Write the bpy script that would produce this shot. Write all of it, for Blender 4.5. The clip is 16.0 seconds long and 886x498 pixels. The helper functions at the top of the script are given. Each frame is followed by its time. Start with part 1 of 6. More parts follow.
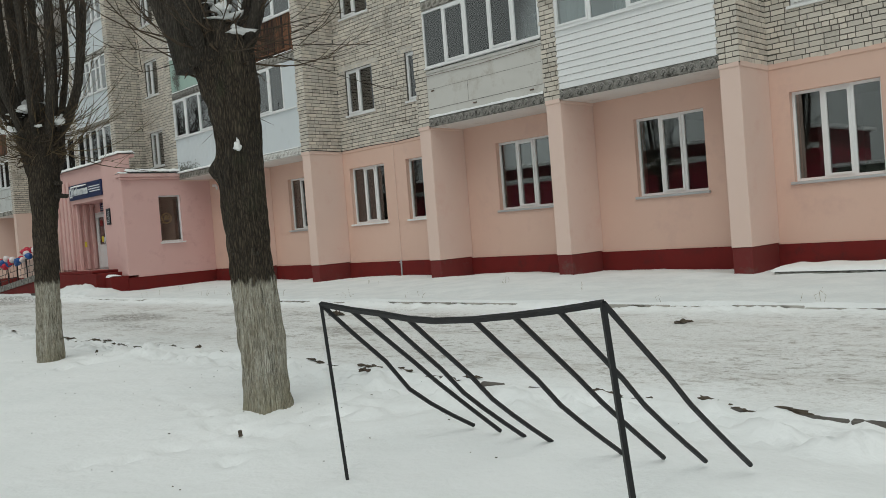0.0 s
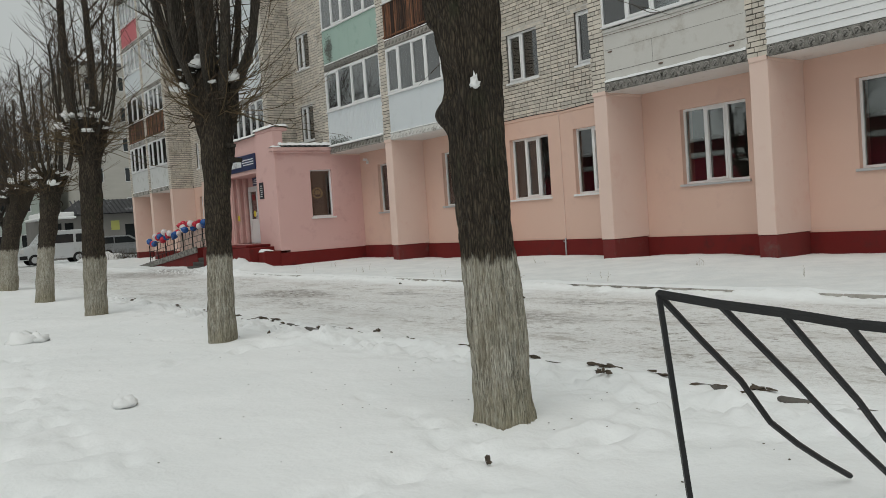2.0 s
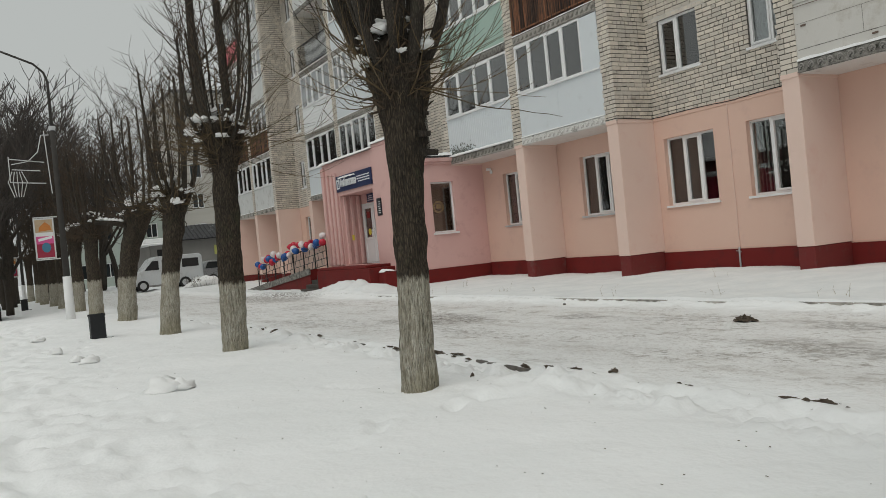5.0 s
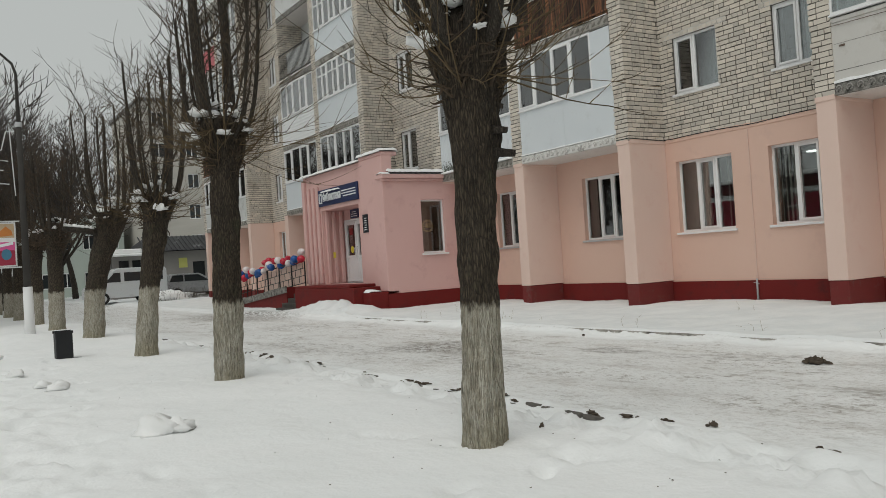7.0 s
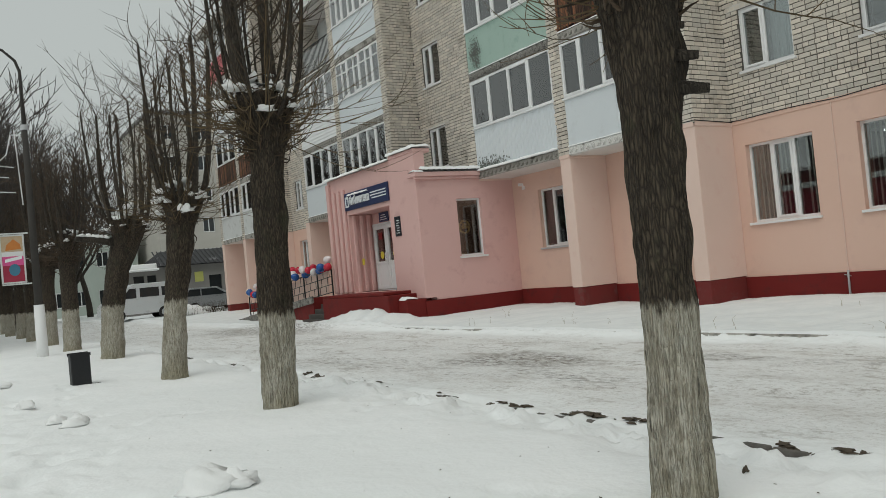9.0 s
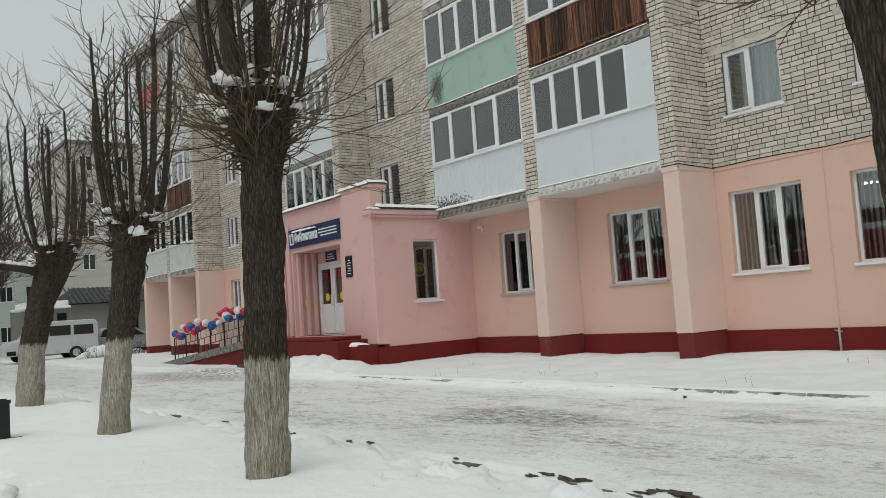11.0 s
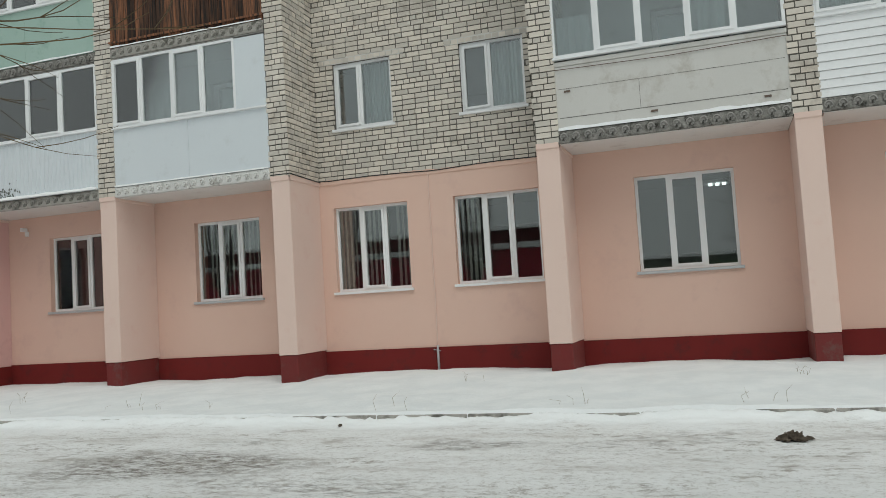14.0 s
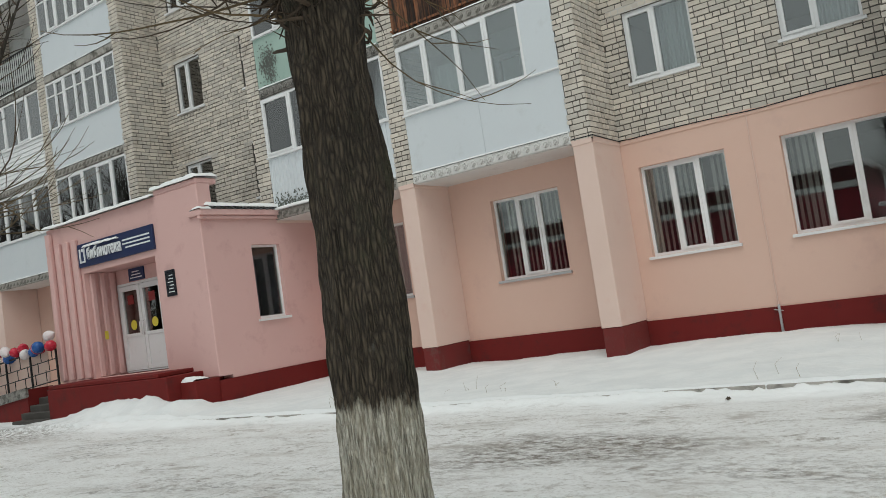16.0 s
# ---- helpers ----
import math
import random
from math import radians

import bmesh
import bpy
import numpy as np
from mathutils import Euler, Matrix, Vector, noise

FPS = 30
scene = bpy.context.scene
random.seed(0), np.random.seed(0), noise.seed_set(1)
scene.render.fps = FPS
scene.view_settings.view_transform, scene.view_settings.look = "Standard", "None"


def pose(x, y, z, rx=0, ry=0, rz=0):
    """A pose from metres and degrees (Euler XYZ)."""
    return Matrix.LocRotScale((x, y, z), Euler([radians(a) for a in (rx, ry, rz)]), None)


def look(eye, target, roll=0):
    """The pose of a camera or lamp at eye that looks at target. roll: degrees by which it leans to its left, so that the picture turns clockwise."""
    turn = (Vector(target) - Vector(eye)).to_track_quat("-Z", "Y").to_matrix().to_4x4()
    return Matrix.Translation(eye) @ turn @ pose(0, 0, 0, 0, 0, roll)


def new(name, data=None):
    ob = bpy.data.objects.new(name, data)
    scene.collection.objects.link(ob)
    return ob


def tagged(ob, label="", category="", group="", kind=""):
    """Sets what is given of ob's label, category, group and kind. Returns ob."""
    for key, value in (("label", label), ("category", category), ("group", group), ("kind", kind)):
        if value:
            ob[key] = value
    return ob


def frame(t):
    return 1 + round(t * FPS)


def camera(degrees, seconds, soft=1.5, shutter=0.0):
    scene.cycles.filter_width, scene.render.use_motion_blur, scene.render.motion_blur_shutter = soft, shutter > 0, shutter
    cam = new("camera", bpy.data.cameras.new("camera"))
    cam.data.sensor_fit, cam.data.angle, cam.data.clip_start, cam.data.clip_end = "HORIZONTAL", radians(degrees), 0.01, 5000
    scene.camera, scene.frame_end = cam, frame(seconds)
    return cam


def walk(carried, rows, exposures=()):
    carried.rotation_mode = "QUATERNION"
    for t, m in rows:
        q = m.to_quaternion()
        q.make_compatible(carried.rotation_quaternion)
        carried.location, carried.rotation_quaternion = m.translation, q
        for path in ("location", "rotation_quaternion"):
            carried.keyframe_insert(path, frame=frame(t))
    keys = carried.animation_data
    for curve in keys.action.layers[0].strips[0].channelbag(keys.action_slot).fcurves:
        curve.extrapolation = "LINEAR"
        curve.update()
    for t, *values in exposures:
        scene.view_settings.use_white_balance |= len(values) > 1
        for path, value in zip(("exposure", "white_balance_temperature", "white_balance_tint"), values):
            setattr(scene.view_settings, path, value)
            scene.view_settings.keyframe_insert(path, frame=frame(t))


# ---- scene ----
cam = camera(56.6, 16.0, soft=0.5)
PATH = [
    (0, (-0.044, -0.103, 1.317), (1.361, 1.32, 1.272), -4.5),
    (0.5, (0.005, 0.303, 1.266), (1.391, 1.744, 1.204), -4.3),
    (1, (0.09, 0.749, 1.267), (1.358, 2.294, 1.213), -3.4),
    (1.5, (0.254, 1.195, 1.301), (1.434, 2.808, 1.23), -4.0),
    (2, (0.27, 1.621, 1.288), (1.434, 3.246, 1.217), -3.9),
    (2.5, (0.277, 2.083, 1.299), (1.367, 3.759, 1.252), -4.3),
    (3, (0.404, 2.528, 1.327), (1.418, 4.251, 1.287), -5.9),
    (3.5, (0.352, 2.919, 1.303), (1.368, 4.641, 1.265), -5.0),
    (4, (0.296, 3.368, 1.322), (1.309, 5.092, 1.29), -4.4),
    (4.5, (0.336, 3.872, 1.313), (1.318, 5.614, 1.289), -5.7),
    (7, (0.3, 5.863, 1.372), (1.376, 7.549, 1.404), -3.7),
    (7.5, (0.439, 6.334, 1.305), (1.528, 8.011, 1.341), -4.3),
    (8, (0.479, 6.738, 1.312), (1.572, 8.413, 1.351), -5.4),
    (8.5, (0.467, 7.293, 1.335), (1.56, 8.968, 1.378), -4.1),
    (9, (0.546, 7.74, 1.328), (1.601, 9.439, 1.38), -5.5),
    (11.5, (0.508, 9.831, 1.344), (1.792, 11.355, 1.52), -2.6),
    (12, (0.511, 10.197, 1.325), (1.907, 11.619, 1.491), -1.5),
    (12.5, (0.531, 10.562, 1.34), (2.165, 11.705, 1.499), -3.3),
    (13, (0.539, 11.046, 1.323), (2.358, 11.864, 1.475), -2.2),
    (13.5, (0.634, 11.43, 1.348), (2.518, 12.087, 1.483), -1.3),
    (14, (0.748, 11.789, 1.37), (2.637, 12.434, 1.501), -3.5),
    (14.5, (0.727, 12.214, 1.397), (2.576, 12.965, 1.538), -3.5),
    (15, (0.876, 12.632, 1.394), (2.61, 13.617, 1.539), -5.4),
    (15.5, (0.933, 13.023, 1.415), (2.581, 14.146, 1.56), -7.9),
    (16, (0.928, 13.441, 1.406), (2.56, 14.588, 1.539), -8.4),
]
walk(cam, [(t, look(eye, target, roll)) for t, eye, target, roll in PATH],
     [(0, -0.13, 6400, 5), (2, -0.11, 6500, 8), (3.5, -0.1, 6600, 9), (7, -0.09, 6600, 9), (9, -0.05, 6480, 6), (11.5, 0.1, 6450, 8), (12.5, 0.03, 6450, 8), (14.5, 0.09, 6300, 5), (16, 0.1, 6380, 7)])

# ---- light ----
world = bpy.data.worlds.new("overcast")
scene.world = world
world.use_nodes = True
wn, wl = world.node_tree.nodes, world.node_tree.links
wn.clear()
w_sky = wn.new("ShaderNodeTexSky")
w_sky.sky_type, w_sky.sun_disc = "NISHITA", False
w_sky.sun_elevation, w_sky.sun_rotation = radians(56), radians(234)
w_sky.dust_density, w_sky.air_density = 4.0, 1.0
w_sat = wn.new("ShaderNodeHueSaturation")
w_sat.inputs["Saturation"].default_value = 0.1
w_mix = wn.new("ShaderNodeMixRGB")
w_mix.inputs[0].default_value = 0.86
w_mix.inputs[2].default_value = (6.0, 6.35, 6.3, 1)
w_bg = wn.new("ShaderNodeBackground")
w_bg.inputs[1].default_value = 0.088
w_out = wn.new("ShaderNodeOutputWorld")
wl.new(w_sky.outputs[0], w_sat.inputs["Color"])
wl.new(w_sat.outputs[0], w_mix.inputs[1])
wl.new(w_mix.outputs[0], w_bg.inputs[0])
wl.new(w_bg.outputs[0], w_out.inputs[0])
sun = new("sun", bpy.data.lights.new("sun", "SUN"))
sun.data.energy, sun.data.angle, sun.data.color = 0.85, radians(50), (1.0, 0.97, 0.92)
sun.matrix_world = look((-11, -8, 20), (0, 0, 0))


# ---- materials ----
def mat(name, a, b, rough=0.7, fine=40.0, coarse=1.5, bump=0.2, metal=0.0, stretch=(1, 1, 1), dirt=None, dirt_amount=0.3,
        dirt_scale=2.0, depth=0.01, random_tint=0.0, island_tint=0.0, spec=0.4):
    """Two-colour surface with fine grain, coarse variation, patches of dirt and relief."""
    m = bpy.data.materials.new(name)
    m.use_nodes = True
    n, l = m.node_tree.nodes, m.node_tree.links
    p = n["Principled BSDF"]
    co = n.new("ShaderNodeTexCoord")
    mp = n.new("ShaderNodeMapping")
    mp.inputs["Scale"].default_value = stretch
    l.new(co.outputs["Object"], mp.inputs[0])

    def noisy(scale, detail=4.0, rg=0.6):
        t = n.new("ShaderNodeTexNoise")
        t.inputs["Scale"].default_value, t.inputs["Detail"].default_value, t.inputs["Roughness"].default_value = scale, detail, rg
        l.new(mp.outputs[0], t.inputs["Vector"])
        return t.outputs["Fac"]

    def mixed(fac, c1, c2, kind="MIX"):
        x = n.new("ShaderNodeMixRGB")
        x.blend_type = kind
        for s, v in zip(x.inputs, (fac, c1, c2)):
            if hasattr(v, "links"):
                l.new(v, s)
            elif isinstance(v, tuple):
                s.default_value = (*v, 1)
            else:
                s.default_value = v
        return x.outputs[0]

    def span(v, lo, hi, a0=0.0, a1=1.0):
        x = n.new("ShaderNodeMapRange")
        l.new(v, x.inputs[0])
        for i, k in enumerate((lo, hi, a0, a1)):
            x.inputs[1 + i].default_value = k
        return x.outputs[0]

    f, c = noisy(fine), noisy(coarse)
    col = mixed(span(c, 0.3, 0.7), a, b)
    col = mixed(0.35, col, mixed(span(f, 0.3, 0.7), a, b))
    if dirt:
        d = noisy(dirt_scale, 6.0, 0.7)
        col = mixed(span(d, 0.62 - 0.25 * dirt_amount, 0.78 - 0.25 * dirt_amount, 0, min(1, 0.5 + dirt_amount)), col, dirt)
    if random_tint or island_tint:
        o = n.new("ShaderNodeObjectInfo") if random_tint else n.new("ShaderNodeNewGeometry")
        r = o.outputs["Random"] if random_tint else o.outputs["Random Per Island"]
        k = random_tint or island_tint
        g = n.new("ShaderNodeCombineColor")
        for i in range(3):
            l.new(span(r, 0, 1, 1 - k, 1 + k * (0.8 - 0.15 * i)), g.inputs[i])
        col = mixed(1.0, col, g.outputs[0], "MULTIPLY")
    l.new(col, p.inputs["Base Color"])
    l.new(span(f, 0.2, 0.8, max(0.02, rough - 0.1), min(1, rough + 0.1)), p.inputs["Roughness"])
    p.inputs["Metallic"].default_value = metal
    p.inputs["Specular IOR Level"].default_value = spec
    if bump:
        h = mixed(0.4, f, c)
        bp = n.new("ShaderNodeBump")
        bp.inputs["Strength"].default_value, bp.inputs["Distance"].default_value = bump, depth
        l.new(h, bp.inputs["Height"])
        l.new(bp.outputs[0], p.inputs["Normal"])
    return m


def glass_mat(name, tint, gloss):
    """Glazing of so many reflecting surfaces."""
    m = bpy.data.materials.new(name)
    m.use_nodes = True
    n, l = m.node_tree.nodes, m.node_tree.links
    n.clear()
    out = n.new("ShaderNodeOutputMaterial")
    fr = n.new("ShaderNodeFresnel")
    fr.inputs[0].default_value = 1.52
    through_one = n.new("ShaderNodeMath")
    through_one.operation, through_one.inputs[0].default_value = "SUBTRACT", 1.0
    through_all = n.new("ShaderNodeMath")
    through_all.operation, through_all.inputs[1].default_value = "POWER", gloss
    k = n.new("ShaderNodeMath")
    k.operation, k.use_clamp, k.inputs[0].default_value = "SUBTRACT", True, 1.0
    tr, gl, mx = n.new("ShaderNodeBsdfTransparent"), n.new("ShaderNodeBsdfGlossy"), n.new("ShaderNodeMixShader")
    tr.inputs[0].default_value = (*tint, 1)
    gl.inputs["Roughness"].default_value = 0.01
    l.new(fr.outputs[0], through_one.inputs[1])
    l.new(through_one.outputs[0], through_all.inputs[0])
    l.new(through_all.outputs[0], k.inputs[1])
    l.new(k.outputs[0], mx.inputs[0])
    l.new(tr.outputs[0], mx.inputs[1])
    l.new(gl.outputs[0], mx.inputs[2])
    l.new(mx.outputs[0], out.inputs[0])
    return m


def glow_mat(name, colour, strength):
    m = bpy.data.materials.new(name)
    m.use_nodes = True
    p = m.node_tree.nodes["Principled BSDF"]
    p.inputs["Base Color"].default_value = (*colour, 1)
    p.inputs["Emission Color"].default_value = (*colour, 1)
    p.inputs["Emission Strength"].default_value = strength
    return m


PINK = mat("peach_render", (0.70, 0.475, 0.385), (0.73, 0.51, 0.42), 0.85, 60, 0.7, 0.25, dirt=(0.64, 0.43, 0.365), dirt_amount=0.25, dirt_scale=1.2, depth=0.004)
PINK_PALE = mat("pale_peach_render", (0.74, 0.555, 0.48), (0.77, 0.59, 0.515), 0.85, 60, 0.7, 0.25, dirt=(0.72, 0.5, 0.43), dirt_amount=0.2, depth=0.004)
ROSE = mat("rose_render", (0.67, 0.425, 0.395), (0.71, 0.46, 0.43), 0.85, 60, 0.7, 0.3, dirt=(0.58, 0.34, 0.32), dirt_amount=0.3, dirt_scale=1.4, depth=0.004)
PLINTH = mat("dark_red_plinth", (0.145, 0.014, 0.013), (0.175, 0.02, 0.018), 0.7, 50, 1.2, 0.3, dirt=(0.10, 0.02, 0.018), dirt_amount=0.4, dirt_scale=2.5, depth=0.006, spec=0.2)
PLINTH_WORN = mat("worn_red_plinth", (0.175, 0.018, 0.017), (0.14, 0.025, 0.022), 0.75, 50, 2.2, 0.4, dirt=(0.13, 0.085, 0.075), dirt_amount=0.25, depth=0.008)
MORTAR = mat("dark_mortar", (0.10, 0.092, 0.08), (0.175, 0.16, 0.14), 0.95, 80, 2, 0.4, depth=0.006)
BRICK = mat("silicate_brick", (0.565, 0.52, 0.455), (0.675, 0.63, 0.565), 0.9, 70, 1.1, 0.4, dirt=(0.36, 0.315, 0.265), dirt_amount=0.34, dirt_scale=1.3, depth=0.004, island_tint=0.17)
BRICK_PIECE = mat("silicate_brick_piece", (0.565, 0.52, 0.455), (0.675, 0.63, 0.565), 0.9, 70, 1.1, 0.4, dirt=(0.36, 0.315, 0.265), dirt_amount=0.34, dirt_scale=1.3, depth=0.004, random_tint=0.17)
CONCRETE = mat("weathered_concrete", (0.34, 0.32, 0.29), (0.46, 0.44, 0.40), 0.9, 45, 1.3, 0.5, dirt=(0.10, 0.095, 0.08), dirt_amount=0.55, dirt_scale=3.0, depth=0.01)
CONCRETE_DARK = mat("stained_concrete", (0.075, 0.07, 0.06), (0.40, 0.385, 0.355), 0.9, 38, 6.5, 0.6, dirt=(0.035, 0.033, 0.027), dirt_amount=0.5, dirt_scale=9, depth=0.012)
CONCRETE_LIGHT = mat("pale_concrete_panel", (0.56, 0.545, 0.51), (0.63, 0.615, 0.585), 0.85, 40, 0.8, 0.3, dirt=(0.46, 0.43, 0.385), dirt_amount=0.4, dirt_scale=1.6, depth=0.006)
CONCRETE_WHITE = mat("limewashed_concrete", (0.66, 0.65, 0.62), (0.76, 0.75, 0.73), 0.9, 45, 1.6, 0.5, dirt=(0.22, 0.2, 0.17), dirt_amount=0.4, dirt_scale=5, depth=0.01)
WHITE_PVC = mat("white_plastic", (0.78, 0.79, 0.79), (0.82, 0.82, 0.82), 0.35, 30, 1, 0.03, dirt=(0.62, 0.62, 0.6), dirt_amount=0.15)
WHITE_PANEL = mat("bluish_white_panel", (0.64, 0.68, 0.71), (0.68, 0.72, 0.74), 0.5, 25, 0.6, 0.05, dirt=(0.58, 0.61, 0.62), dirt_amount=0.2)
OLD_WHITE = mat("old_white_paint", (0.56, 0.57, 0.56), (0.66, 0.67, 0.66), 0.6, 35, 1.4, 0.15, dirt=(0.36, 0.36, 0.33), dirt_amount=0.35)
GREEN_PANEL = mat("mint_green_panel", (0.33, 0.46, 0.40), (0.38, 0.505, 0.445), 0.5, 25, 0.8, 0.06, dirt=(0.24, 0.37, 0.31), dirt_amount=0.3)
MOULD = mat("dark_mould", (0.10, 0.115, 0.10), (0.2, 0.21, 0.19), 0.95, 60, 6, 0.3)
WOOD_OLD = mat("weathered_planks", (0.27, 0.11, 0.05), (0.08, 0.045, 0.03), 0.8, 12, 2.2, 0.5, stretch=(9, 9, 0.5), dirt=(0.022, 0.018, 0.015), dirt_amount=0.75, dirt_scale=2, depth=0.01, random_tint=0.75)
WOOD_ORANGE = mat("orange_varnished_wood", (0.34, 0.14, 0.05), (0.27, 0.10, 0.035), 0.6, 30, 2, 0.3, stretch=(5, 5, 0.6), depth=0.006)
PINK_PANEL = mat("crimson_panel", (0.5, 0.10, 0.12), (0.56, 0.16, 0.17), 0.6, 30, 1, 0.1)
IRON = mat("black_painted_iron", (0.012, 0.012, 0.013), (0.02, 0.02, 0.021), 0.5, 60, 6, 0.2, metal=0.2, depth=0.003)
RUST = mat("rusty_pipe", (0.10, 0.07, 0.055), (0.17, 0.12, 0.095), 0.7, 50, 6, 0.3)
ZINC = mat("galvanised_sheet", (0.45, 0.46, 0.47), (0.55, 0.56, 0.57), 0.5, 30, 3, 0.1, metal=0.3)
ROOFING = mat("grey_roofing", (0.12, 0.12, 0.12), (0.2, 0.2, 0.2), 0.85, 30, 2, 0.3)
TILE_ROOF = mat("charcoal_roof_tile", (0.03, 0.03, 0.033), (0.06, 0.06, 0.063), 0.6, 30, 2, 0.3, dirt=(0.5, 0.5, 0.52), dirt_amount=0.15, dirt_scale=1.5)
GLASS = glass_mat("window_glass", (0.91, 0.96, 0.96), 4.5)
GLASS_DARK = glass_mat("dim_window_glass", (0.86, 0.89, 0.88), 3.8)
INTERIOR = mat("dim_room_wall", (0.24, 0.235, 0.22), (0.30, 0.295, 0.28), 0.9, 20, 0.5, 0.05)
CURTAIN = mat("pale_curtain", (0.64, 0.66, 0.65), (0.72, 0.75, 0.74), 0.9, 30, 2, 0.2, stretch=(8, 8, 0.5))
BLIND = mat("beige_blind_fabric", (0.78, 0.76, 0.70), (0.82, 0.80, 0.75), 0.9, 50, 2, 0.1)
NAVY = mat("navy_sign_board", (0.018, 0.028, 0.085), (0.022, 0.034, 0.10), 0.35, 20, 0.6, 0.02)
LETTER = mat("white_sign_letter", (0.76, 0.78, 0.80), (0.8, 0.82, 0.83), 0.4, 20, 1, 0.02)
YELLOW = mat("yellow_sticker", (0.70, 0.58, 0.06), (0.75, 0.62, 0.08), 0.5, 20, 2, 0.02)
GOLD = mat("gold_emblem", (0.66, 0.42, 0.15), (0.74, 0.5, 0.2), 0.45, 30, 3, 0.1, metal=0.3)
RED_GOODS = mat("red_sticker", (0.22, 0.02, 0.02), (0.26, 0.03, 0.03), 0.5, 20, 2, 0.02)
BALLOON = {"red": mat("red_balloon_rubber", (0.50, 0.02, 0.045), (0.55, 0.03, 0.06), 0.25, 10, 2, 0.0),
           "white": mat("white_balloon_rubber", (0.72, 0.66, 0.66), (0.78, 0.72, 0.72), 0.3, 10, 2, 0.0),
           "blue": mat("blue_balloon_rubber", (0.02, 0.09, 0.30), (0.03, 0.11, 0.36), 0.25, 10, 2, 0.0)}
SNOW = mat("clean_snow", (0.86, 0.87, 0.865), (0.90, 0.905, 0.90), 0.8, 60, 2, 0.5, depth=0.012, spec=0.2)
DIRT = mat("wet_soil", (0.065, 0.05, 0.037), (0.115, 0.09, 0.066), 0.9, 60, 10, 0.6, depth=0.02)
DRY_GRASS = mat("dry_grass", (0.20, 0.16, 0.09), (0.28, 0.23, 0.13), 0.9, 30, 3, 0.1)
KERB = mat("kerb_concrete", (0.10, 0.092, 0.082), (0.17, 0.155, 0.14), 0.9, 50, 3, 0.4, dirt=(0.06, 0.055, 0.05), dirt_amount=0.5)


def ground_mat():
    """Snow: clean on the verges, packed and soiled along the driveway, shade painted in beside the wall."""
    m = bpy.data.materials.new("snow_ground")
    m.use_nodes = True
    n, l = m.node_tree.nodes, m.node_tree.links
    p = n["Principled BSDF"]
    co = n.new("ShaderNodeTexCoord")
    sep = n.new("ShaderNodeSeparateXYZ")
    l.new(co.outputs["Object"], sep.inputs[0])

    def noise_of(scale, detail=5.0, stretch=(1, 1, 1), rg=0.6):
        mp = n.new("ShaderNodeMapping")
        mp.inputs["Scale"].default_value = stretch
        l.new(co.outputs["Object"], mp.inputs[0])
        t = n.new("ShaderNodeTexNoise")
        t.inputs["Scale"].default_value, t.inputs["Detail"].default_value, t.inputs["Roughness"].default_value = scale, detail, rg
        l.new(mp.outputs[0], t.inputs["Vector"])
        return t.outputs["Fac"]

    def span(v, lo, hi, a0=0.0, a1=1.0):
        x = n.new("ShaderNodeMapRange")
        x.interpolation_type = "SMOOTHSTEP"
        l.new(v, x.inputs[0])
        for i, k in enumerate((lo, hi, a0, a1)):
            x.inputs[1 + i].default_value = k
        return x.outputs[0]

    def op(kind, a, b=0.0):
        x = n.new("ShaderNodeMath")
        x.operation = kind
        for s, v in zip(x.inputs, (a, b)):
            if hasattr(v, "links"):
                l.new(v, s)
            else:
                s.default_value = v
        return x.outputs[0]

    def mixed(fac, c1, c2):
        x = n.new("ShaderNodeMixRGB")
        for s, v in zip(x.inputs, (fac, c1, c2)):
            if hasattr(v, "links"):
                l.new(v, s)
            else:
                s.default_value = (*v, 1)
        return x.outputs[0]

    wob = op("MULTIPLY", op("SUBTRACT", noise_of(0.8), 0.5), 1.6)
    xx = op("ADD", sep.outputs[0], wob)
    lane = op("MULTIPLY", span(xx, 4.9, 5.9), span(xx, 9.9, 8.9))
    streak = noise_of(2.2, 7.0, (1.3, 0.45, 1), 0.7)
    patch = noise_of(0.55, 4.0, (1, 0.4, 1), 0.6)
    speck = noise_of(10.0, 9.0, (1, 0.5, 1), 0.78)
    col = mixed(span(noise_of(0.6), 0.35, 0.65), (0.885, 0.90, 0.90), (0.92, 0.93, 0.93))
    col = mixed(op("MULTIPLY", lane, 0.75), col, (0.865, 0.87, 0.86))

    # strip by the facade: duller, bluer snow colour stands in for the wall's shade
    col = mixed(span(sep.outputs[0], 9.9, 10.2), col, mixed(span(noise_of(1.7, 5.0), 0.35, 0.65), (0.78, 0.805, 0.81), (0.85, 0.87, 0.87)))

    def track(c, w):
        return span(op("ABSOLUTE", op("SUBTRACT", op("ADD", sep.outputs[0], op("MULTIPLY", op("SUBTRACT", noise_of(0.35, 2.0, (0.2, 1, 1)), 0.5), 1.5)), c)), w, 0.12 * w)

    tracks = op("MAXIMUM", op("MAXIMUM", track(6.0, 0.42), track(7.45, 0.5)), track(8.75, 0.4))
    worn = op("MULTIPLY", lane, op("ADD", op("MULTIPLY", tracks, 0.8), 0.2))
    col = mixed(op("MULTIPLY", worn, span(streak, 0.42, 0.66, 0, 0.55)), col, (0.56, 0.53, 0.49))
    rut = noise_of(1.6, 9.0, (1.7, 0.5, 1), 0.74)
    col = mixed(op("MULTIPLY", lane, span(rut, 0.56, 0.64, 0, 0.55)), col, (0.38, 0.345, 0.305))
    col = mixed(op("MULTIPLY", lane, span(rut, 0.49, 0.42, 0, 0.85)), col, (0.90, 0.905, 0.90))
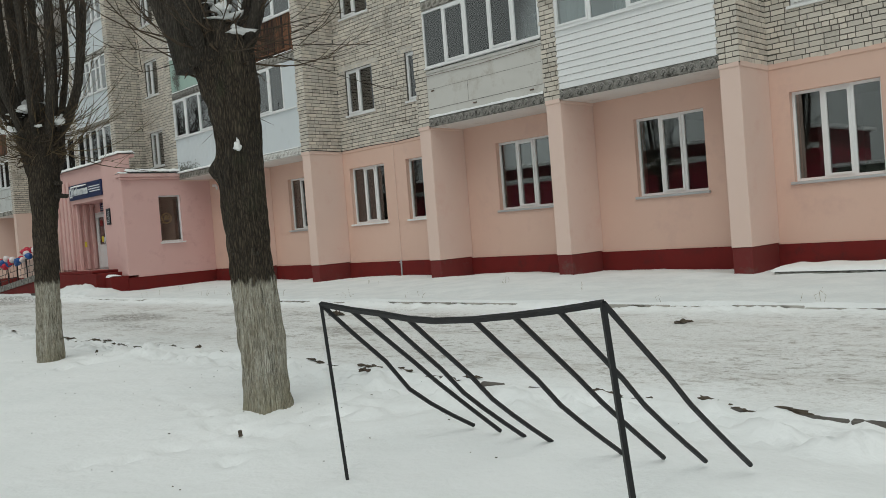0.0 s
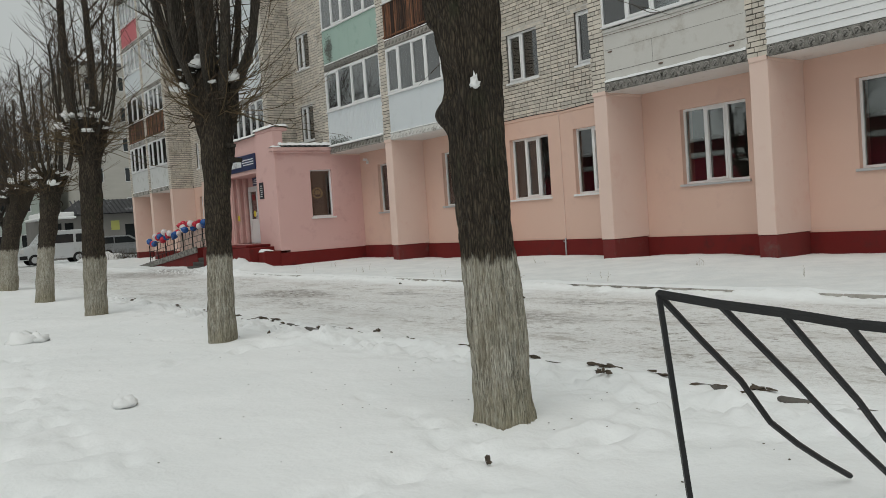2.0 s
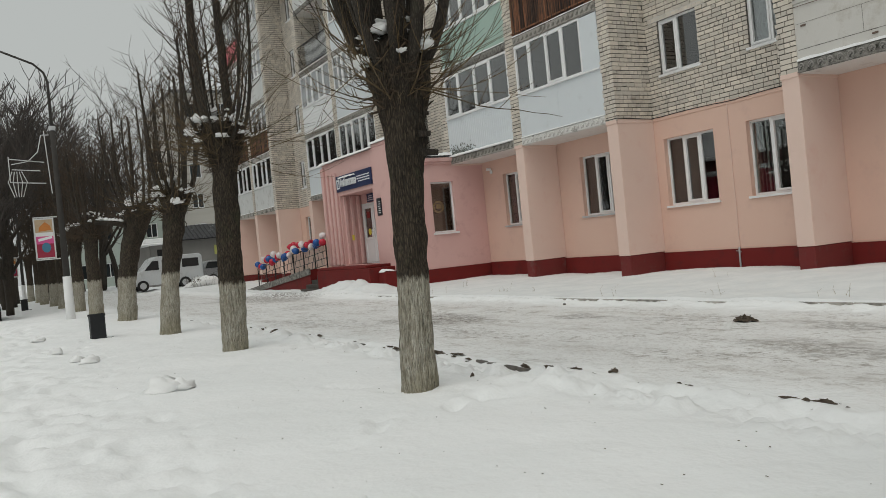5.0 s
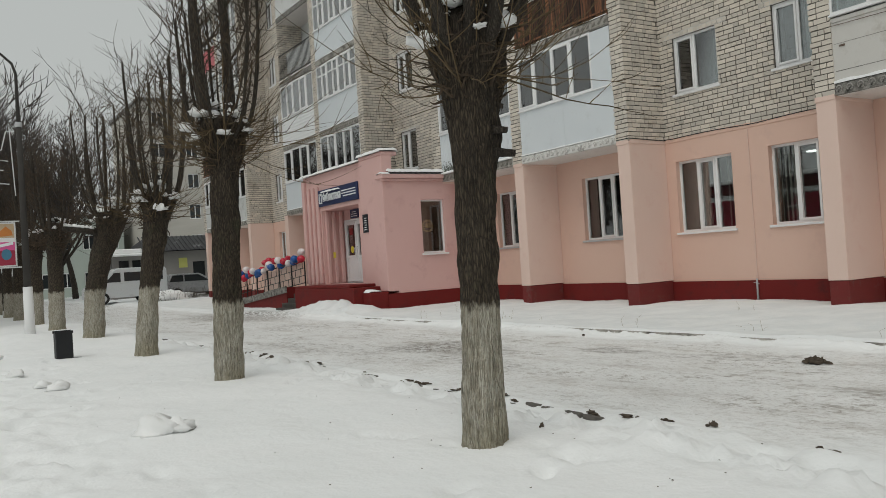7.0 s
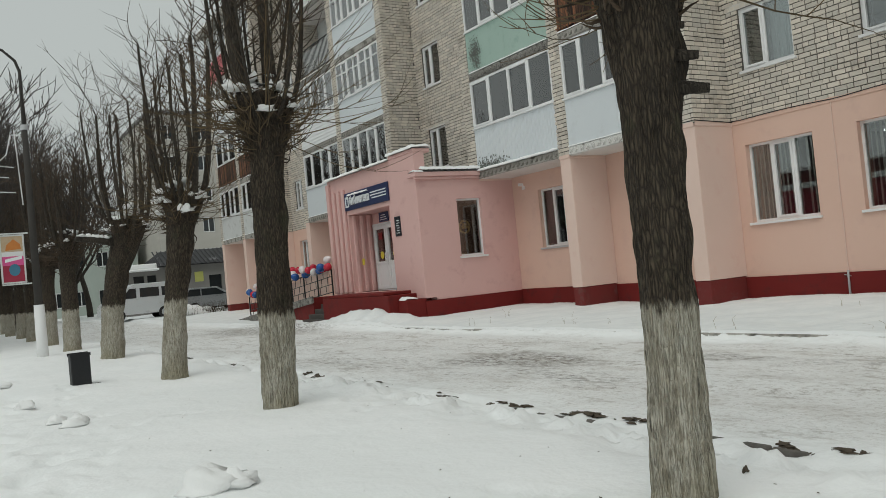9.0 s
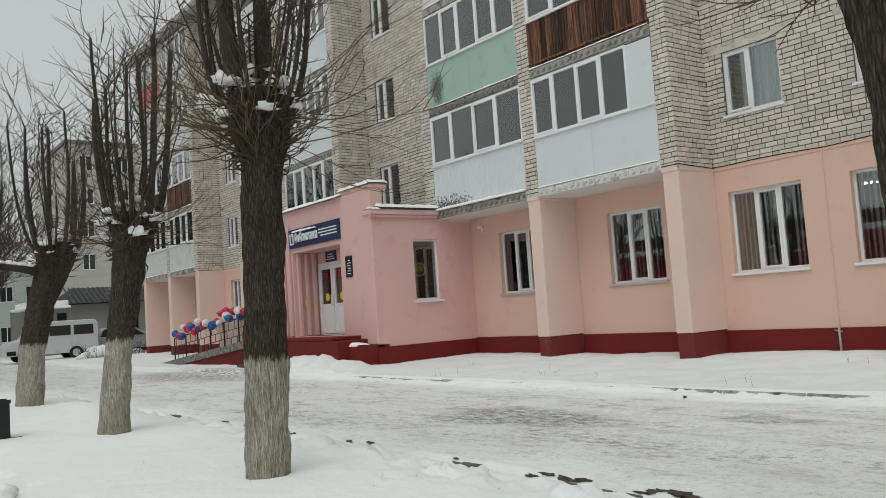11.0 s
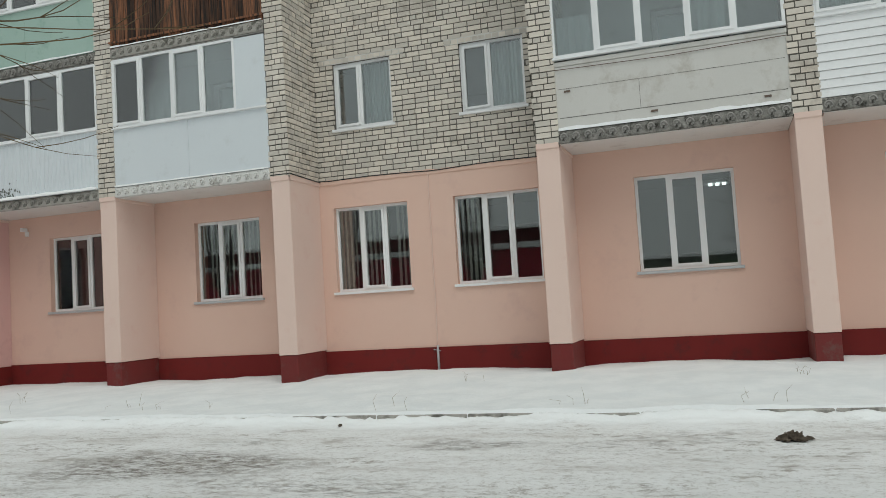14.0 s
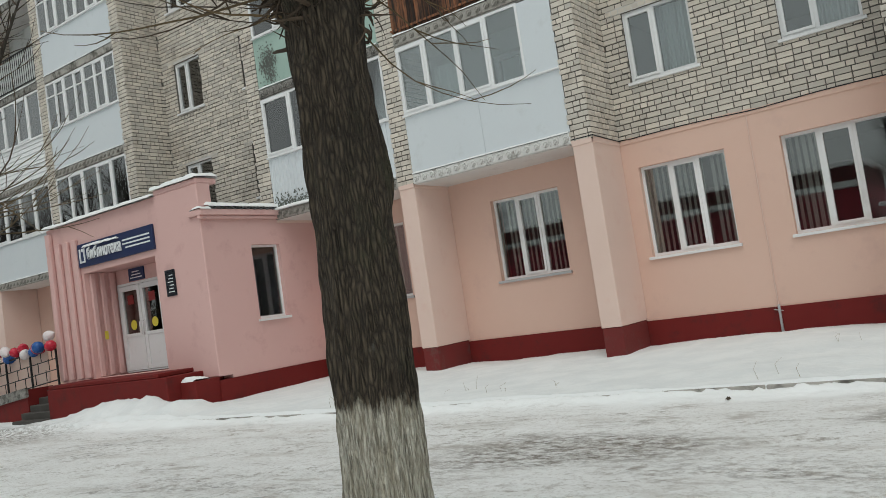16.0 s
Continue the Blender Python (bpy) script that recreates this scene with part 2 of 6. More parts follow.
    col = mixed(op("MULTIPLY", op("MULTIPLY", lane, span(patch, 0.55, 0.68)), span(speck, 0.45, 0.66, 0, 0.95)), col, (0.14, 0.12, 0.10))

    def soiled(cx, cy, rx, ry):
        return op("ADD", op("POWER", op("ABSOLUTE", op("DIVIDE", op("SUBTRACT", xx, cx), rx)), 2), op("POWER", op("ABSOLUTE", op("DIVIDE", op("SUBTRACT", sep.outputs[1], cy), ry)), 2))

    for cx, cy, rx, ry, k in ((7.35, 16.9, 0.8, 1.6, 0.95), (8.3, 14.2, 0.35, 0.7, 0.8), (9.1, 32.6, 1.5, 4.5, 0.85), (7.2, 9.2, 0.4, 1.1, 0.7), (8.6, 9.6, 0.3, 1.4, 0.7)):
        col = mixed(op("MULTIPLY", span(soiled(cx, cy, rx, ry), 1.3, 0.1), span(speck, 0.42, 0.60, 0.1, k)), col, (0.13, 0.105, 0.08))
    fine = noise_of(8.0, 9.0, (1, 0.55, 1), 0.82)
    clump = op("ADD", op("MULTIPLY", span(noise_of(1.1, 4.0, (1.3, 0.5, 1), 0.6), 0.44, 0.62), 0.85), 0.15)
    col = mixed(op("MULTIPLY", op("MULTIPLY", lane, clump), span(fine, 0.50, 0.62, 0, 0.85)), col, (0.27, 0.235, 0.195))
    grit = noise_of(20.0, 8.0, (1, 0.8, 1), 0.8)
    col = mixed(op("MULTIPLY", lane, span(grit, 0.52, 0.60, 0, 0.42)), col, (0.42, 0.385, 0.34))
    col = mixed(op("MULTIPLY", lane, span(grit, 0.46, 0.36, 0, 0.5)), col, (0.9, 0.9, 0.89))
    col = mixed(op("MULTIPLY", span(noise_of(3.3, 6.0, (1, 1, 1), 0.75), 0.70, 0.74), 0.25), col, (0.4, 0.37, 0.33))
    l.new(col, p.inputs["Base Color"])
    p.inputs["Specular IOR Level"].default_value = 0.25
    l.new(span(lane, 0, 1, 0.85, 0.55), p.inputs["Roughness"])
    bp = n.new("ShaderNodeBump")
    bp.inputs["Strength"].default_value, bp.inputs["Distance"].default_value = 0.6, 0.05
    l.new(op("ADD", op("ADD", op("MULTIPLY", noise_of(3.2, 4.0), 0.8), op("MULTIPLY", noise_of(22, 4.0), 0.14)), op("MULTIPLY", op("ADD", op("ADD", streak, op("MULTIPLY", grit, 0.35)), op("MULTIPLY", rut, 0.6)), lane)), bp.inputs["Height"])
    l.new(bp.outputs[0], p.inputs["Normal"])
    return m


def bark_mat(name, bark_a, bark_b, white_top=None, moss=0.3):
    """Furrowed bark; limewash up to white_top above the trunk's foot, worn off the furrows."""
    m = bpy.data.materials.new(name)
    m.use_nodes = True
    n, l = m.node_tree.nodes, m.node_tree.links
    p = n["Principled BSDF"]
    co = n.new("ShaderNodeTexCoord")

    def noise_of(scale, detail, stretch):
        mp = n.new("ShaderNodeMapping")
        mp.inputs["Scale"].default_value = stretch
        l.new(co.outputs["Object"], mp.inputs[0])
        t = n.new("ShaderNodeTexNoise")
        t.inputs["Scale"].default_value, t.inputs["Detail"].default_value, t.inputs["Roughness"].default_value = scale, detail, 0.65
        l.new(mp.outputs[0], t.inputs["Vector"])
        return t.outputs["Fac"]

    def span(v, lo, hi, a0=0.0, a1=1.0):
        x = n.new("ShaderNodeMapRange")
        l.new(v, x.inputs[0])
        for i, k in enumerate((lo, hi, a0, a1)):
            x.inputs[1 + i].default_value = k
        return x.outputs[0]

    def mixed(fac, c1, c2):
        x = n.new("ShaderNodeMixRGB")
        for s, v in zip(x.inputs, (fac, c1, c2)):
            if hasattr(v, "links"):
                l.new(v, s)
            else:
                s.default_value = (*v, 1)
        return x.outputs[0]

    def op(kind, a, b=0.0):
        x = n.new("ShaderNodeMath")
        x.operation = kind
        for s, v in zip(x.inputs, (a, b)):
            if hasattr(v, "links"):
                l.new(v, s)
            else:
                s.default_value = v
        return x.outputs[0]

    warp = n.new("ShaderNodeVectorMath")
    warp.operation = "MULTIPLY_ADD"
    wt = n.new("ShaderNodeTexNoise")
    wt.inputs["Scale"].default_value = 7
    l.new(co.outputs["Object"], wt.inputs["Vector"])
    l.new(wt.outputs["Color"], warp.inputs[0])
    warp.inputs[1].default_value = (0.03, 0.03, 0.12)
    l.new(co.outputs["Object"], warp.inputs[2])
    mv = n.new("ShaderNodeMapping")
    mv.inputs["Scale"].default_value = (1, 1, 0.17)
    l.new(warp.outputs[0], mv.inputs[0])
    vo = n.new("ShaderNodeTexVoronoi")
    vo.feature = "DISTANCE_TO_EDGE"
    vo.inputs["Scale"].default_value = 58
    l.new(mv.outputs[0], vo.inputs["Vector"])
    cell = span(vo.outputs["Distance"], 0.0, 0.34)
    ridge = op("ADD", op("MULTIPLY", cell, 0.45), op("MULTIPLY", noise_of(34, 7, (1, 1, 0.28)), 0.55))
    spot = noise_of(5, 5, (1, 1, 0.6))
    col = mixed(span(ridge, 0.15, 0.85), bark_b, bark_a)
    col = mixed(span(spot, 0.56, 0.70, 0, moss), col, (0.05, 0.053, 0.03))
    col = mixed(span(noise_of(2.3, 6, (1, 1, 0.5)), 0.50, 0.62, 0, 0.5), col, (0.020, 0.018, 0.015))
    col = mixed(span(noise_of(11, 5, (1, 1, 0.7)), 0.66, 0.72, 0, 0.4), col, (0.12, 0.115, 0.10))
    if white_top:
        sep = n.new("ShaderNodeSeparateXYZ")
        l.new(co.outputs["Object"], sep.inputs[0])
        edge = op("ADD", sep.outputs[2], op("MULTIPLY", op("SUBTRACT", noise_of(26, 5, (1, 1, 0.22)), 0.5), 0.26))
        lime = mixed(span(spot, 0.35, 0.7), (0.54, 0.52, 0.45), (0.36, 0.335, 0.265))
        lime = mixed(span(noise_of(40, 7, (1, 1, 0.08)), 0.46, 0.62, 0, 0.6), lime, (0.27, 0.24, 0.175))
        lime = mixed(span(noise_of(120, 5, (1, 1, 0.09)), 0.47, 0.60, 0, 0.7), lime, (0.16, 0.138, 0.10))
        lime = mixed(span(ridge, 0.42, 0.15, 0, 0.5), lime, (0.12, 0.10, 0.075))
        lime = mixed(span(op("ADD", sep.outputs[2], op("MULTIPLY", noise_of(14, 4, (1, 1, 0.3)), 0.5)), 0.55, 0.2, 0, 0.45), lime, (0.26, 0.235, 0.14))
        col = mixed(span(edge, white_top - 0.02, white_top + 0.03, 1, 0), col, lime)
    l.new(col, p.inputs["Base Color"])
    p.inputs["Roughness"].default_value = 0.85
    p.inputs["Specular IOR Level"].default_value = 0.25
    bp = n.new("ShaderNodeBump")
    bp.inputs["Strength"].default_value, bp.inputs["Distance"].default_value = 1.0, 0.02
    l.new(ridge, bp.inputs["Height"])
    l.new(bp.outputs[0], p.inputs["Normal"])
    return m


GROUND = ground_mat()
BARK = bark_mat("limewashed_linden_bark", (0.112, 0.088, 0.062), (0.011, 0.009, 0.008), 1.0, 0.5)
BARK_PLAIN = bark_mat("linden_bark", (0.10, 0.085, 0.068), (0.028, 0.023, 0.019))
TWIG = mat("brown_twig_bark", (0.046, 0.034, 0.024), (0.082, 0.058, 0.037), 0.85, 30, 2, 0.1, island_tint=0.35)
TWIG_YELLOW = mat("ochre_twig_bark", (0.14, 0.098, 0.046), (0.075, 0.056, 0.034), 0.85, 30, 1.4, 0.1, island_tint=0.35)
TWIG_FAR = mat("dark_twig_bark", (0.05, 0.045, 0.042), (0.075, 0.066, 0.06), 0.9, 30, 0.5, 0.0, island_tint=0.3)


# ---- building blocks ----
class Shape:
    """Points and faces in world metres."""

    def __init__(self):
        self.v, self.f = [], []

    def box(self, x0, x1, y0, y1, z0, z1):
        k = len(self.v)
        self.v += [(x, y, z) for x in (x0, x1) for y in (y0, y1) for z in (z0, z1)]
        self.f += [tuple(k + i for i in q) for q in ((0, 1, 3, 2), (4, 6, 7, 5), (0, 4, 5, 1), (2, 3, 7, 6), (0, 2, 6, 4), (1, 5, 7, 3))]
        return self

    def slab(self, place, u0, u1, d0, d1, z0, z1):
        """A box on a wall: u along it, d out of it."""
        k = len(self.v)
        self.v += [place(u, d, z) for u in (u0, u1) for d in (d0, d1) for z in (z0, z1)]
        self.f += [tuple(k + i for i in q) for q in ((0, 1, 3, 2), (4, 6, 7, 5), (0, 4, 5, 1), (2, 3, 7, 6), (0, 2, 6, 4), (1, 5, 7, 3))]
        return self

    def quad(self, *pts):
        k = len(self.v)
        self.v += [tuple(p) for p in pts]
        self.f.append(tuple(range(k, k + len(pts))))
        return self

    def tube(self, pts, radii, sides=8, wobble=None):
        pts = [Vector(p) for p in pts]
        if not hasattr(radii, "__len__"):
            radii = [radii] * len(pts)
        k = len(self.v)
        ref = Vector((0.31, 0.17, 1)) if abs((pts[-1] - pts[0]).normalized().z) < 0.8 else Vector((1, 0.2, 0))
        for i, p in enumerate(pts):
            t = (pts[min(i + 1, len(pts) - 1)] - pts[max(i - 1, 0)]).normalized()
            a = t.cross(ref).normalized()
            b = t.cross(a)
            for j in range(sides):
                an = 2 * math.pi * j / sides
                r = radii[i] * (wobble(i, an) if wobble else 1)
                self.v.append(tuple(p + a * (r * math.cos(an)) + b * (r * math.sin(an))))
        for i in range(len(pts) - 1):
            for j in range(sides):
                j2 = (j + 1) % sides
                self.f.append((k + i * sides + j, k + i * sides + j2, k + (i + 1) * sides + j2, k + (i + 1) * sides + j))
        self.f.append(tuple(k + j for j in range(sides))[::-1])
        self.f.append(tuple(k + (len(pts) - 1) * sides + j for j in range(sides)))
        return self

    def blob(self, c, rx, ry, rz, seed=0, rough=0.25, n=10):
        """A lumpy rounded body, flat below."""
        k = len(self.v)
        m = n // 2 + 2
        for i in range(m + 1):
            th = math.pi * i / m
            for j in range(n):
                ph = 2 * math.pi * j / n
                d = Vector((math.sin(th) * math.cos(ph), math.sin(th) * math.sin(ph), math.cos(th)))
                s = 1 + rough * (1.5 * noise.noise(d * 1.7 + Vector((seed * 3.1, seed * 1.7, seed))) + 0.8 * noise.noise(d * 4.1 + Vector((seed * 1.3, seed, 2))))
                self.v.append((c[0] + rx * d.x * s, c[1] + ry * d.y * s, c[2] + rz * (d.z if d.z > 0 else 0.35 * d.z) * s))
        for i in range(m):
            for j in range(n):
                j2 = (j + 1) % n
                self.f.append((k + i * n + j, k + i * n + j2, k + (i + 1) * n + j2, k + (i + 1) * n + j))
        return self


ORIGIN = {}


def thing(name, at, label, category, group="", kind=""):
    ob = tagged(new(name), label, category, group, kind)
    ob.location = at
    ob.empty_display_size = 0.1
    ORIGIN[ob] = Vector(at)
    return ob


def mesh_of(name, shape, material, origin, smooth=False, bevel=0.0):
    me = bpy.data.meshes.new(name)
    o = Vector(origin)
    me.from_pydata([(x - o.x, y - o.y, z - o.z) for x, y, z in shape.v], [], shape.f)
    bm = bmesh.new()
    bm.from_mesh(me)
    bmesh.ops.recalc_face_normals(bm, faces=bm.faces)
    if bevel:
        bmesh.ops.bevel(bm, geom=bm.edges[:], offset=bevel, segments=1, affect="EDGES")
    bm.to_mesh(me)
    bm.free()
    me.materials.append(material)
    if smooth:
        me.shade_smooth()
    return me


def part(name, shape, material, parent, label="", smooth=False, bevel=0.0, kind=""):
    ob = new(name, mesh_of(name, shape, material, ORIGIN[parent], smooth, bevel))
    ob.parent = parent
    ORIGIN[ob] = ORIGIN[parent]
    return tagged(ob, label, kind=kind)


def solid(name, shape, material, at, label, category, smooth=False, bevel=0.0, group="", kind=""):
    """A thing of one mesh."""
    ob = tagged(new(name, mesh_of(name, shape, material, at, smooth, bevel)), label, category, group, kind)
    ob.location = at
    ORIGIN[ob] = Vector(at)
    return ob


def front(x):
    """A wall that faces the street."""
    return lambda u, d, z: (x - d, u, z)


def side(y):
    """A wall that faces south, across the street's line."""
    return lambda u, d, z: (u, y - d, z)


def pierced(place, u0, u1, z0, z1, holes, thick):
    """A wall of that thickness with rectangular openings through it."""
    s = Shape()
    us = sorted({u0, u1, *[c for h in holes for c in h[:2]]})
    zs = sorted({z0, z1, *[c for h in holes for c in h[2:]]})
    us, zs = [c for c in us if u0 <= c <= u1], [c for c in zs if z0 <= c <= z1]

    def full(i, j):
        if not (0 <= i < len(us) - 1 and 0 <= j < len(zs) - 1):
            return False
        u, z = (us[i] + us[i + 1]) / 2, (zs[j] + zs[j + 1]) / 2
        return not any(h[0] < u < h[1] and h[2] < z < h[3] for h in holes)

    for i in range(len(us) - 1):
        for j in range(len(zs) - 1):
            if not full(i, j):
                continue
            a, b, c, d = us[i], us[i + 1], zs[j], zs[j + 1]
            for q in (0, -thick):
                s.quad(place(a, q, c), place(b, q, c), place(b, q, d), place(a, q, d))
            for ok, (p, r) in ((full(i - 1, j), ((a, c), (a, d))), (full(i + 1, j), ((b, c), (b, d))), (full(i, j - 1), ((a, c), (b, c))), (full(i, j + 1), ((a, d), (b, d)))):
                if not ok:
                    s.quad(place(p[0], 0, p[1]), place(r[0], 0, r[1]), place(r[0], -thick, r[1]), place(p[0], -thick, p[1]))
    k = {}
    v2, remap = [], []
    for p in s.v:
        key = tuple(round(c, 4) for c in p)
        if key not in k:
            k[key] = len(v2)
            v2.append(p)
        remap.append(k[key])
    s.v, s.f = v2, [tuple(remap[i] for i in f) for f in s.f]
    return s


def window(parent, place, u0, u1, z0, z1, cuts=(0.34, 0.67), sashes=(), inset=0.13, glass=None, frame_mat=None, sill=True, transom=None,
           name="window", sill_h=0.06):
    """A plastic window in an opening: frame, a pane for each light, sashes and an outer sill."""
    fm, gm = frame_mat or WHITE_PVC, glass or GLASS
    w, d0, d1 = 0.05, -inset - 0.06, -inset
    edges = [u0 + w] + [u0 + (u1 - u0) * c for c in cuts] + [u1 - w]
    lights = [(edges[i] + (0.03 if i else 0), edges[i + 1] - (0.03 if i < len(edges) - 2 else 0), z0 + w, z1 - w) for i in range(len(edges) - 1)]
    win = part(name, pierced(lambda u, d, z: place(u, d - inset, z), u0, u1, z0, z1, lights, 0.06), fm, parent)
    for i in range(len(edges) - 1):
        a = edges[i] + (0.03 if i else 0)
        b = edges[i + 1] - (0.03 if i < len(edges) - 2 else 0)
        c, d = z0 + w, z1 - w
        if i in sashes:
            e = 0.045
            f = pierced(lambda u, d, z: place(u, d - inset + 0.018, z), a, b, c, d, [(a + e, b - e, c + e, d - e)], 0.05)
            part("sash", f, fm, win)
            a, b, c, d = a + e, b - e, c + e, d - e
        if transom:
            t = c + (d - c) * transom
            part("transom", Shape().slab(place, a, b, d0 + 0.01, d1 - 0.004, t - 0.02, t + 0.02), fm, win)
        part("pane", Shape().slab(place, a, b, d0 + 0.022, d0 + 0.03, c, d), gm, win)
    if sill:
        part("sill", Shape().slab(place, u0 - 0.05, u1 + 0.05, -inset, 0.06, z0 - sill_h, z0 - 0.004), WHITE_PVC if sill is True else sill, win, bevel=0.006)
    return win


def masonry(place, u0, u1, z0, z1, holes=(), seed=0, out=0.018, thick=0.02):
    """Bricks of one wall face, as boxes with open joints: full ones and cut ones apart."""
    rnd = random.Random(seed)
    whole, rest = [], Shape()
    row, z = 0, z0
    while z < z1 - 0.03:
        top = min(z + 0.083, z1)
        header = row % 6 == 5
        u = u0 - (0.131 if row % 2 else 0) - rnd.choice((0, 0, 0.06))
        while u < u1:
            step = 0.132 if header or rnd.random() < 0.3 else 0.262
            a, b = max(u, u0), min(u + step - 0.017, u1)
            u += step
            if b - a < 0.04:
                continue
            pieces = [(a, b)]
            for h in holes:
                if top > h[2] + 0.01 and z < h[3] - 0.01:
                    cut = []
                    for p, q in pieces:
                        if q <= h[0] or p >= h[1]:
                            cut.append((p, q))
                        else:
                            if h[0] - p > 0.03:
                                cut.append((p, h[0]))
                            if q - h[1] > 0.03:
                                cut.append((h[1], q))
                    pieces = cut
            for p, q in pieces:
                j = rnd.uniform(-0.006, 0.004)
                if not header and q - p > 0.244 and top - z > 0.082:
                    whole.append((p, z, out + j))
                else:
                    rest.slab(place, p, q, -thick + 0.012, out + j, z + rnd.uniform(0, 0.009), top - rnd.uniform(0, 0.006))
        z += 0.1
        row += 1
    return whole, rest


# ---- ground ----
def smooth(a, b, x):
    t = min(1, max(0, (x - a) / (b - a)))
    return t * t * (3 - 2 * t)


def bell(x, y, cx, cy, rx, ry):
    return math.exp(-((x - cx) / rx) ** 2 - ((y - cy) / ry) ** 2)


def gz(x, y, rough=True):
    """Height of the snow."""
    rise = 0.0125 * min(max(y, -2), 24)
    verge = (rise - 0.045) * (1 - smooth(3.9, 4.95, x))
    strip = 0.08 * smooth(9.985, 10.02, x) + 0.06 * smooth(10.3, 14.5, x)
    z = verge + strip
    z += 0.34 * bell(x, y, 10.75, 29.1, 0.5, 1.7) + 0.16 * bell(x, y, 10.6, 27.2, 0.8, 1.2)
    z += 0.16 * bell(x, y, 2.2, 26.2, 1.0, 1.6) + 0.10 * bell(x, y, 4.5, 9.8, 0.35, 0.45) + 0.08 * bell(x, y, 4.45, 16.4, 0.3, 0.7)
    z += 0.10 * bell(x, y, 3.65, 2.6, 0.5, 1.5) + 0.05 * bell(x, y, 14.2, 17.0, 1.2, 1.4) + 0.06 * bell(x, y, 13.6, 12.0, 1.4, 3)
    z += 0.25 * smooth(44, 56, y) * smooth(5, 9, x) * 0.6
    if rough and -4 < x < 16 and -6 < y < 60:
        v = Vector((x, y, 0))
        lane = smooth(4.9, 5.6, x) * (1 - smooth(9.3, 9.9, x))
        path = 1 - smooth(1.0, 1.7, x + 0.5 * noise.noise(Vector((y * 0.5, 3, 1))))
        bank = bell(x, 0, 4.55, 0, 0.35, 1) + 0.22 * bell(x, 0, 9.75, 0, 0.25, 1)
        soft = (1 - lane) * (1 - 0.5 * path)
        z += soft * 0.035 * noise.noise(v * 0.7) + soft * 0.016 * noise.noise(v * 2.1 + Vector((5, 0, 0)))
        z += bank * (0.06 * noise.noise(v * 2.6) + 0.09 * smooth(0.05, 0.3, noise.noise(v * 3.6)) * (0.5 + abs(noise.noise(v * 7.0))) + 0.05 * noise.noise(v * 9) + 0.025 * noise.noise(v * 17))
        z += bell(x, 0, 4.98, 0, 0.16, 1) * (0.012 + 0.06 * noise.noise(Vector((x * 3, y * 1.5, 7))) + 0.06 * noise.noise(Vector((x * 4, y * 4.5, 2))))
        z += bell(x, 0, 9.86, 0, 0.15, 1) * max(0, 0.052 + 0.05 * noise.noise(Vector((x * 3, y * 0.9, 4))) + 0.03 * noise.noise(Vector((x * 7, y * 5.5, 6))) + 0.03 * noise.noise(Vector((x * 14, y * 13, 6))))
        z += bell(x, 0, 10.12, 0, 0.1, 1) * (0.008 + 0.02 * noise.noise(Vector((x * 3, y * 0.6, 2))) + 0.008 * noise.noise(v * 5))
        z += 0.10 * (bell(x, y, 4.5, 9.8, 0.35, 0.5) + bell(x, y, 4.45, 16.4, 0.3, 0.8)) * noise.noise(v * 4.5)
        z += 0.048 * path * (noise.noise(v * 3.4) + 0.5 * noise.noise(v * 7)) - 0.042 * path * smooth(0.12, 0.3, noise.noise(Vector((x * 4.6, y * 3.4, 9))))
        z += lane * 0.02 * noise.noise(Vector((x * 1.9, y * 0.22, 3))) + 0.006 * noise.noise(v * 9)
        heap = bell(x, y, 10.75, 29.1, 0.7, 1.8) + bell(x, y, 10.6, 27.0, 0.9, 1.3)
        z += 0.13 * heap * (noise.noise(v * 1.7) + 0.6 * noise.noise(v * 4.0))
        z += 0.02 * smooth(10.1, 10.5, x) * noise.noise(v * 1.3)
        z += 0.03 * bell(x, 0, 4.98, 0, 0.2, 1) * (1 - 0.75 * smooth(10.2, 11.5, y)) * smooth(5.2, 6.4, y)
        foot = bell(x, y, 3.9, 4.7, 0.35, 0.8) + bell(x, y, 3.0, 5.0, 0.5, 0.7) + bell(x, y, 4.0, 10.0, 0.5, 0.4)
        z += 0.07 * foot * noise.noise(v * 5.5)
    return z


def steps_of(stops):
    out = []
    for a, b, s in stops:
        n = max(1, round((b - a) / s))
        out += [a + (b - a) * i / n for i in range(n)]
    return out + [stops[-1][1]]


gx = steps_of([(-1500, -200, 260), (-200, -40, 20), (-40, -4, 2.5), (-4, 0, 0.12), (0, 4.3, 0.062), (4.3, 5.4, 0.05), (5.4, 9.5, 0.16), (9.5, 10.3, 0.035), (10.3, 16, 0.2), (16, 60, 4), (60, 300, 30), (300, 1500, 300)])
gy = steps_of([(-1500, -200, 260), (-200, -30, 20), (-30, -4, 2), (-4, 1, 0.2), (1, 20, 0.068), (20, 34, 0.13), (34, 64, 0.6), (64, 200, 8), (200, 1500, 200)])
ground = Shape()
ground.v = [(x, y, gz(x, y)) for y in gy for x in gx]
rnd = random.Random(77)
PRINTS = []
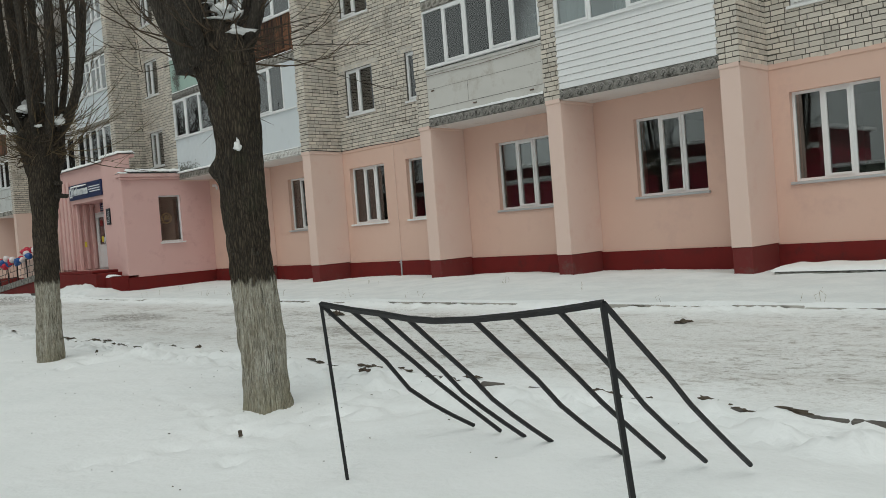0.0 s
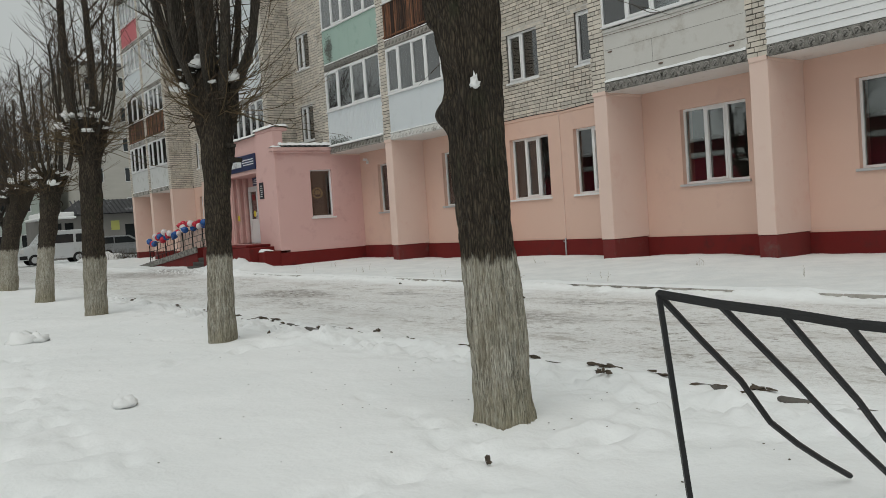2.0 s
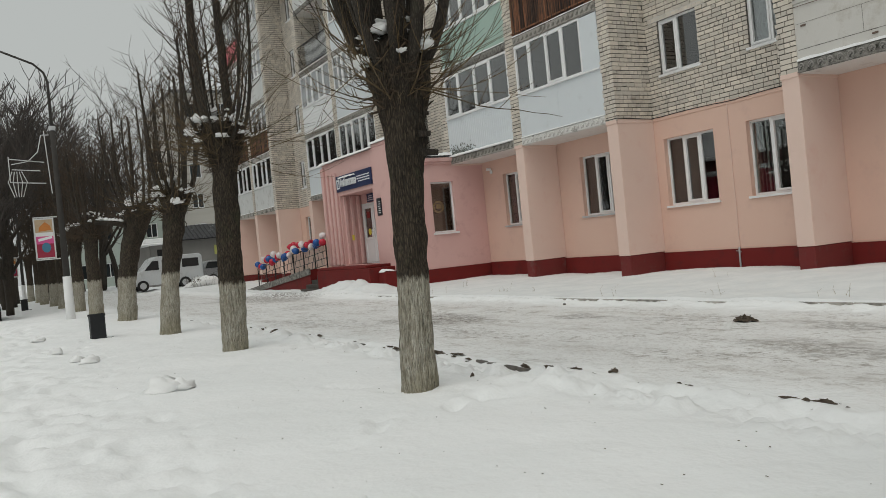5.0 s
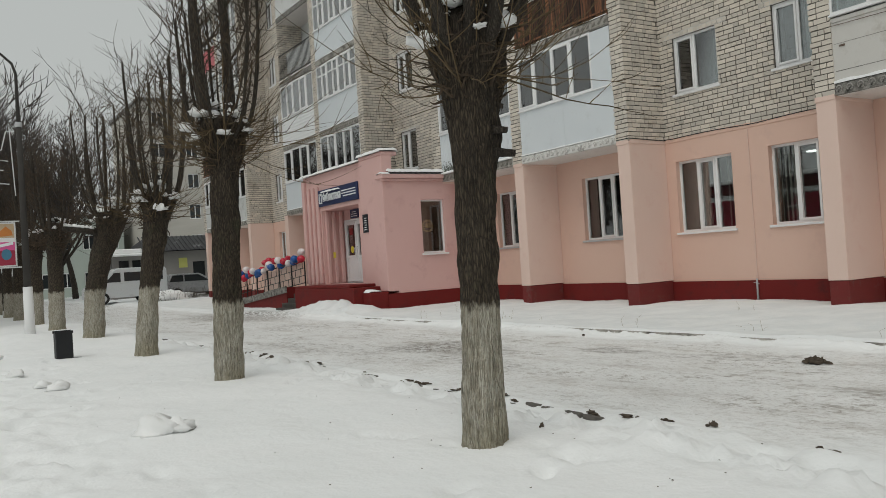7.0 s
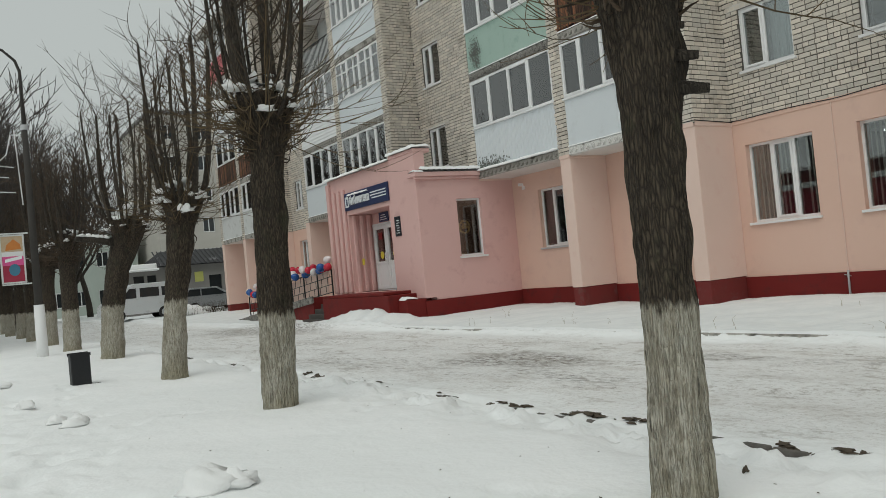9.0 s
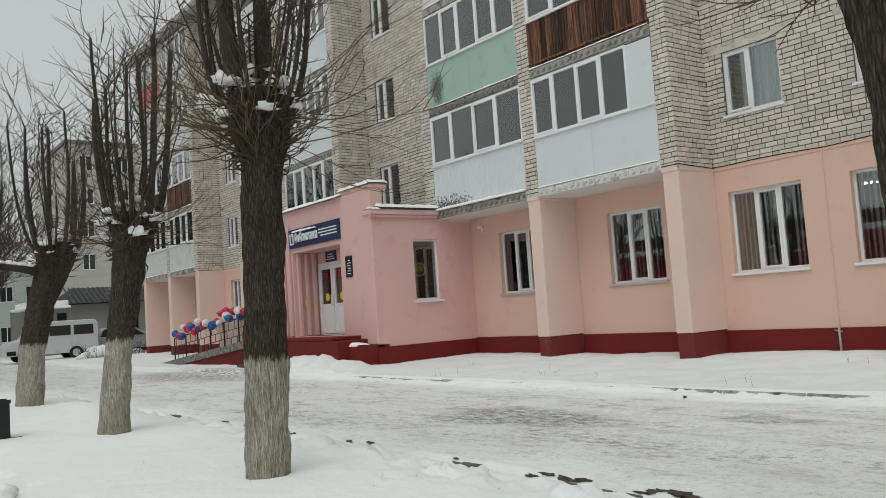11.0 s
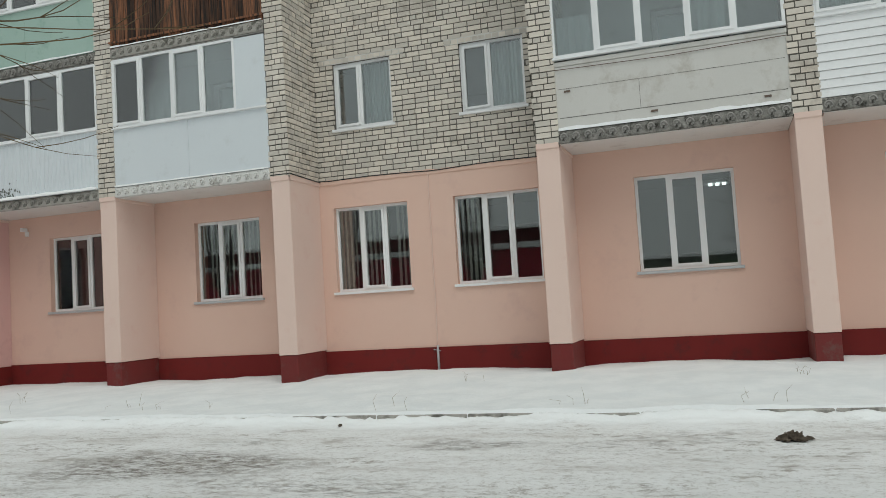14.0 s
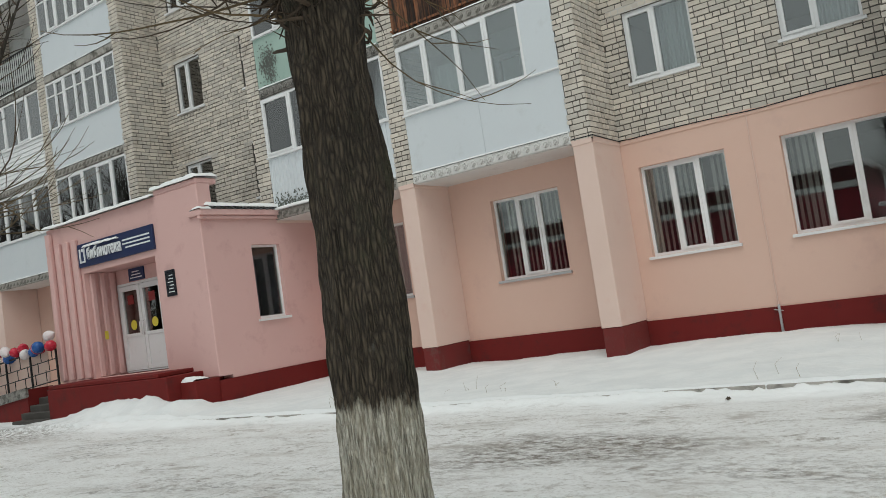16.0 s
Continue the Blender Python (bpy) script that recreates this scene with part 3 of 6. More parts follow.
for x0, y0, x1, y1, n in ((1.9, 5.2, 4.3, 4.9, 9), (2.6, 4.2, 3.3, 7.0, 9), (3.9, 9.6, 3.0, 11.8, 7), (2.4, 9.4, 4.2, 10.2, 6), (1.6, 14.0, 2.0, 21.0, 16), (1.4, 6.5, 1.6, 12.0, 14), (2.0, 16.2, 3.1, 16.0, 5), (3.9, 14.6, 4.2, 16.8, 6)):
    for i in range(n):
        t = (i + rnd.uniform(-0.3, 0.3)) / n
        PRINTS.append((x0 + (x1 - x0) * t + rnd.gauss(0, 0.1), y0 + (y1 - y0) * t + rnd.gauss(0, 0.1), math.atan2(y1 - y0, x1 - x0) + rnd.gauss(0, 0.3), rnd.uniform(0.02, 0.048)))
for px, py, an, deep in PRINTS:
    for j, y in enumerate(gy):
        if abs(y - py) > 0.4:
            continue
        for i, x in enumerate(gx):
            if abs(x - px) > 0.4:
                continue
            u, w = (x - px) * math.cos(an) + (y - py) * math.sin(an), (y - py) * math.cos(an) - (x - px) * math.sin(an)
            q = (u / 0.14) ** 2 + (w / 0.065) ** 2
            vx, vy, vz = ground.v[j * len(gx) + i]
            ground.v[j * len(gx) + i] = (vx, vy, vz - deep * math.exp(-q * q) + 0.3 * deep * math.exp(-(q - 2.2) ** 2))
ground.f = [(j * len(gx) + i, j * len(gx) + i + 1, (j + 1) * len(gx) + i + 1, (j + 1) * len(gx) + i) for j in range(len(gy) - 1) for i in range(len(gx) - 1)]
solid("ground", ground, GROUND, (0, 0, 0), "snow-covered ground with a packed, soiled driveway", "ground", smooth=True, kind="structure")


def kerb_row(x, y0, y1, top, label, half=0.06, material=None, length=1.0, uneven=0.012):
    k = thing("kerb", (x, y0, 0), label, "kerb", kind="structure")
    rnd = random.Random(int(x * 10))
    y = y0
    while y < y1:
        t = top + rnd.uniform(-uneven, uneven)
        step = length * rnd.uniform(0.8, 1.2)
        part("kerb_stone", Shape().box(x - half + rnd.uniform(-0.012, 0.012), x + half + rnd.uniform(-0.012, 0.012), y, y + step - 0.015, -0.15, t), material or KERB, k, bevel=0.01)
        y += step


kerb_row(4.98, 0.0, 26.0, 0.012, "broken dark kerb half buried in snow", 0.018, None, 0.3, 0.024)
kerb_row(10.02, 1.0, 27.0, 0.056, "grey concrete kerb along the driveway, snowed over", 0.045, CONCRETE)

# ---- apartment building ----
FRONT, WALL = 13.96, 15.13
END_Y, SOUTH_Y, ROOF_Z = 51.95, -6.35, 15.15
PIERS = [(-6.35, -5.97), (-2.45, -2.07), (1.42, 1.8), (6.37, 6.75), (10.27, 10.65), (14.2, 14.58), (19.18, 19.56), (23.07, 23.45), (27.06, 27.44),
         (31.95, 32.33), (35.8, 36.18), (39.65, 40.03), (44.45, 44.83), (48.0, 48.38), (51.57, 51.95)]
BAYS = [(-5.97, -2.45), (-2.07, 1.42), (6.75, 10.27), (10.65, 14.2), (19.56, 23.07), (23.45, 27.04), (32.33, 35.8), (36.18, 39.65), (44.83, 48.0), (48.38, 51.57)]
FLATS = [(1.8, 6.37), (14.58, 19.18), (27.44, 31.95), (40.03, 44.45)]
STOREY, FIRST = 2.8, 3.84
building = thing("apartment_building", (FRONT, 20, 0), "five-storey pale brick apartment block with a peach-painted ground floor", "building")
W = front(WALL)
GROUND_WINDOWS = [(24.38, 25.9), (20.56, 22.1), (17.36, 18.9), (14.84, 16.45), (11.54, 13.17), (7.71, 9.29), (4.48, 6.02), (2.2, 3.7), (42.5, 43.75), (-1.3, 0.3)]
UPPER = {(14.58, 19.18): [(17.54, 18.76, 4.86, 6.15), (14.94, 16.16, 4.86, 6.15)],
         (1.8, 6.37): [(4.6, 5.9, 4.86, 6.15), (2.1, 3.4, 4.86, 6.15)],
         (27.44, 31.95): [(30.35, 31.4, 4.74, 6.1), (28.2, 28.75, 4.74, 6.1)],
         (40.03, 44.45): [(42.6, 43.7, 4.8, 6.1), (40.6, 41.2, 4.8, 6.1)]}
gh = [(a, b, 1.7, 3.33) for a, b in GROUND_WINDOWS]
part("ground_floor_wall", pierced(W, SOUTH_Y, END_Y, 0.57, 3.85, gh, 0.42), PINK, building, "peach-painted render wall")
part("plinth", Shape().slab(W, SOUTH_Y, END_Y, -0.42, 0.03, -0.3, 0.57), PLINTH, building, "dark red painted plinth")
for a, b in PIERS:
    if a == 27.06:
        continue
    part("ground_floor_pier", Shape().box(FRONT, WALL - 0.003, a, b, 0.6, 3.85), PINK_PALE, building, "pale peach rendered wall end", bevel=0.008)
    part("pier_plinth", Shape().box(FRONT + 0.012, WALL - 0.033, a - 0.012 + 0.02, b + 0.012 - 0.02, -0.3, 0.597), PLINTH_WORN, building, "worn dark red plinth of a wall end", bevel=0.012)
floors = [FIRST + STOREY * k for k in range(5)]
brick_hosts = []
for a, b in FLATS:
    holes = [(p, q, z0 + STOREY * k, z1 + STOREY * k) for p, q, z0, z1 in UPPER[(a, b)] for k in range(4)]
    host = part("brick_wall", pierced(W, a, b, 3.853, ROOF_Z, holes, 0.42), MORTAR, building, "pale silicate brick wall with dark joints")
    brick_hosts.append((host, W, a, b, holes, True))
    for p, q, z0, z1 in holes:
        wide = q - p > 1
        level = int((z0 - 4) / STOREY)
        win = window(building, W, p, q, z0, z1, cuts=(0.54,) if wide else (), sashes=(1,) if wide else (), inset=0.045,
                     glass=GLASS if level < 2 else GLASS_DARK, sill=True)
        if wide and 14 < p < 32:
            c = Shape()
            n = 26
            e0, e1 = (p + 0.05, p + (q - p) * 0.56) if level % 2 == 0 else (p + (q - p) * 0.5, q - 0.05)
            rows = [[(WALL + 0.33 + 0.03 * math.sin(i * 1.9 + level) + 0.012 * math.sin(i * 5.1), e0 + (e1 - e0) * i / n, z) for i in range(n + 1)] for z in (z0 + 0.03, z1)]
            for i in range(n):
                c.quad(rows[0][i], rows[0][i + 1], rows[1][i + 1], rows[1][i])
            part("curtain", c, CURTAIN, win, "pale hanging curtain", smooth=True)
        part("lintel", Shape().slab(W, p - 0.28, q + 0.28, -0.02, 0.012, z1 + 0.002, z1 + 0.13), CONCRETE_LIGHT, win, "grey concrete lintel")
for a, b in PIERS:
    host = part("brick_pier", Shape().box(FRONT, WALL - 0.003, a, b, 3.853, ROOF_Z), MORTAR, building, "pale brick wall between loggias")
    if 0 < a < 53:
        brick_hosts.append((host, front(FRONT), a, b, (), False))
        brick_hosts.append((host, side(a), FRONT, WALL - 0.012, (), False))
for a, b in BAYS:
    bh = [((a + b) / 2 - 1.15 + 0.1, (a + b) / 2 + 0.25, z + 1.0, z + 2.35) for z in floors[:4]]
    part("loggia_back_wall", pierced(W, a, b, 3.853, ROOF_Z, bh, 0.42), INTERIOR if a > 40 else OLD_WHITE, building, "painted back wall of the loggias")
    for p, q, z0, z1 in bh:
        window(building, W, p, q, z0, z1, cuts=(0.5,), sashes=(1,), glass=GLASS_DARK, sill=False)
part("gable_wall", Shape().box(WALL + 0.003, 27, END_Y - 0.42, END_Y, -0.3, ROOF_Z), MORTAR, building)
part("gable_wall", Shape().box(WALL + 0.003, 27, SOUTH_Y, SOUTH_Y + 0.42, -0.3, ROOF_Z), MORTAR, building)
part("rear_wall", Shape().box(26.6, 27, SOUTH_Y + 0.43, END_Y - 0.43, -0.3, ROOF_Z), MORTAR, building)
part("roof", Shape().box(FRONT - 0.35, 27.3, SOUTH_Y - 0.3, END_Y + 0.3, ROOF_Z + 0.003, ROOF_Z + 0.28), CONCRETE, building, "flat roof with a concrete eave")
part("roof_snow", Shape().box(FRONT - 0.3, 27.2, SOUTH_Y - 0.2, END_Y + 0.2, ROOF_Z + 0.283, ROOF_Z + 0.45), SNOW, building, "snow on the roof")
for z in [0.6] + floors[:4]:
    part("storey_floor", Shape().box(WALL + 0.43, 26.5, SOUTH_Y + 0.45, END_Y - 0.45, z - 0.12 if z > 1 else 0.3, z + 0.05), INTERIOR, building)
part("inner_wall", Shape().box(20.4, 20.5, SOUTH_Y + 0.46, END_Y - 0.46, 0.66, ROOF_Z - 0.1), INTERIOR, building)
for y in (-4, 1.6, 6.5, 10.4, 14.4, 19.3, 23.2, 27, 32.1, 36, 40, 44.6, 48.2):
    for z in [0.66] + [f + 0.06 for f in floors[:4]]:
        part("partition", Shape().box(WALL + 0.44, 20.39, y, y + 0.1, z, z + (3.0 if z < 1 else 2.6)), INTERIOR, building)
for p, q in GROUND_WINDOWS:
    window(building, W, p, q, 1.7, 3.33, cuts=(0.33, 0.66), sashes=(1,), inset=0.12, glass=GLASS_DARK, sill_h=0.055, sill=True if p in (17.36, 14.84, 2.2) else ZINC)
part("drain_pipe", Shape().tube([(WALL - 0.045, 16.9, 0.15), (WALL - 0.045, 16.9, 0.56), (WALL - 0.028, 16.9, 0.6)], 0.022, 8)
     .tube([(WALL - 0.05, 16.84, 0.5), (WALL - 0.05, 16.98, 0.53)], 0.008, 6), ZINC, building, "short grey pipe end with a tap", smooth=True)
part("cable", Shape().tube([(WALL - 0.012, 16.905 + 0.004 * math.sin(i), 0.6 + i * 0.2) for i in range(17)], 0.009, 5), PINK_PALE, building, "painted cable on the wall")
part("edge_cable", Shape().tube([(WALL - 0.03, 14.6 + 4.56 * i / 20, 3.87 + 0.03 * abs(math.sin(i * 0.33)) - 0.03 * math.sin(math.pi * i / 20)) for i in range(21)], 0.01, 5)
     .tube([(WALL - 0.03, 19.14, 3.86), (14.5, 19.15, 3.88), (FRONT - 0.02, 19.15, 3.9), (FRONT - 0.02, 19.56, 3.9)], 0.01, 5), IRON, building, "black cable along the brick edge")
part("wall_camera", Shape().box(WALL - 0.2, WALL - 0.05, 26.45, 26.53, 3.52, 3.6).box(WALL - 0.08, WALL, 26.46, 26.52, 3.42, 3.53), WHITE_PVC, building, "small white security camera", bevel=0.01)


def paint_edge(place, u0, u1, z, seed, d=0.024, amp=0.03):
    """The uneven upper border of a coat of paint, a thin skin on the wall."""
    s = Shape()
    n = max(3, int((u1 - u0) / 0.06))
    hs = [z + amp * noise.noise(Vector((i * 0.23, seed, 0))) + 0.4 * amp * noise.noise(Vector((i * 0.9, seed, 3))) for i in range(n + 1)]
    for i in range(n):
        a, b = u0 + (u1 - u0) * i / n, u0 + (u1 - u0) * (i + 1) / n
        s.quad(place(a, d, z - 0.08), place(b, d, z - 0.08), place(b, d, hs[i + 1]), place(a, d, hs[i]))
        s.quad(place(a, d, hs[i]), place(b, d, hs[i + 1]), place(b, 0, hs[i + 1]), place(a, 0, hs[i]))
        s.quad(place(a, d, z - 0.08), place(a, 0.0, z - 0.1), place(b, 0.0, z - 0.1), place(b, d, z - 0.08))
    return s


for a, b in FLATS[:3]:
    part("paint_edge", paint_edge(W, a, b, 3.875, a), PINK, building, "uneven upper edge of the peach paint")
for a, b in PIERS[2:10]:
    part("paint_edge", paint_edge(front(FRONT), a, b, 3.87, a, 0.022, 0.02), PINK_PALE, building)
    part("paint_edge", paint_edge(side(a), FRONT, WALL, 3.87, a + 5, 0.022, 0.02), PINK_PALE, building)

# rooms: vertical blinds and ceiling lamps
for p, q in ((20.56, 22.1), (17.36, 18.9), (24.38, 24.9), (15.95, 16.5)):
    blind = thing("vertical_blind", (WALL + 0.3, p, 3.3), "beige vertical fabric blind behind the window", "blind", group="office blinds")
    part("rail", Shape().box(WALL + 0.23, WALL + 0.28, p - 0.05, q + 0.05, 3.28, 3.32), WHITE_PVC, blind)
    rnd = random.Random(int(p))
    n = int((q - p) / 0.1)
    for i in range(n + 1):
        if rnd.random() < 0.12:
            continue
        y = p + i * 0.1
        an = 0.62 + rnd.uniform(-0.15, 0.15)
        c, s = 0.042 * math.cos(an), 0.042 * math.sin(an)
        f = Shape().quad((WALL + 0.25 - s, y - c, 1.55), (WALL + 0.25 + s, y + c, 1.55), (WALL + 0.25 + s, y + c, 3.28), (WALL + 0.25 - s, y - c, 3.28))
        f.quad((WALL + 0.253 - s, y - c, 1.55), (WALL + 0.253 - s, y - c, 3.28), (WALL + 0.253 + s, y + c, 3.28), (WALL + 0.253 + s, y + c, 1.55))
        part("slat", f, BLIND, blind)
TUBE_LIGHT = glow_mat("lamp_tube", (0.95, 1.0, 0.98), 2.2)
for y in (18.1, 11.9, 7.9):
    lamp = thing("ceiling_light", (19.2, y, 3.56), "white fluorescent ceiling light", "lamp", group="office lights")
    part("housing", Shape().box(18.9, 19.5, y - 0.3, y + 0.3, 3.56, 3.62), WHITE_PVC, lamp)
    for i in range(3):
        part("tube", Shape().box(19.1, 19.3, y - 0.26 + i * 0.14, y - 0.18 + i * 0.14, 3.525, 3.557), TUBE_LIGHT, lamp)


# ---- loggias ----
bs = Shape()
for r, d in ((0.066, 0.0), (0.066, 0.016), (0.045, 0.022), (0.04, 0.006), (0.02, 0.006), (0.018, 0.02)):
    bs.v += [(-d, r * math.cos(t * math.pi / 5), r * math.sin(t * math.pi / 5)) for t in range(10)]
bs.f = [(i * 10 + t, i * 10 + (t + 1) % 10, (i + 1) * 10 + (t + 1) % 10, (i + 1) * 10 + t) for i in range(5) for t in range(10)] + [tuple(range(50, 60))]
SOFFIT = mat("limewashed_soffit", (0.70, 0.66, 0.63), (0.76, 0.73, 0.70), 0.9, 40, 1.2, 0.2, dirt=(0.5, 0.44, 0.4), dirt_amount=0.2)
CONCRETE_WORN = mat("half_stained_concrete", (0.14, 0.13, 0.115), (0.55, 0.53, 0.5), 0.9, 45, 9.0, 0.6, dirt=(0.05, 0.047, 0.04), dirt_amount=0.6, dirt_scale=11, depth=0.012)
BOSS = [mesh_of("boss", bs, CONCRETE, (0, 0, 0)), mesh_of("boss", bs, CONCRETE_WHITE, (0, 0, 0)), mesh_of("boss", bs, CONCRETE_WORN, (0, 0, 0))]
def loggia(y0, y1, z, parapet, top=1.36, lights=4, glazed=True, grid=None, slab_mat=None, blank=0.0, snow=True, sill_snow=False):
    """Slab with a relief of bosses, parapet, glazing and snow on the slab's edge."""
    w = y1 - y0
    sm = slab_mat or CONCRETE
    F = front(FRONT)
    lg = part("loggia_slab", Shape().box(FRONT - 0.02, WALL - 0.005, y0 + 0.004, y1 - 0.004, z, z + 0.2), sm, building, "weathered concrete loggia slab", bevel=0.012)
    part("soffit", Shape().box(FRONT + 0.03, WALL - 0.006, y0 + 0.01, y1 - 0.01, z - 0.012, z - 0.003), SOFFIT, lg, "limewashed underside")
    if y0 < 40 and z < 8:
        n = max(6, round(w / 0.2))
        for i in range(n):
            o = new("boss", BOSS[0 if sm is CONCRETE else 1 if sm is CONCRETE_WHITE else 2])
            o.parent = lg
            o.location = Vector((FRONT - 0.022, y0 + w * (i + 0.5) / n, z + 0.1)) - ORIGIN[lg]
    if snow:
        s = Shape()
        m = 24
        for i in range(m):
            a, b = y0 + 0.02 + (w - 0.04) * i / m, y0 + 0.02 + (w - 0.04) * (i + 1) / m
            h0, h1 = [(1.9 if parapet == "concrete" else 1) * (0.02 + 0.04 * abs(noise.noise(Vector((q * 2.2, z, 0))))) for q in (a, b)]
            s.quad((FRONT - 0.04, a, z + 0.2), (FRONT - 0.04, b, z + 0.2), (FRONT - 0.035, b, z + 0.2 + h1), (FRONT - 0.035, a, z + 0.2 + h0))
            s.quad((FRONT - 0.035, a, z + 0.2 + h0), (FRONT - 0.035, b, z + 0.2 + h1), (FRONT + 0.04, b, z + 0.21 + h1), (FRONT + 0.04, a, z + 0.21 + h0))
        part("snow", s, SNOW, lg, "thin line of snow on the slab edge", smooth=True)
    pz, pt = z + 0.205, z + top
    body = Shape()
    if parapet == "siding":
        n = 9
        prof = [(FRONT + 0.03, pz)]
        for i in range(n):
            a, b = pz + (pt - pz) * i / n, pz + (pt - pz) * (i + 1) / n
            prof += [(FRONT - 0.022, a + 0.001), (FRONT - 0.006, b - 0.012), (FRONT + 0.008, b)]
        prof.append((FRONT + 0.03, pt + 0.001))
        body.v = [(x, y, q) for y in (y0, y1) for x, q in prof]
        m = len(prof)
        body.f = [(i, i + 1, m + i + 1, m + i) for i in range(m - 1)] + [(0, m - 1, 2 * m - 1, m)]
        part("parapet", body, WHITE_PVC, lg, "white horizontal plastic siding")
    elif parapet == "ribbed":
        n = 34
        prof = [(FRONT + 0.03, y0)]
        for i in range(n):
            a = y0 + w * i / n
            prof += [(FRONT + 0.004, a + 0.004), (FRONT - 0.006, a + 0.012), (FRONT - 0.006, a + w / n - 0.012), (FRONT + 0.004, a + w / n - 0.004)]
        prof.append((FRONT + 0.03, y1))
        body.v = [(x, y, q) for q in (pz, pt) for x, y in prof]
        m = len(prof)
        body.f = [(i, i + 1, m + i + 1, m + i) for i in range(m - 1)] + [(0, m - 1, 2 * m - 1, m)]
        part("parapet", body, WHITE_PANEL, lg, "white ribbed panel")
    elif parapet == "wood":
        rnd = random.Random(int(y0 * 7))
        part("parapet", Shape().box(FRONT + 0.03, FRONT + 0.05, y0, y1, pz, pt), WOOD_OLD, lg, "weathered dark brown plank parapet")
        y = y0 + 0.01
        while y < y1 - 0.05:
            q = min(y + rnd.uniform(0.08, 0.11), y1)
            part("plank", Shape().box(FRONT - 0.012 + rnd.uniform(-0.006, 0.006), FRONT + 0.028, y, q - 0.007, pz + rnd.uniform(-0.06, 0.02), pt - rnd.uniform(0, 0.02)), WOOD_OLD if z < 8 else WOOD_ORANGE, lg)
            y = q
        part("rail", Shape().box(FRONT - 0.05, FRONT - 0.02, y0, y1, pz + 0.08, pz + 0.12), WOOD_OLD, lg)
    elif parapet == "railing":
        for q in (pt - 0.04, pz + 0.1):
            body.box(FRONT, FRONT + 0.03, y0, y1, q, q + 0.03)
        for i in range(int(w / 0.12)):
            body.box(FRONT + 0.005, FRONT + 0.02, y0 + 0.06 + i * 0.12, y0 + 0.075 + i * 0.12, pz + 0.13, pt - 0.04)
        part("railing", body, IRON, lg, "thin metal bar railing")
        part("screen", Shape().box(FRONT + 0.04, FRONT + 0.05, y0, y0 + w * 0.75, pz + 0.1, pt - 0.1), OLD_WHITE, lg, "faded sheet tied behind the railing")
    elif parapet == "concrete":
        part("parapet", Shape().box(FRONT, FRONT + 0.07, y0, y1, pz + 0.003, pt - 0.12), CONCRETE_LIGHT, lg, "stained pale concrete parapet panel", bevel=0.01)
        part("coping", Shape().box(FRONT - 0.012, FRONT + 0.08, y0, y1, pt - 0.117, pt - 0.04), CONCRETE_LIGHT, lg, bevel=0.008)
        for q, t in ((pz + 0.2, 0.012), (pz + 0.68, 0.006)):
            part("seam", Shape().box(FRONT - 0.003, FRONT + 0.01, y0 + 0.05, y1 - 0.05, q, q + t), CONCRETE_DARK, lg, "dark seam of the panel")
        part("seam", Shape().box(FRONT - 0.003, FRONT + 0.01, y0 + w * 0.62, y0 + w * 0.62 + 0.006, pz + 0.21, pz + 0.68), CONCRETE_DARK, lg)
        clamps = Shape()
        for q in (0.08, 0.55, 0.93):
            clamps.box(FRONT - 0.02, FRONT + 0.0, y0 + w * q, y0 + w * q + 0.1, pz + 0.12 + 0.5 * (q > 0.6), pz + 0.15 + 0.5 * (q > 0.6))
        clamps.tube([(FRONT - 0.02, y0, pt - 0.16), (FRONT - 0.02, (y0 + y1) / 2, pt - 0.2), (FRONT - 0.02, y1, pt - 0.17)], 0.006, 5)
        part("clamp", clamps, RUST, lg, "rusty metal clamps and a wire")
    else:
        m = {"green": GREEN_PANEL, "white": WHITE_PANEL, "old": OLD_WHITE, "pink": PINK_PANEL}[parapet]
        for i in range(2):
            part("parapet", Shape().box(FRONT - 0.002, FRONT + 0.05, y0 + w * i / 2 + 0.002, y0 + w * (i + 1) / 2 - 0.002, pz, pt), m, lg, bevel=0.003)
    if glazed:
        ya = y0 + blank
        if blank:
            part("blank_panel", Shape().box(FRONT - 0.004, FRONT + 0.05, y0 + 0.01, ya, pt + 0.005, z + 2.74), WHITE_PANEL, lg, "bluish white blank panel")
        cuts = tuple((i + 1) / lights for i in range(lights - 1))
        window(building, F, ya, y1, pt + 0.02, z + 2.76, cuts=cuts, sashes=tuple(range(1, lights, 2)), inset=-0.01, sill=False, transom=grid, name="loggia_glazing", glass=GLASS)
        rnd = random.Random(int(y0 * 13 + z * 7))
        for u in range(lights):
            if rnd.random() < (0.4 if y0 < 28 else 0.1):
                continue
            q0 = ya + (y1 - ya) * u / lights + 0.04
            q1 = q0 + (y1 - ya) / lights * rnd.choice((0.45, 0.9, 0.9)) - 0.04
            cz = z + 2.7 if rnd.random() < 0.6 else pt + rnd.uniform(0.5, 0.9)
            cv = Shape()
            xs = [FRONT + 0.14 + 0.025 * math.sin(t * 1.7 + u) for t in range(13)]
            for t in range(12):
                p0, p1 = q0 + (q1 - q0) * t / 12, q0 + (q1 - q0) * (t + 1) / 12
                cv.quad((xs[t], p0, pt + 0.03), (xs[t + 1], p1, pt + 0.03), (xs[t + 1], p1, cz), (xs[t], p0, cz))
            part("curtain", cv, CURTAIN, lg, "pale curtain behind the loggia glass", smooth=True)
        ledge = part("ledge", Shape().box(FRONT - 0.06, FRONT + 0.03, y0, y1, pt - 0.015, pt + 0.018), WHITE_PVC, lg, "white sheet ledge", bevel=0.006)
    return lg


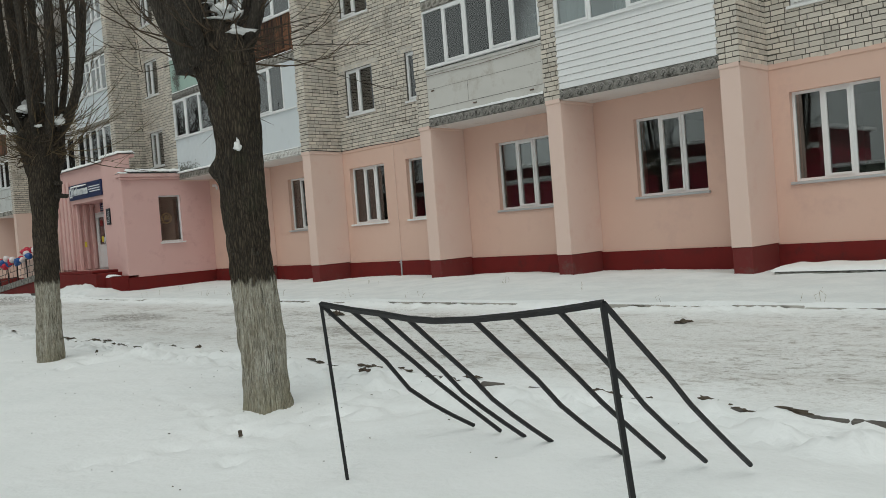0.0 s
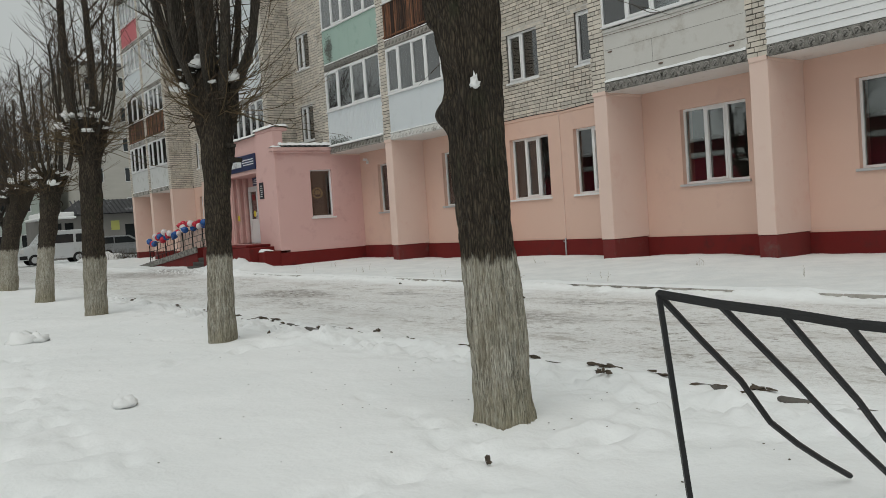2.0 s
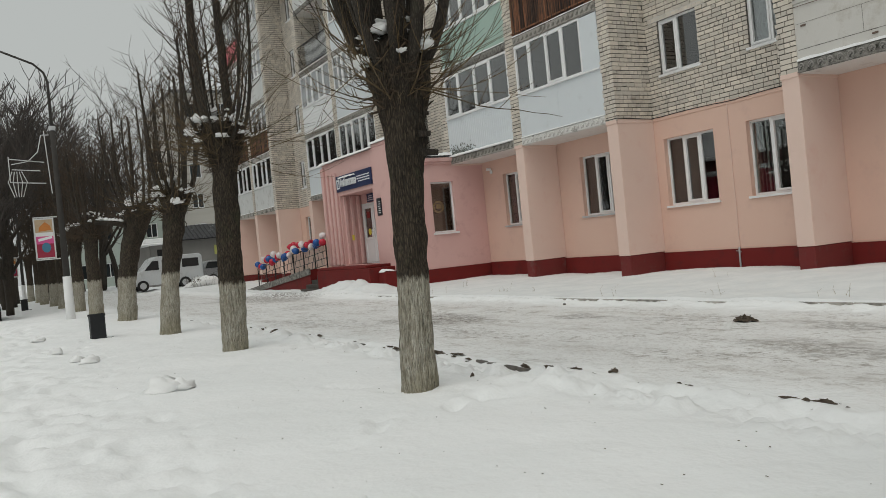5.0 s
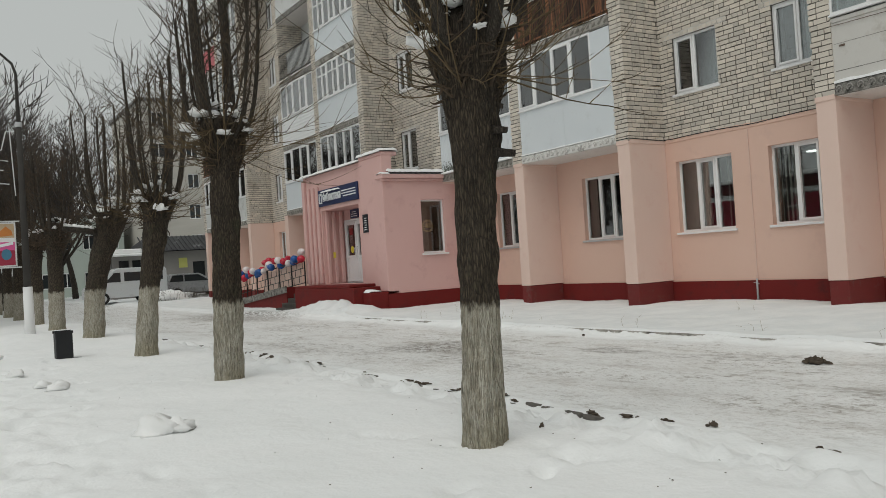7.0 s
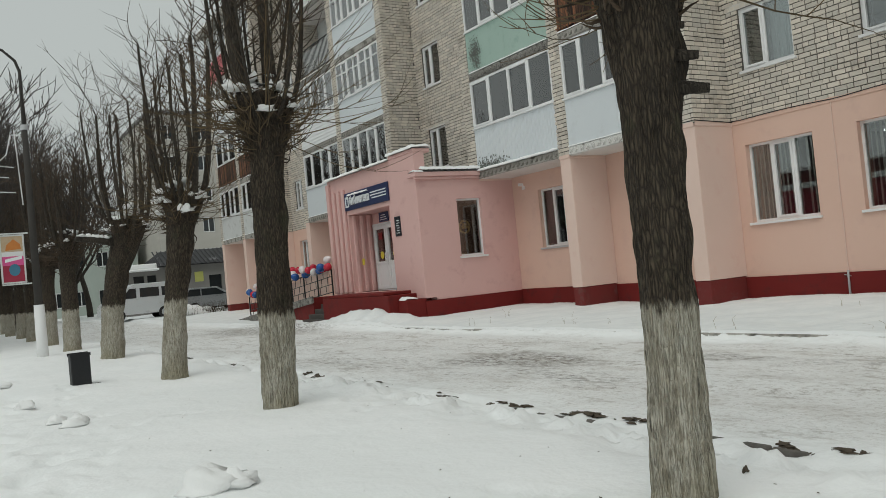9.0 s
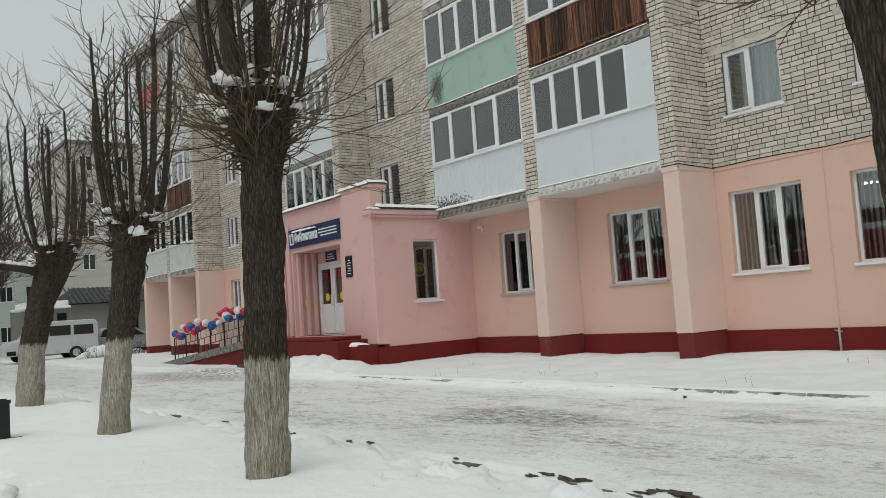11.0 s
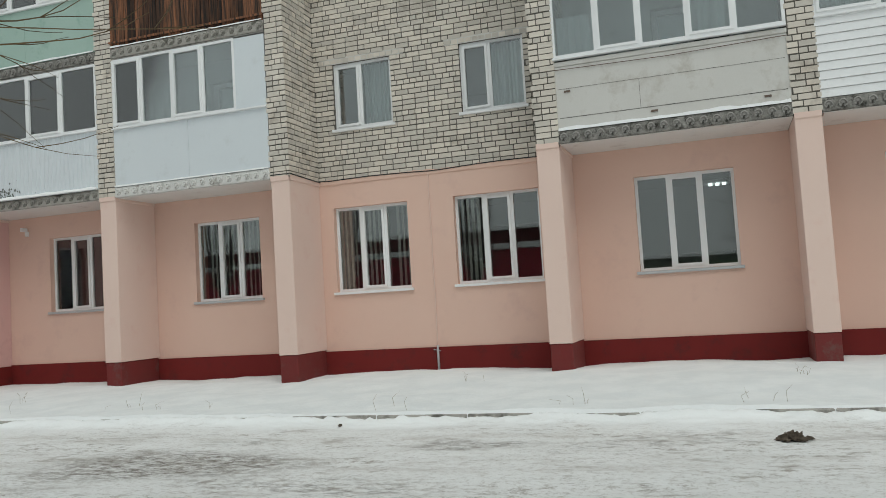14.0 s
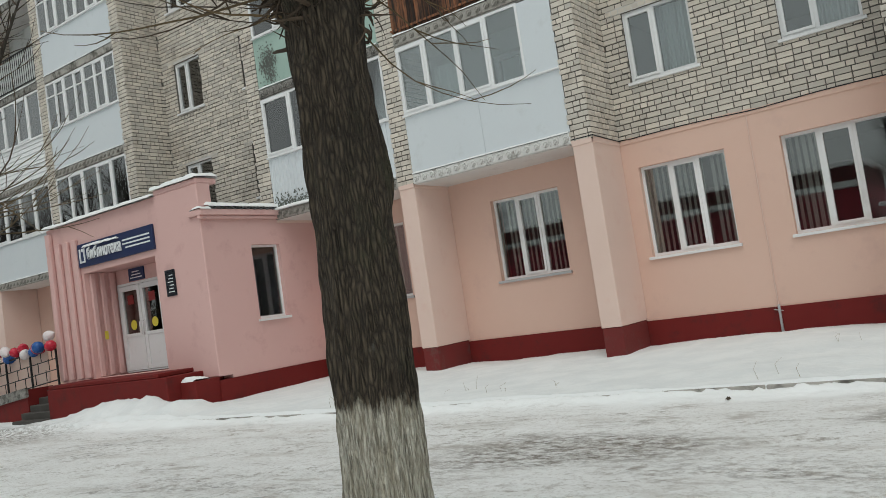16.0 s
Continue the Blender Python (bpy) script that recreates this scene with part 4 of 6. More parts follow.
L = {(2, 0): dict(parapet="siding", lights=4, top=1.42, snow=False, slab_mat=CONCRETE_DARK),
     (3, 0): dict(parapet="concrete", lights=5, top=1.38, grid=None, slab_mat=CONCRETE_DARK),
     (4, 0): dict(parapet="white", lights=4, top=1.36, blank=0.66, slab_mat=CONCRETE_WHITE),
     (5, 0): dict(parapet="ribbed", lights=4, top=1.40, slab_mat=CONCRETE),
     (4, 1): dict(parapet="wood", lights=4, top=1.32, slab_mat=CONCRETE),
     (5, 1): dict(parapet="green", lights=5, top=1.38, slab_mat=CONCRETE_DARK),
     (6, 0): dict(parapet="white", lights=5), (6, 1): dict(parapet="white", lights=7, grid=0.72), (6, 2): dict(parapet="white", lights=7, grid=0.72), (6, 3): dict(parapet="white", lights=5),
     (7, 0): dict(parapet="white", lights=4), (7, 1): dict(parapet="siding", lights=5), (7, 2): dict(parapet="railing", glazed=False, slab_mat=CONCRETE_DARK), (7, 3): dict(parapet="old", glazed=False, slab_mat=CONCRETE_DARK),
     (8, 0): dict(parapet="old", lights=4), (8, 1): dict(parapet="wood", lights=4), (8, 2): dict(parapet="old", lights=5), (8, 3): dict(parapet="old", lights=5),
     (9, 0): dict(parapet="old", lights=4), (9, 1): dict(parapet="wood", lights=3), (9, 2): dict(parapet="white", lights=4), (9, 3): dict(parapet="pink", lights=5)}
for i, (a, b) in enumerate(BAYS):
    for k in range(4):
        opts = L.get((i, k), dict(parapet=("old", "white", "green", "old")[(i + k) % 4], lights=4))
        loggia(a, b, FIRST + STOREY * k, **opts)


# mould and thaw stains
def stain(cy, cz, ry, rz, n, seed, floor, x=FRONT - 0.012):
    """Blotches of mould, thick in the middle and thinning out."""
    s = Shape()
    rnd = random.Random(seed)
    for _ in range(n):
        y, z = rnd.gauss(cy, ry), cz + abs(rnd.gauss(0, rz)) * rnd.choice((1, 1, -1))
        r = rnd.uniform(0.006, 0.03)
        if z < floor + r or y > 27.0 - r:
            continue
        k, o = rnd.randrange(5, 8), rnd.uniform(0, 6)
        s.quad(*[(x - 0.0004 * (_ % 9), y + r * rnd.uniform(0.5, 1.1) * math.cos(o + 6.283 * t / k), z + r * rnd.uniform(0.6, 1.3) * math.sin(o + 6.283 * t / k)) for t in range(k)])
    return s


part("mould", stain(26.55, 4.07, 0.45, 0.13, 700, 3, 4.05), MOULD, building, "black mould blotches at the parapet's foot", kind="stuff")
part("mould", stain(26.62, 7.28, 0.13, 0.22, 620, 5, 6.86, FRONT - 0.01), MOULD, building, "dark green stain on the green panel", kind="stuff")

# ---- entrance annex ----
AX, AY0, AY1 = 11.9, 27.05, 32.95
annex = thing("entrance_annex", (AX, 30, 0), "rose-painted library entrance annex with a deep doorway", "building")
A, S = front(AX), side(AY0)
hole = (28.75, 31.53, 0.88, 3.36)
part("front_wall", pierced(A, AY0, AY1, 0.62, 4.62, [hole], 0.3), ROSE, annex, "rose-painted front wall")
part("front_block", Shape().box(AX - 0.05, AX + 0.02, AY0 - 0.004, 28.5, 0.62, 4.62).box(AX - 0.05, AX + 0.5, AY0 - 0.004, 28.5, 4.623, 4.74), ROSE, annex, "raised rose wall block beside the door", bevel=0.02)
part("side_wall", pierced(S, AX + 0.3, WALL - 0.003, 0.55, 3.93, [(13.13, 13.96, 1.68, 3.3)], 0.3), ROSE, annex, "rose-painted side wall")
part("side_plinth", Shape().box(AX - 0.07, WALL - 0.033, AY0 - 0.03, AY0 + 0.28, -0.3, 0.547), PLINTH, annex, "dark red plinth")
part("far_wall", Shape().box(AX + 0.31, WALL - 0.003, AY1 - 0.3, AY1, -0.3, 4.3), ROSE, annex)
part("front_plinth", Shape().box(AX - 0.025, AX + 0.28, AY0 + 0.29, AY1, -0.3, 0.617), PLINTH, annex)
part("recess_left", Shape().box(AX + 0.303, 12.85, 31.53, 31.63, 0.6, 3.5), ROSE, annex)
part("recess_right", Shape().box(AX + 0.303, 12.85, 28.6, 28.747, 0.6, 3.5), ROSE, annex)
part("recess_ceiling", Shape().box(AX + 0.303, 12.85, 28.75, 31.527, 3.363, 3.46), ROSE, annex)
part("recess_back", pierced(front(12.72), 28.75, 31.527, 0.6, 3.36, [(29.72, 31.5, 0.62, 3.02)], 0.12), ROSE, annex)
for i in range(3):
    x = AX + 0.1 + i * 0.25
    part("fluting", Shape().box(x, x + 0.13, 31.44, 31.527, 0.89, 3.357), ROSE, annex, bevel=0.02)
for i, y in enumerate((31.62, 31.98, 32.34, 32.7)):
    part("pilaster", Shape().box(AX - 0.09 if i != 3 else AX - 0.11, AX - 0.003, y, y + 0.19, 0.9, 4.5 if i == 3 else 4.2), ROSE, annex, bevel=0.02)
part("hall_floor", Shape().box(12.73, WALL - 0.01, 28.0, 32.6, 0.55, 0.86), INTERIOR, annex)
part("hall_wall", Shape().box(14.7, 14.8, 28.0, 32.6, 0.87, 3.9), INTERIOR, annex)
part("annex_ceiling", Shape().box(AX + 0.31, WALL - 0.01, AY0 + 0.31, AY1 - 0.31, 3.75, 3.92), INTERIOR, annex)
part("cornice", Shape().box(AX - 0.12, 14.0, AY0 - 0.09, AY0 + 0.0 - 0.003, 3.86, 3.93).box(AX - 0.12, 14.0, AY0 - 0.14, AY0 + 0.3, 3.933, 4.06), ROSE, annex, "moulded cornice", bevel=0.012)
part("flat_roof", Shape().box(AX + 0.31, WALL - 0.005, 28.0, AY1, 4.0, 4.1), ROOFING, annex)
cs = Shape()
n = 76
for i in range(n):
    def wave(j):
        return 12.0 + 2.2 * j / n, 0.028 * math.sin(j * 2 * math.pi / 6.3)
    (xa, ha), (xb, hb) = wave(i), wave(i + 1)
    for dz in (0.0, 0.012):
        cs.quad((xa, AY0 - 0.16, 4.08 + ha + dz), (xb, AY0 - 0.16, 4.08 + hb + dz), (xb, 28.3, 4.16 + hb + dz), (xa, 28.3, 4.16 + ha + dz))
    cs.quad((xa, AY0 - 0.16, 4.08 + ha), (xb, AY0 - 0.16, 4.08 + hb), (xb, AY0 - 0.16, 4.092 + hb), (xa, AY0 - 0.16, 4.092 + ha))
part("corrugated_roof", cs, ROOFING, annex, "corrugated roofing sheet", smooth=False)


def snow_cap(x0, x1, y0, y1, z, h, parent, seed, n=40, along="y"):
    """A soft, uneven band of snow on a ledge."""
    s = Shape()
    prof = ((0, -0.02), (0.02, 0.6), (0.2, 0.95), (0.5, 1.0), (0.8, 0.95), (0.98, 0.6), (1, -0.02))
    k = 0
    for i in range(n + 1):
        t = i / n
        e = 0.35 if i in (0, n) else 1
        for a, b in prof:
            q = Vector((t * n * 0.21, a * 2, seed))
            hh = z + h * b * e * (1 + 0.45 * noise.noise(q))
            o = 0.02 * noise.noise(q + Vector((9, 0, 0)))
            if along == "y":
                s.v.append((x0 + (x1 - x0) * a + o, y0 + (y1 - y0) * t, hh))
            else:
                s.v.append((x0 + (x1 - x0) * t, y0 + (y1 - y0) * a + o, hh))
    m = len(prof)
    for i in range(n):
        for j in range(m - 1):
            s.f.append((i * m + j, i * m + j + 1, (i + 1) * m + j + 1, (i + 1) * m + j))
    return part("snow", s, SNOW, parent, "snow lying on the ledge", smooth=True)


snow_cap(AX - 0.14, AX + 0.34, 28.52, AY1 + 0.05, 4.615, 0.1, annex, 1)
snow_cap(AX - 0.12, AX + 0.52, AY0 - 0.05, 28.52, 4.735, 0.11, annex, 2)
snow_cap(12.0, 14.2, AY0 - 0.155, 28.3, 4.12, 0.12, annex, 3, along="x")
snow_cap(AX - 0.13, 12.05, AY0 - 0.16, AY0 + 0.2, 4.055, 0.06, annex, 4, n=8, along="x")
snow_cap(FRONT - 0.12, FRONT + 0.02, 23.46, 27.0, 4.04, 0.06, annex, 5)
win = window(annex, S, 13.13, 13.96, 1.68, 3.3, cuts=(), inset=0.1, glass=GLASS_DARK)
part("back_board", Shape().box(13.0, 14.1, AY0 + 0.36, AY0 + 0.38, 1.5, 3.4), mat("brown_room_screen", (0.10, 0.055, 0.035), (0.15, 0.08, 0.05), 0.8, 30, 3, 0.1), win)
em = Shape()
for i in range(16):
    a = 2 * math.pi * i / 16
    r = 0.17
    em.blob((13.53 + r * math.cos(a), AY0 + 0.33, 2.5 + r * math.sin(a)), 0.045, 0.012, 0.045, i, 0.3, 6)
em.blob((13.53, AY0 + 0.33, 2.5), 0.11, 0.012, 0.11, 3, 0.4, 8)
part("emblem", em, GOLD, win, "round gold wreath emblem in the window")

# doors
door = part("door", Shape().slab(front(12.72), 29.72, 29.77, -0.1, 0.02, 0.9, 3.02).slab(front(12.72), 31.45, 31.5, -0.1, 0.02, 0.9, 3.02).slab(front(12.72), 29.77, 31.45, -0.1, 0.02, 2.96, 3.02)
            .slab(front(12.72), 29.77, 31.45, -0.1, 0.02, 0.88, 0.91), WHITE_PVC, annex, "white glazed double door")
D = front(12.72)
for a, b in ((29.78, 30.6), (30.62, 31.44)):
    f = Shape()
    f.slab(D, a, a + 0.11, -0.07, 0.03, 0.92, 2.95).slab(D, b - 0.11, b, -0.07, 0.03, 0.92, 2.95).slab(D, a + 0.11, b - 0.11, -0.07, 0.03, 0.92, 1.02)
    f.slab(D, a + 0.11, b - 0.11, -0.07, 0.03, 1.72, 1.8).slab(D, a + 0.11, b - 0.11, -0.07, 0.03, 2.83, 2.95)
    f.slab(D, a + 0.11, b - 0.11, -0.05, 0.01, 1.02, 1.72)
    part("leaf", f, WHITE_PVC, door, bevel=0.004)
    part("pane", Shape().slab(D, a + 0.11, b - 0.11, -0.02, -0.012, 1.8, 2.83), GLASS_DARK, door)
    dot = Shape()
    c = (a + b) / 2
    dot.quad(*[D(c + 0.12 * math.cos(t * math.pi / 10), -0.008, 2.0 + 0.12 * math.sin(t * math.pi / 10)) for t in range(20)])
    part("sticker", dot, YELLOW, door, "round yellow warning sticker")
    part("notice", Shape().slab(D, c - 0.1, c + 0.14, -0.01, -0.006, 2.5, 2.72), RED_GOODS, door, "small red notice behind the glass")
part("handle", Shape().tube([D(30.55, 0.03, 1.75), D(30.55, 0.08, 1.78), D(30.55, 0.08, 2.05), D(30.55, 0.03, 2.08)], 0.014, 8), WHITE_PVC, door, smooth=True)
part("handle", Shape().tube([D(30.67, 0.03, 1.75), D(30.67, 0.08, 1.78), D(30.67, 0.08, 2.05), D(30.67, 0.03, 2.08)], 0.014, 8), WHITE_PVC, door, smooth=True)


def lettering(text, size, m, name, parent, material, label="", extrude=0.012, width=0):
    cu = bpy.data.curves.new(name, "FONT")
    cu.body, cu.size, cu.extrude, cu.align_x, cu.offset = text, size, extrude, "LEFT", 0.009
    tmp = new("tmp", cu)
    me = bpy.data.meshes.new_from_object(tmp.evaluated_get(bpy.context.evaluated_depsgraph_get()))
    bpy.data.objects.remove(tmp)
    if width:
        xs = [v.co.x for v in me.vertices]
        me.transform(Matrix.Diagonal((width / (max(xs) - min(xs)), 1, 1, 1)))
    me.transform(m)
    me.transform(Matrix.Translation(-ORIGIN[parent]))
    me.materials.append(material)
    ob = new(name, me)
    ob.parent = parent
    ORIGIN[ob] = ORIGIN[parent]
    return tagged(ob, label)


def facing(x, y, z):
    """Pose of writing on a wall that faces the street: it reads towards smaller y."""
    return Matrix(((0, 0, -1, x), (-1, 0, 0, y), (0, 1, 0, z), (0, 0, 0, 1)))


sign = thing("library_sign", (AX - 0.06, 30.1, 3.5), "navy library sign board with raised white letters above the doorway", "sign")
part("board", Shape().box(AX - 0.06, AX - 0.003, 28.66, 31.6, 3.5, 4.05), NAVY, sign, bevel=0.006)
lettering("библиотека", 0.37, facing(AX - 0.085, 31.18, 3.66), "letters", sign, LETTER, "raised white letters", width=1.36)
part("book_logo", Shape().box(AX - 0.085, AX - 0.062, 31.28, 31.5, 3.6, 3.64).box(AX - 0.085, AX - 0.062, 31.28, 31.32, 3.645, 3.93).box(AX - 0.085, AX - 0.062, 31.46, 31.5, 3.645, 3.93).box(AX - 0.085, AX - 0.062, 31.325, 31.4, 3.86, 3.93), LETTER, sign, "white open-book shape")
for i in range(3):
    part("text_bar", Shape().box(AX - 0.066, AX - 0.062, 28.76, 29.78 - 0.1 * (i == 2), 3.85 - i * 0.085, 3.885 - i * 0.085), LETTER, sign, "line of small white writing")
snow_cap(AX - 0.12, AX - 0.06, 29.9, 31.3, 3.95, 0.05, sign, 8, n=20)
pl = thing("blue_plaque", (12.7, 30.6, 3.05), "small blue plaque over the door", "sign")
part("plate", Shape().box(12.68, 12.717, 30.35, 30.95, 3.04, 3.34), NAVY, pl, bevel=0.004)
for i in range(3):
    part("text_bar", Shape().box(12.674, 12.679, 30.42 + 0.05 * i, 30.88 - 0.04 * i, 3.1 + i * 0.07, 3.125 + i * 0.07), LETTER, pl)
BLACK_SIGN = mat("black_sign_board", (0.008, 0.009, 0.014), (0.012, 0.013, 0.02), 0.3, 20, 0.6, 0.02)
pl = thing("black_plaque", (AX - 0.06, 28.2, 2.4), "dark plaque with opening hours beside the door", "sign")
part("plate", Shape().box(AX - 0.08, AX - 0.052, 28.06, 28.38, 2.42, 2.98), BLACK_SIGN, pl, bevel=0.004)
for i in range(6):
    part("text_bar", Shape().box(AX - 0.085, AX - 0.081, 28.1 + 0.02 * (i % 2), 28.3 - 0.03 * (i % 3), 2.5 + i * 0.07, 2.52 + i * 0.07), LETTER, pl)
part("bell_button", Shape().box(12.2, 12.28, 31.42, 31.44, 1.75, 1.95), YELLOW, annex, "small yellow call-button sign")

# porch, steps, ramp with railing
PX = 10.95
WET_STEP = mat("wet_dark_concrete", (0.05, 0.045, 0.04), (0.085, 0.078, 0.07), 0.7, 40, 3, 0.4)
porch = thing("porch", (PX, 30, 0), "dark red concrete porch with steps", "porch")
part("platform", Shape().box(PX, AX - 0.03, 27.55, 32.0, -0.2, 0.78).box(PX + 0.02, AX + 0.9 - 0.08, 27.85, 31.98, 0.783, 0.87), PLINTH, porch, "dark red platform", bevel=0.015)
part("side_step", Shape().box(PX + 0.3, AX - 0.032, 27.06, 27.545, -0.2, 0.62), PLINTH, porch, bevel=0.015)
part("landing", Shape().box(PX + 0.95, AX - 0.03, 32.003, 33.35, -0.2, 0.78), CONCRETE_DARK, porch)
for i in range(5):
    part("step", Shape().box(PX - 0.2 + 0.23 * i, PX + 0.03 + 0.23 * i, 32.02, 33.33, -0.2, 0.15 * (i + 1)), WET_STEP, porch, "dark concrete step", bevel=0.012)
snow_cap(PX + 0.3, PX + 0.7, 27.12, 27.5, 0.62, 0.08, porch, 11, n=10)
ramp = thing("ramp", (PX, 36, 0), "sloping concrete ramp with a dark red side", "ramp")
rs = Shape()
k = [(11.2, 33.36, 0.84), (11.86, 33.36, 0.84), (11.86, 41.4, 0.06), (11.2, 41.4, 0.06)]
rs.quad(*k)
lo = [(x, y, -0.2) for x, y, _ in k]
for i in range(4):
    rs.quad(k[i], k[(i + 1) % 4], lo[(i + 1) % 4], lo[i])
part("deck", rs, PLINTH, ramp)
part("deck_top", Shape().quad(*[(x, y, z + 0.006) for x, y, z in k]), CONCRETE_DARK, ramp)
beam = Shape()
for x in (11.14, 11.197):
    beam.quad((x, 33.3, 0.66), (x, 41.5, -0.14), (x, 41.5, 0.09), (x, 33.3, 0.89))
beam.quad((11.14, 33.3, 0.89), (11.14, 41.5, 0.09), (11.197, 41.5, 0.09), (11.197, 33.3, 0.89)).quad((11.14, 33.3, 0.66), (11.197, 33.3, 0.66), (11.197, 33.3, 0.89), (11.14, 33.3, 0.89))
part("edge_beam", beam, CONCRETE_DARK, ramp, "grey concrete edge beam")
rail = thing("ramp_railing", (11.68, 36, 0.4), "black metal railing with a staggered bar pattern", "railing")


def rail_z(y):
    return 0.87 if y < 33.36 else 0.84 - (y - 33.36) * 0.78 / 8.04


def run(y0, y1, x, pattern=True):
    n = max(2, round((y1 - y0) / 1.2))
    for i in range(n + 1):
        y = y0 + (y1 - y0) * i / n
        part("post", Shape().box(x - 0.02, x + 0.02, y - 0.02, y + 0.02, rail_z(y) - 0.1, rail_z(y) + 0.95), IRON, rail)
    for h, r in ((0.93, 0.022), (0.62, 0.012), (0.36, 0.012), (0.1, 0.015)) if pattern else ((0.93, 0.024), (0.3, 0.016)):
        part("bar", Shape().tube([(x, y, rail_z(y) + h) for y in (y0, (y0 + y1) / 2, y1)], r, 6), IRON, rail)
    y, i = y0 + 0.2, 0
    while pattern and y < y1:
        h = ((0.62, 0.93), (0.36, 0.62), (0.1, 0.36))[i % 3]
        part("upright", Shape().tube([(x, y, rail_z(y) + h[0]), (x, y, rail_z(y) + h[1])], 0.01, 5), IRON, rail)
        y, i = y + 0.17, i + 1


run(32.75, 41.3, 11.68, True)
part("backing", Shape().quad((11.8, 33.36, 0.95), (11.8, 33.36, 1.75), (11.8, 37.2, 1.34), (11.8, 37.2, 0.54)).quad((11.82, 33.36, 0.95), (11.82, 37.2, 0.54), (11.82, 37.2, 1.34), (11.82, 33.36, 1.75)), PINK_PALE, rail, "pale sheet behind the railing")

garland = thing("balloon_garland", (11.65, 36, 1.5), "garland of red, white and blue balloons tied along the railing", "balloons")
bal = {}
for c, m in BALLOON.items():
    s = Shape()
    prof = [(0.0, 0.15), (0.06, 0.14), (0.105, 0.1), (0.128, 0.04), (0.125, -0.02), (0.095, -0.085), (0.045, -0.135), (0.012, -0.155), (0.02, -0.175), (0, -0.17)]
    for r, z in prof:
        for j in range(14):
            s.v.append((r * math.cos(2 * math.pi * j / 14), r * math.sin(2 * math.pi * j / 14), z))
    for i in range(len(prof) - 1):
        for j in range(14):
            s.f.append((i * 14 + j, i * 14 + (j + 1) % 14, (i + 1) * 14 + (j + 1) % 14, (i + 1) * 14 + j))
    bal[c] = mesh_of("balloon", s, m, (0, 0, 0), smooth=True)
rnd = random.Random(4)
for i in range(34):
    t = i / 33
    y = 32.75 + 8.5 * t
    c = ("red", "white", "blue", "red", "blue", "white", "red")[i % 7]
    ob = new("balloon", bal[c])
    ob.parent = garland
    ob.location = Vector((11.62 + rnd.uniform(-0.12, 0.1), y, rail_z(y) + 1.04 + rnd.uniform(-0.15, 0.22))) - ORIGIN[garland]
    ob.rotation_euler = (rnd.uniform(0.5, 2.4), rnd.uniform(-1, 1), rnd.uniform(0, 6))
    k = rnd.uniform(0.95, 1.2)
    ob.scale = (k, k, k)


# ---- trees ----
def bend(rnd, p, d, length, n, wander, lift, curl=0.0):
    """Points of a wandering shoot."""
    pts = [Vector(p)]
    d = Vector(d).normalized()
    turn = Vector((rnd.uniform(-1, 1), rnd.uniform(-1, 1), rnd.uniform(-0.6, 1))) * curl
    for i in range(n):
        d = (d + turn + Vector((rnd.uniform(-wander, wander), rnd.uniform(-wander, wander), rnd.uniform(-wander, wander) + lift))).normalized()
        pts.append(pts[-1] + d * (length / n))
    return pts


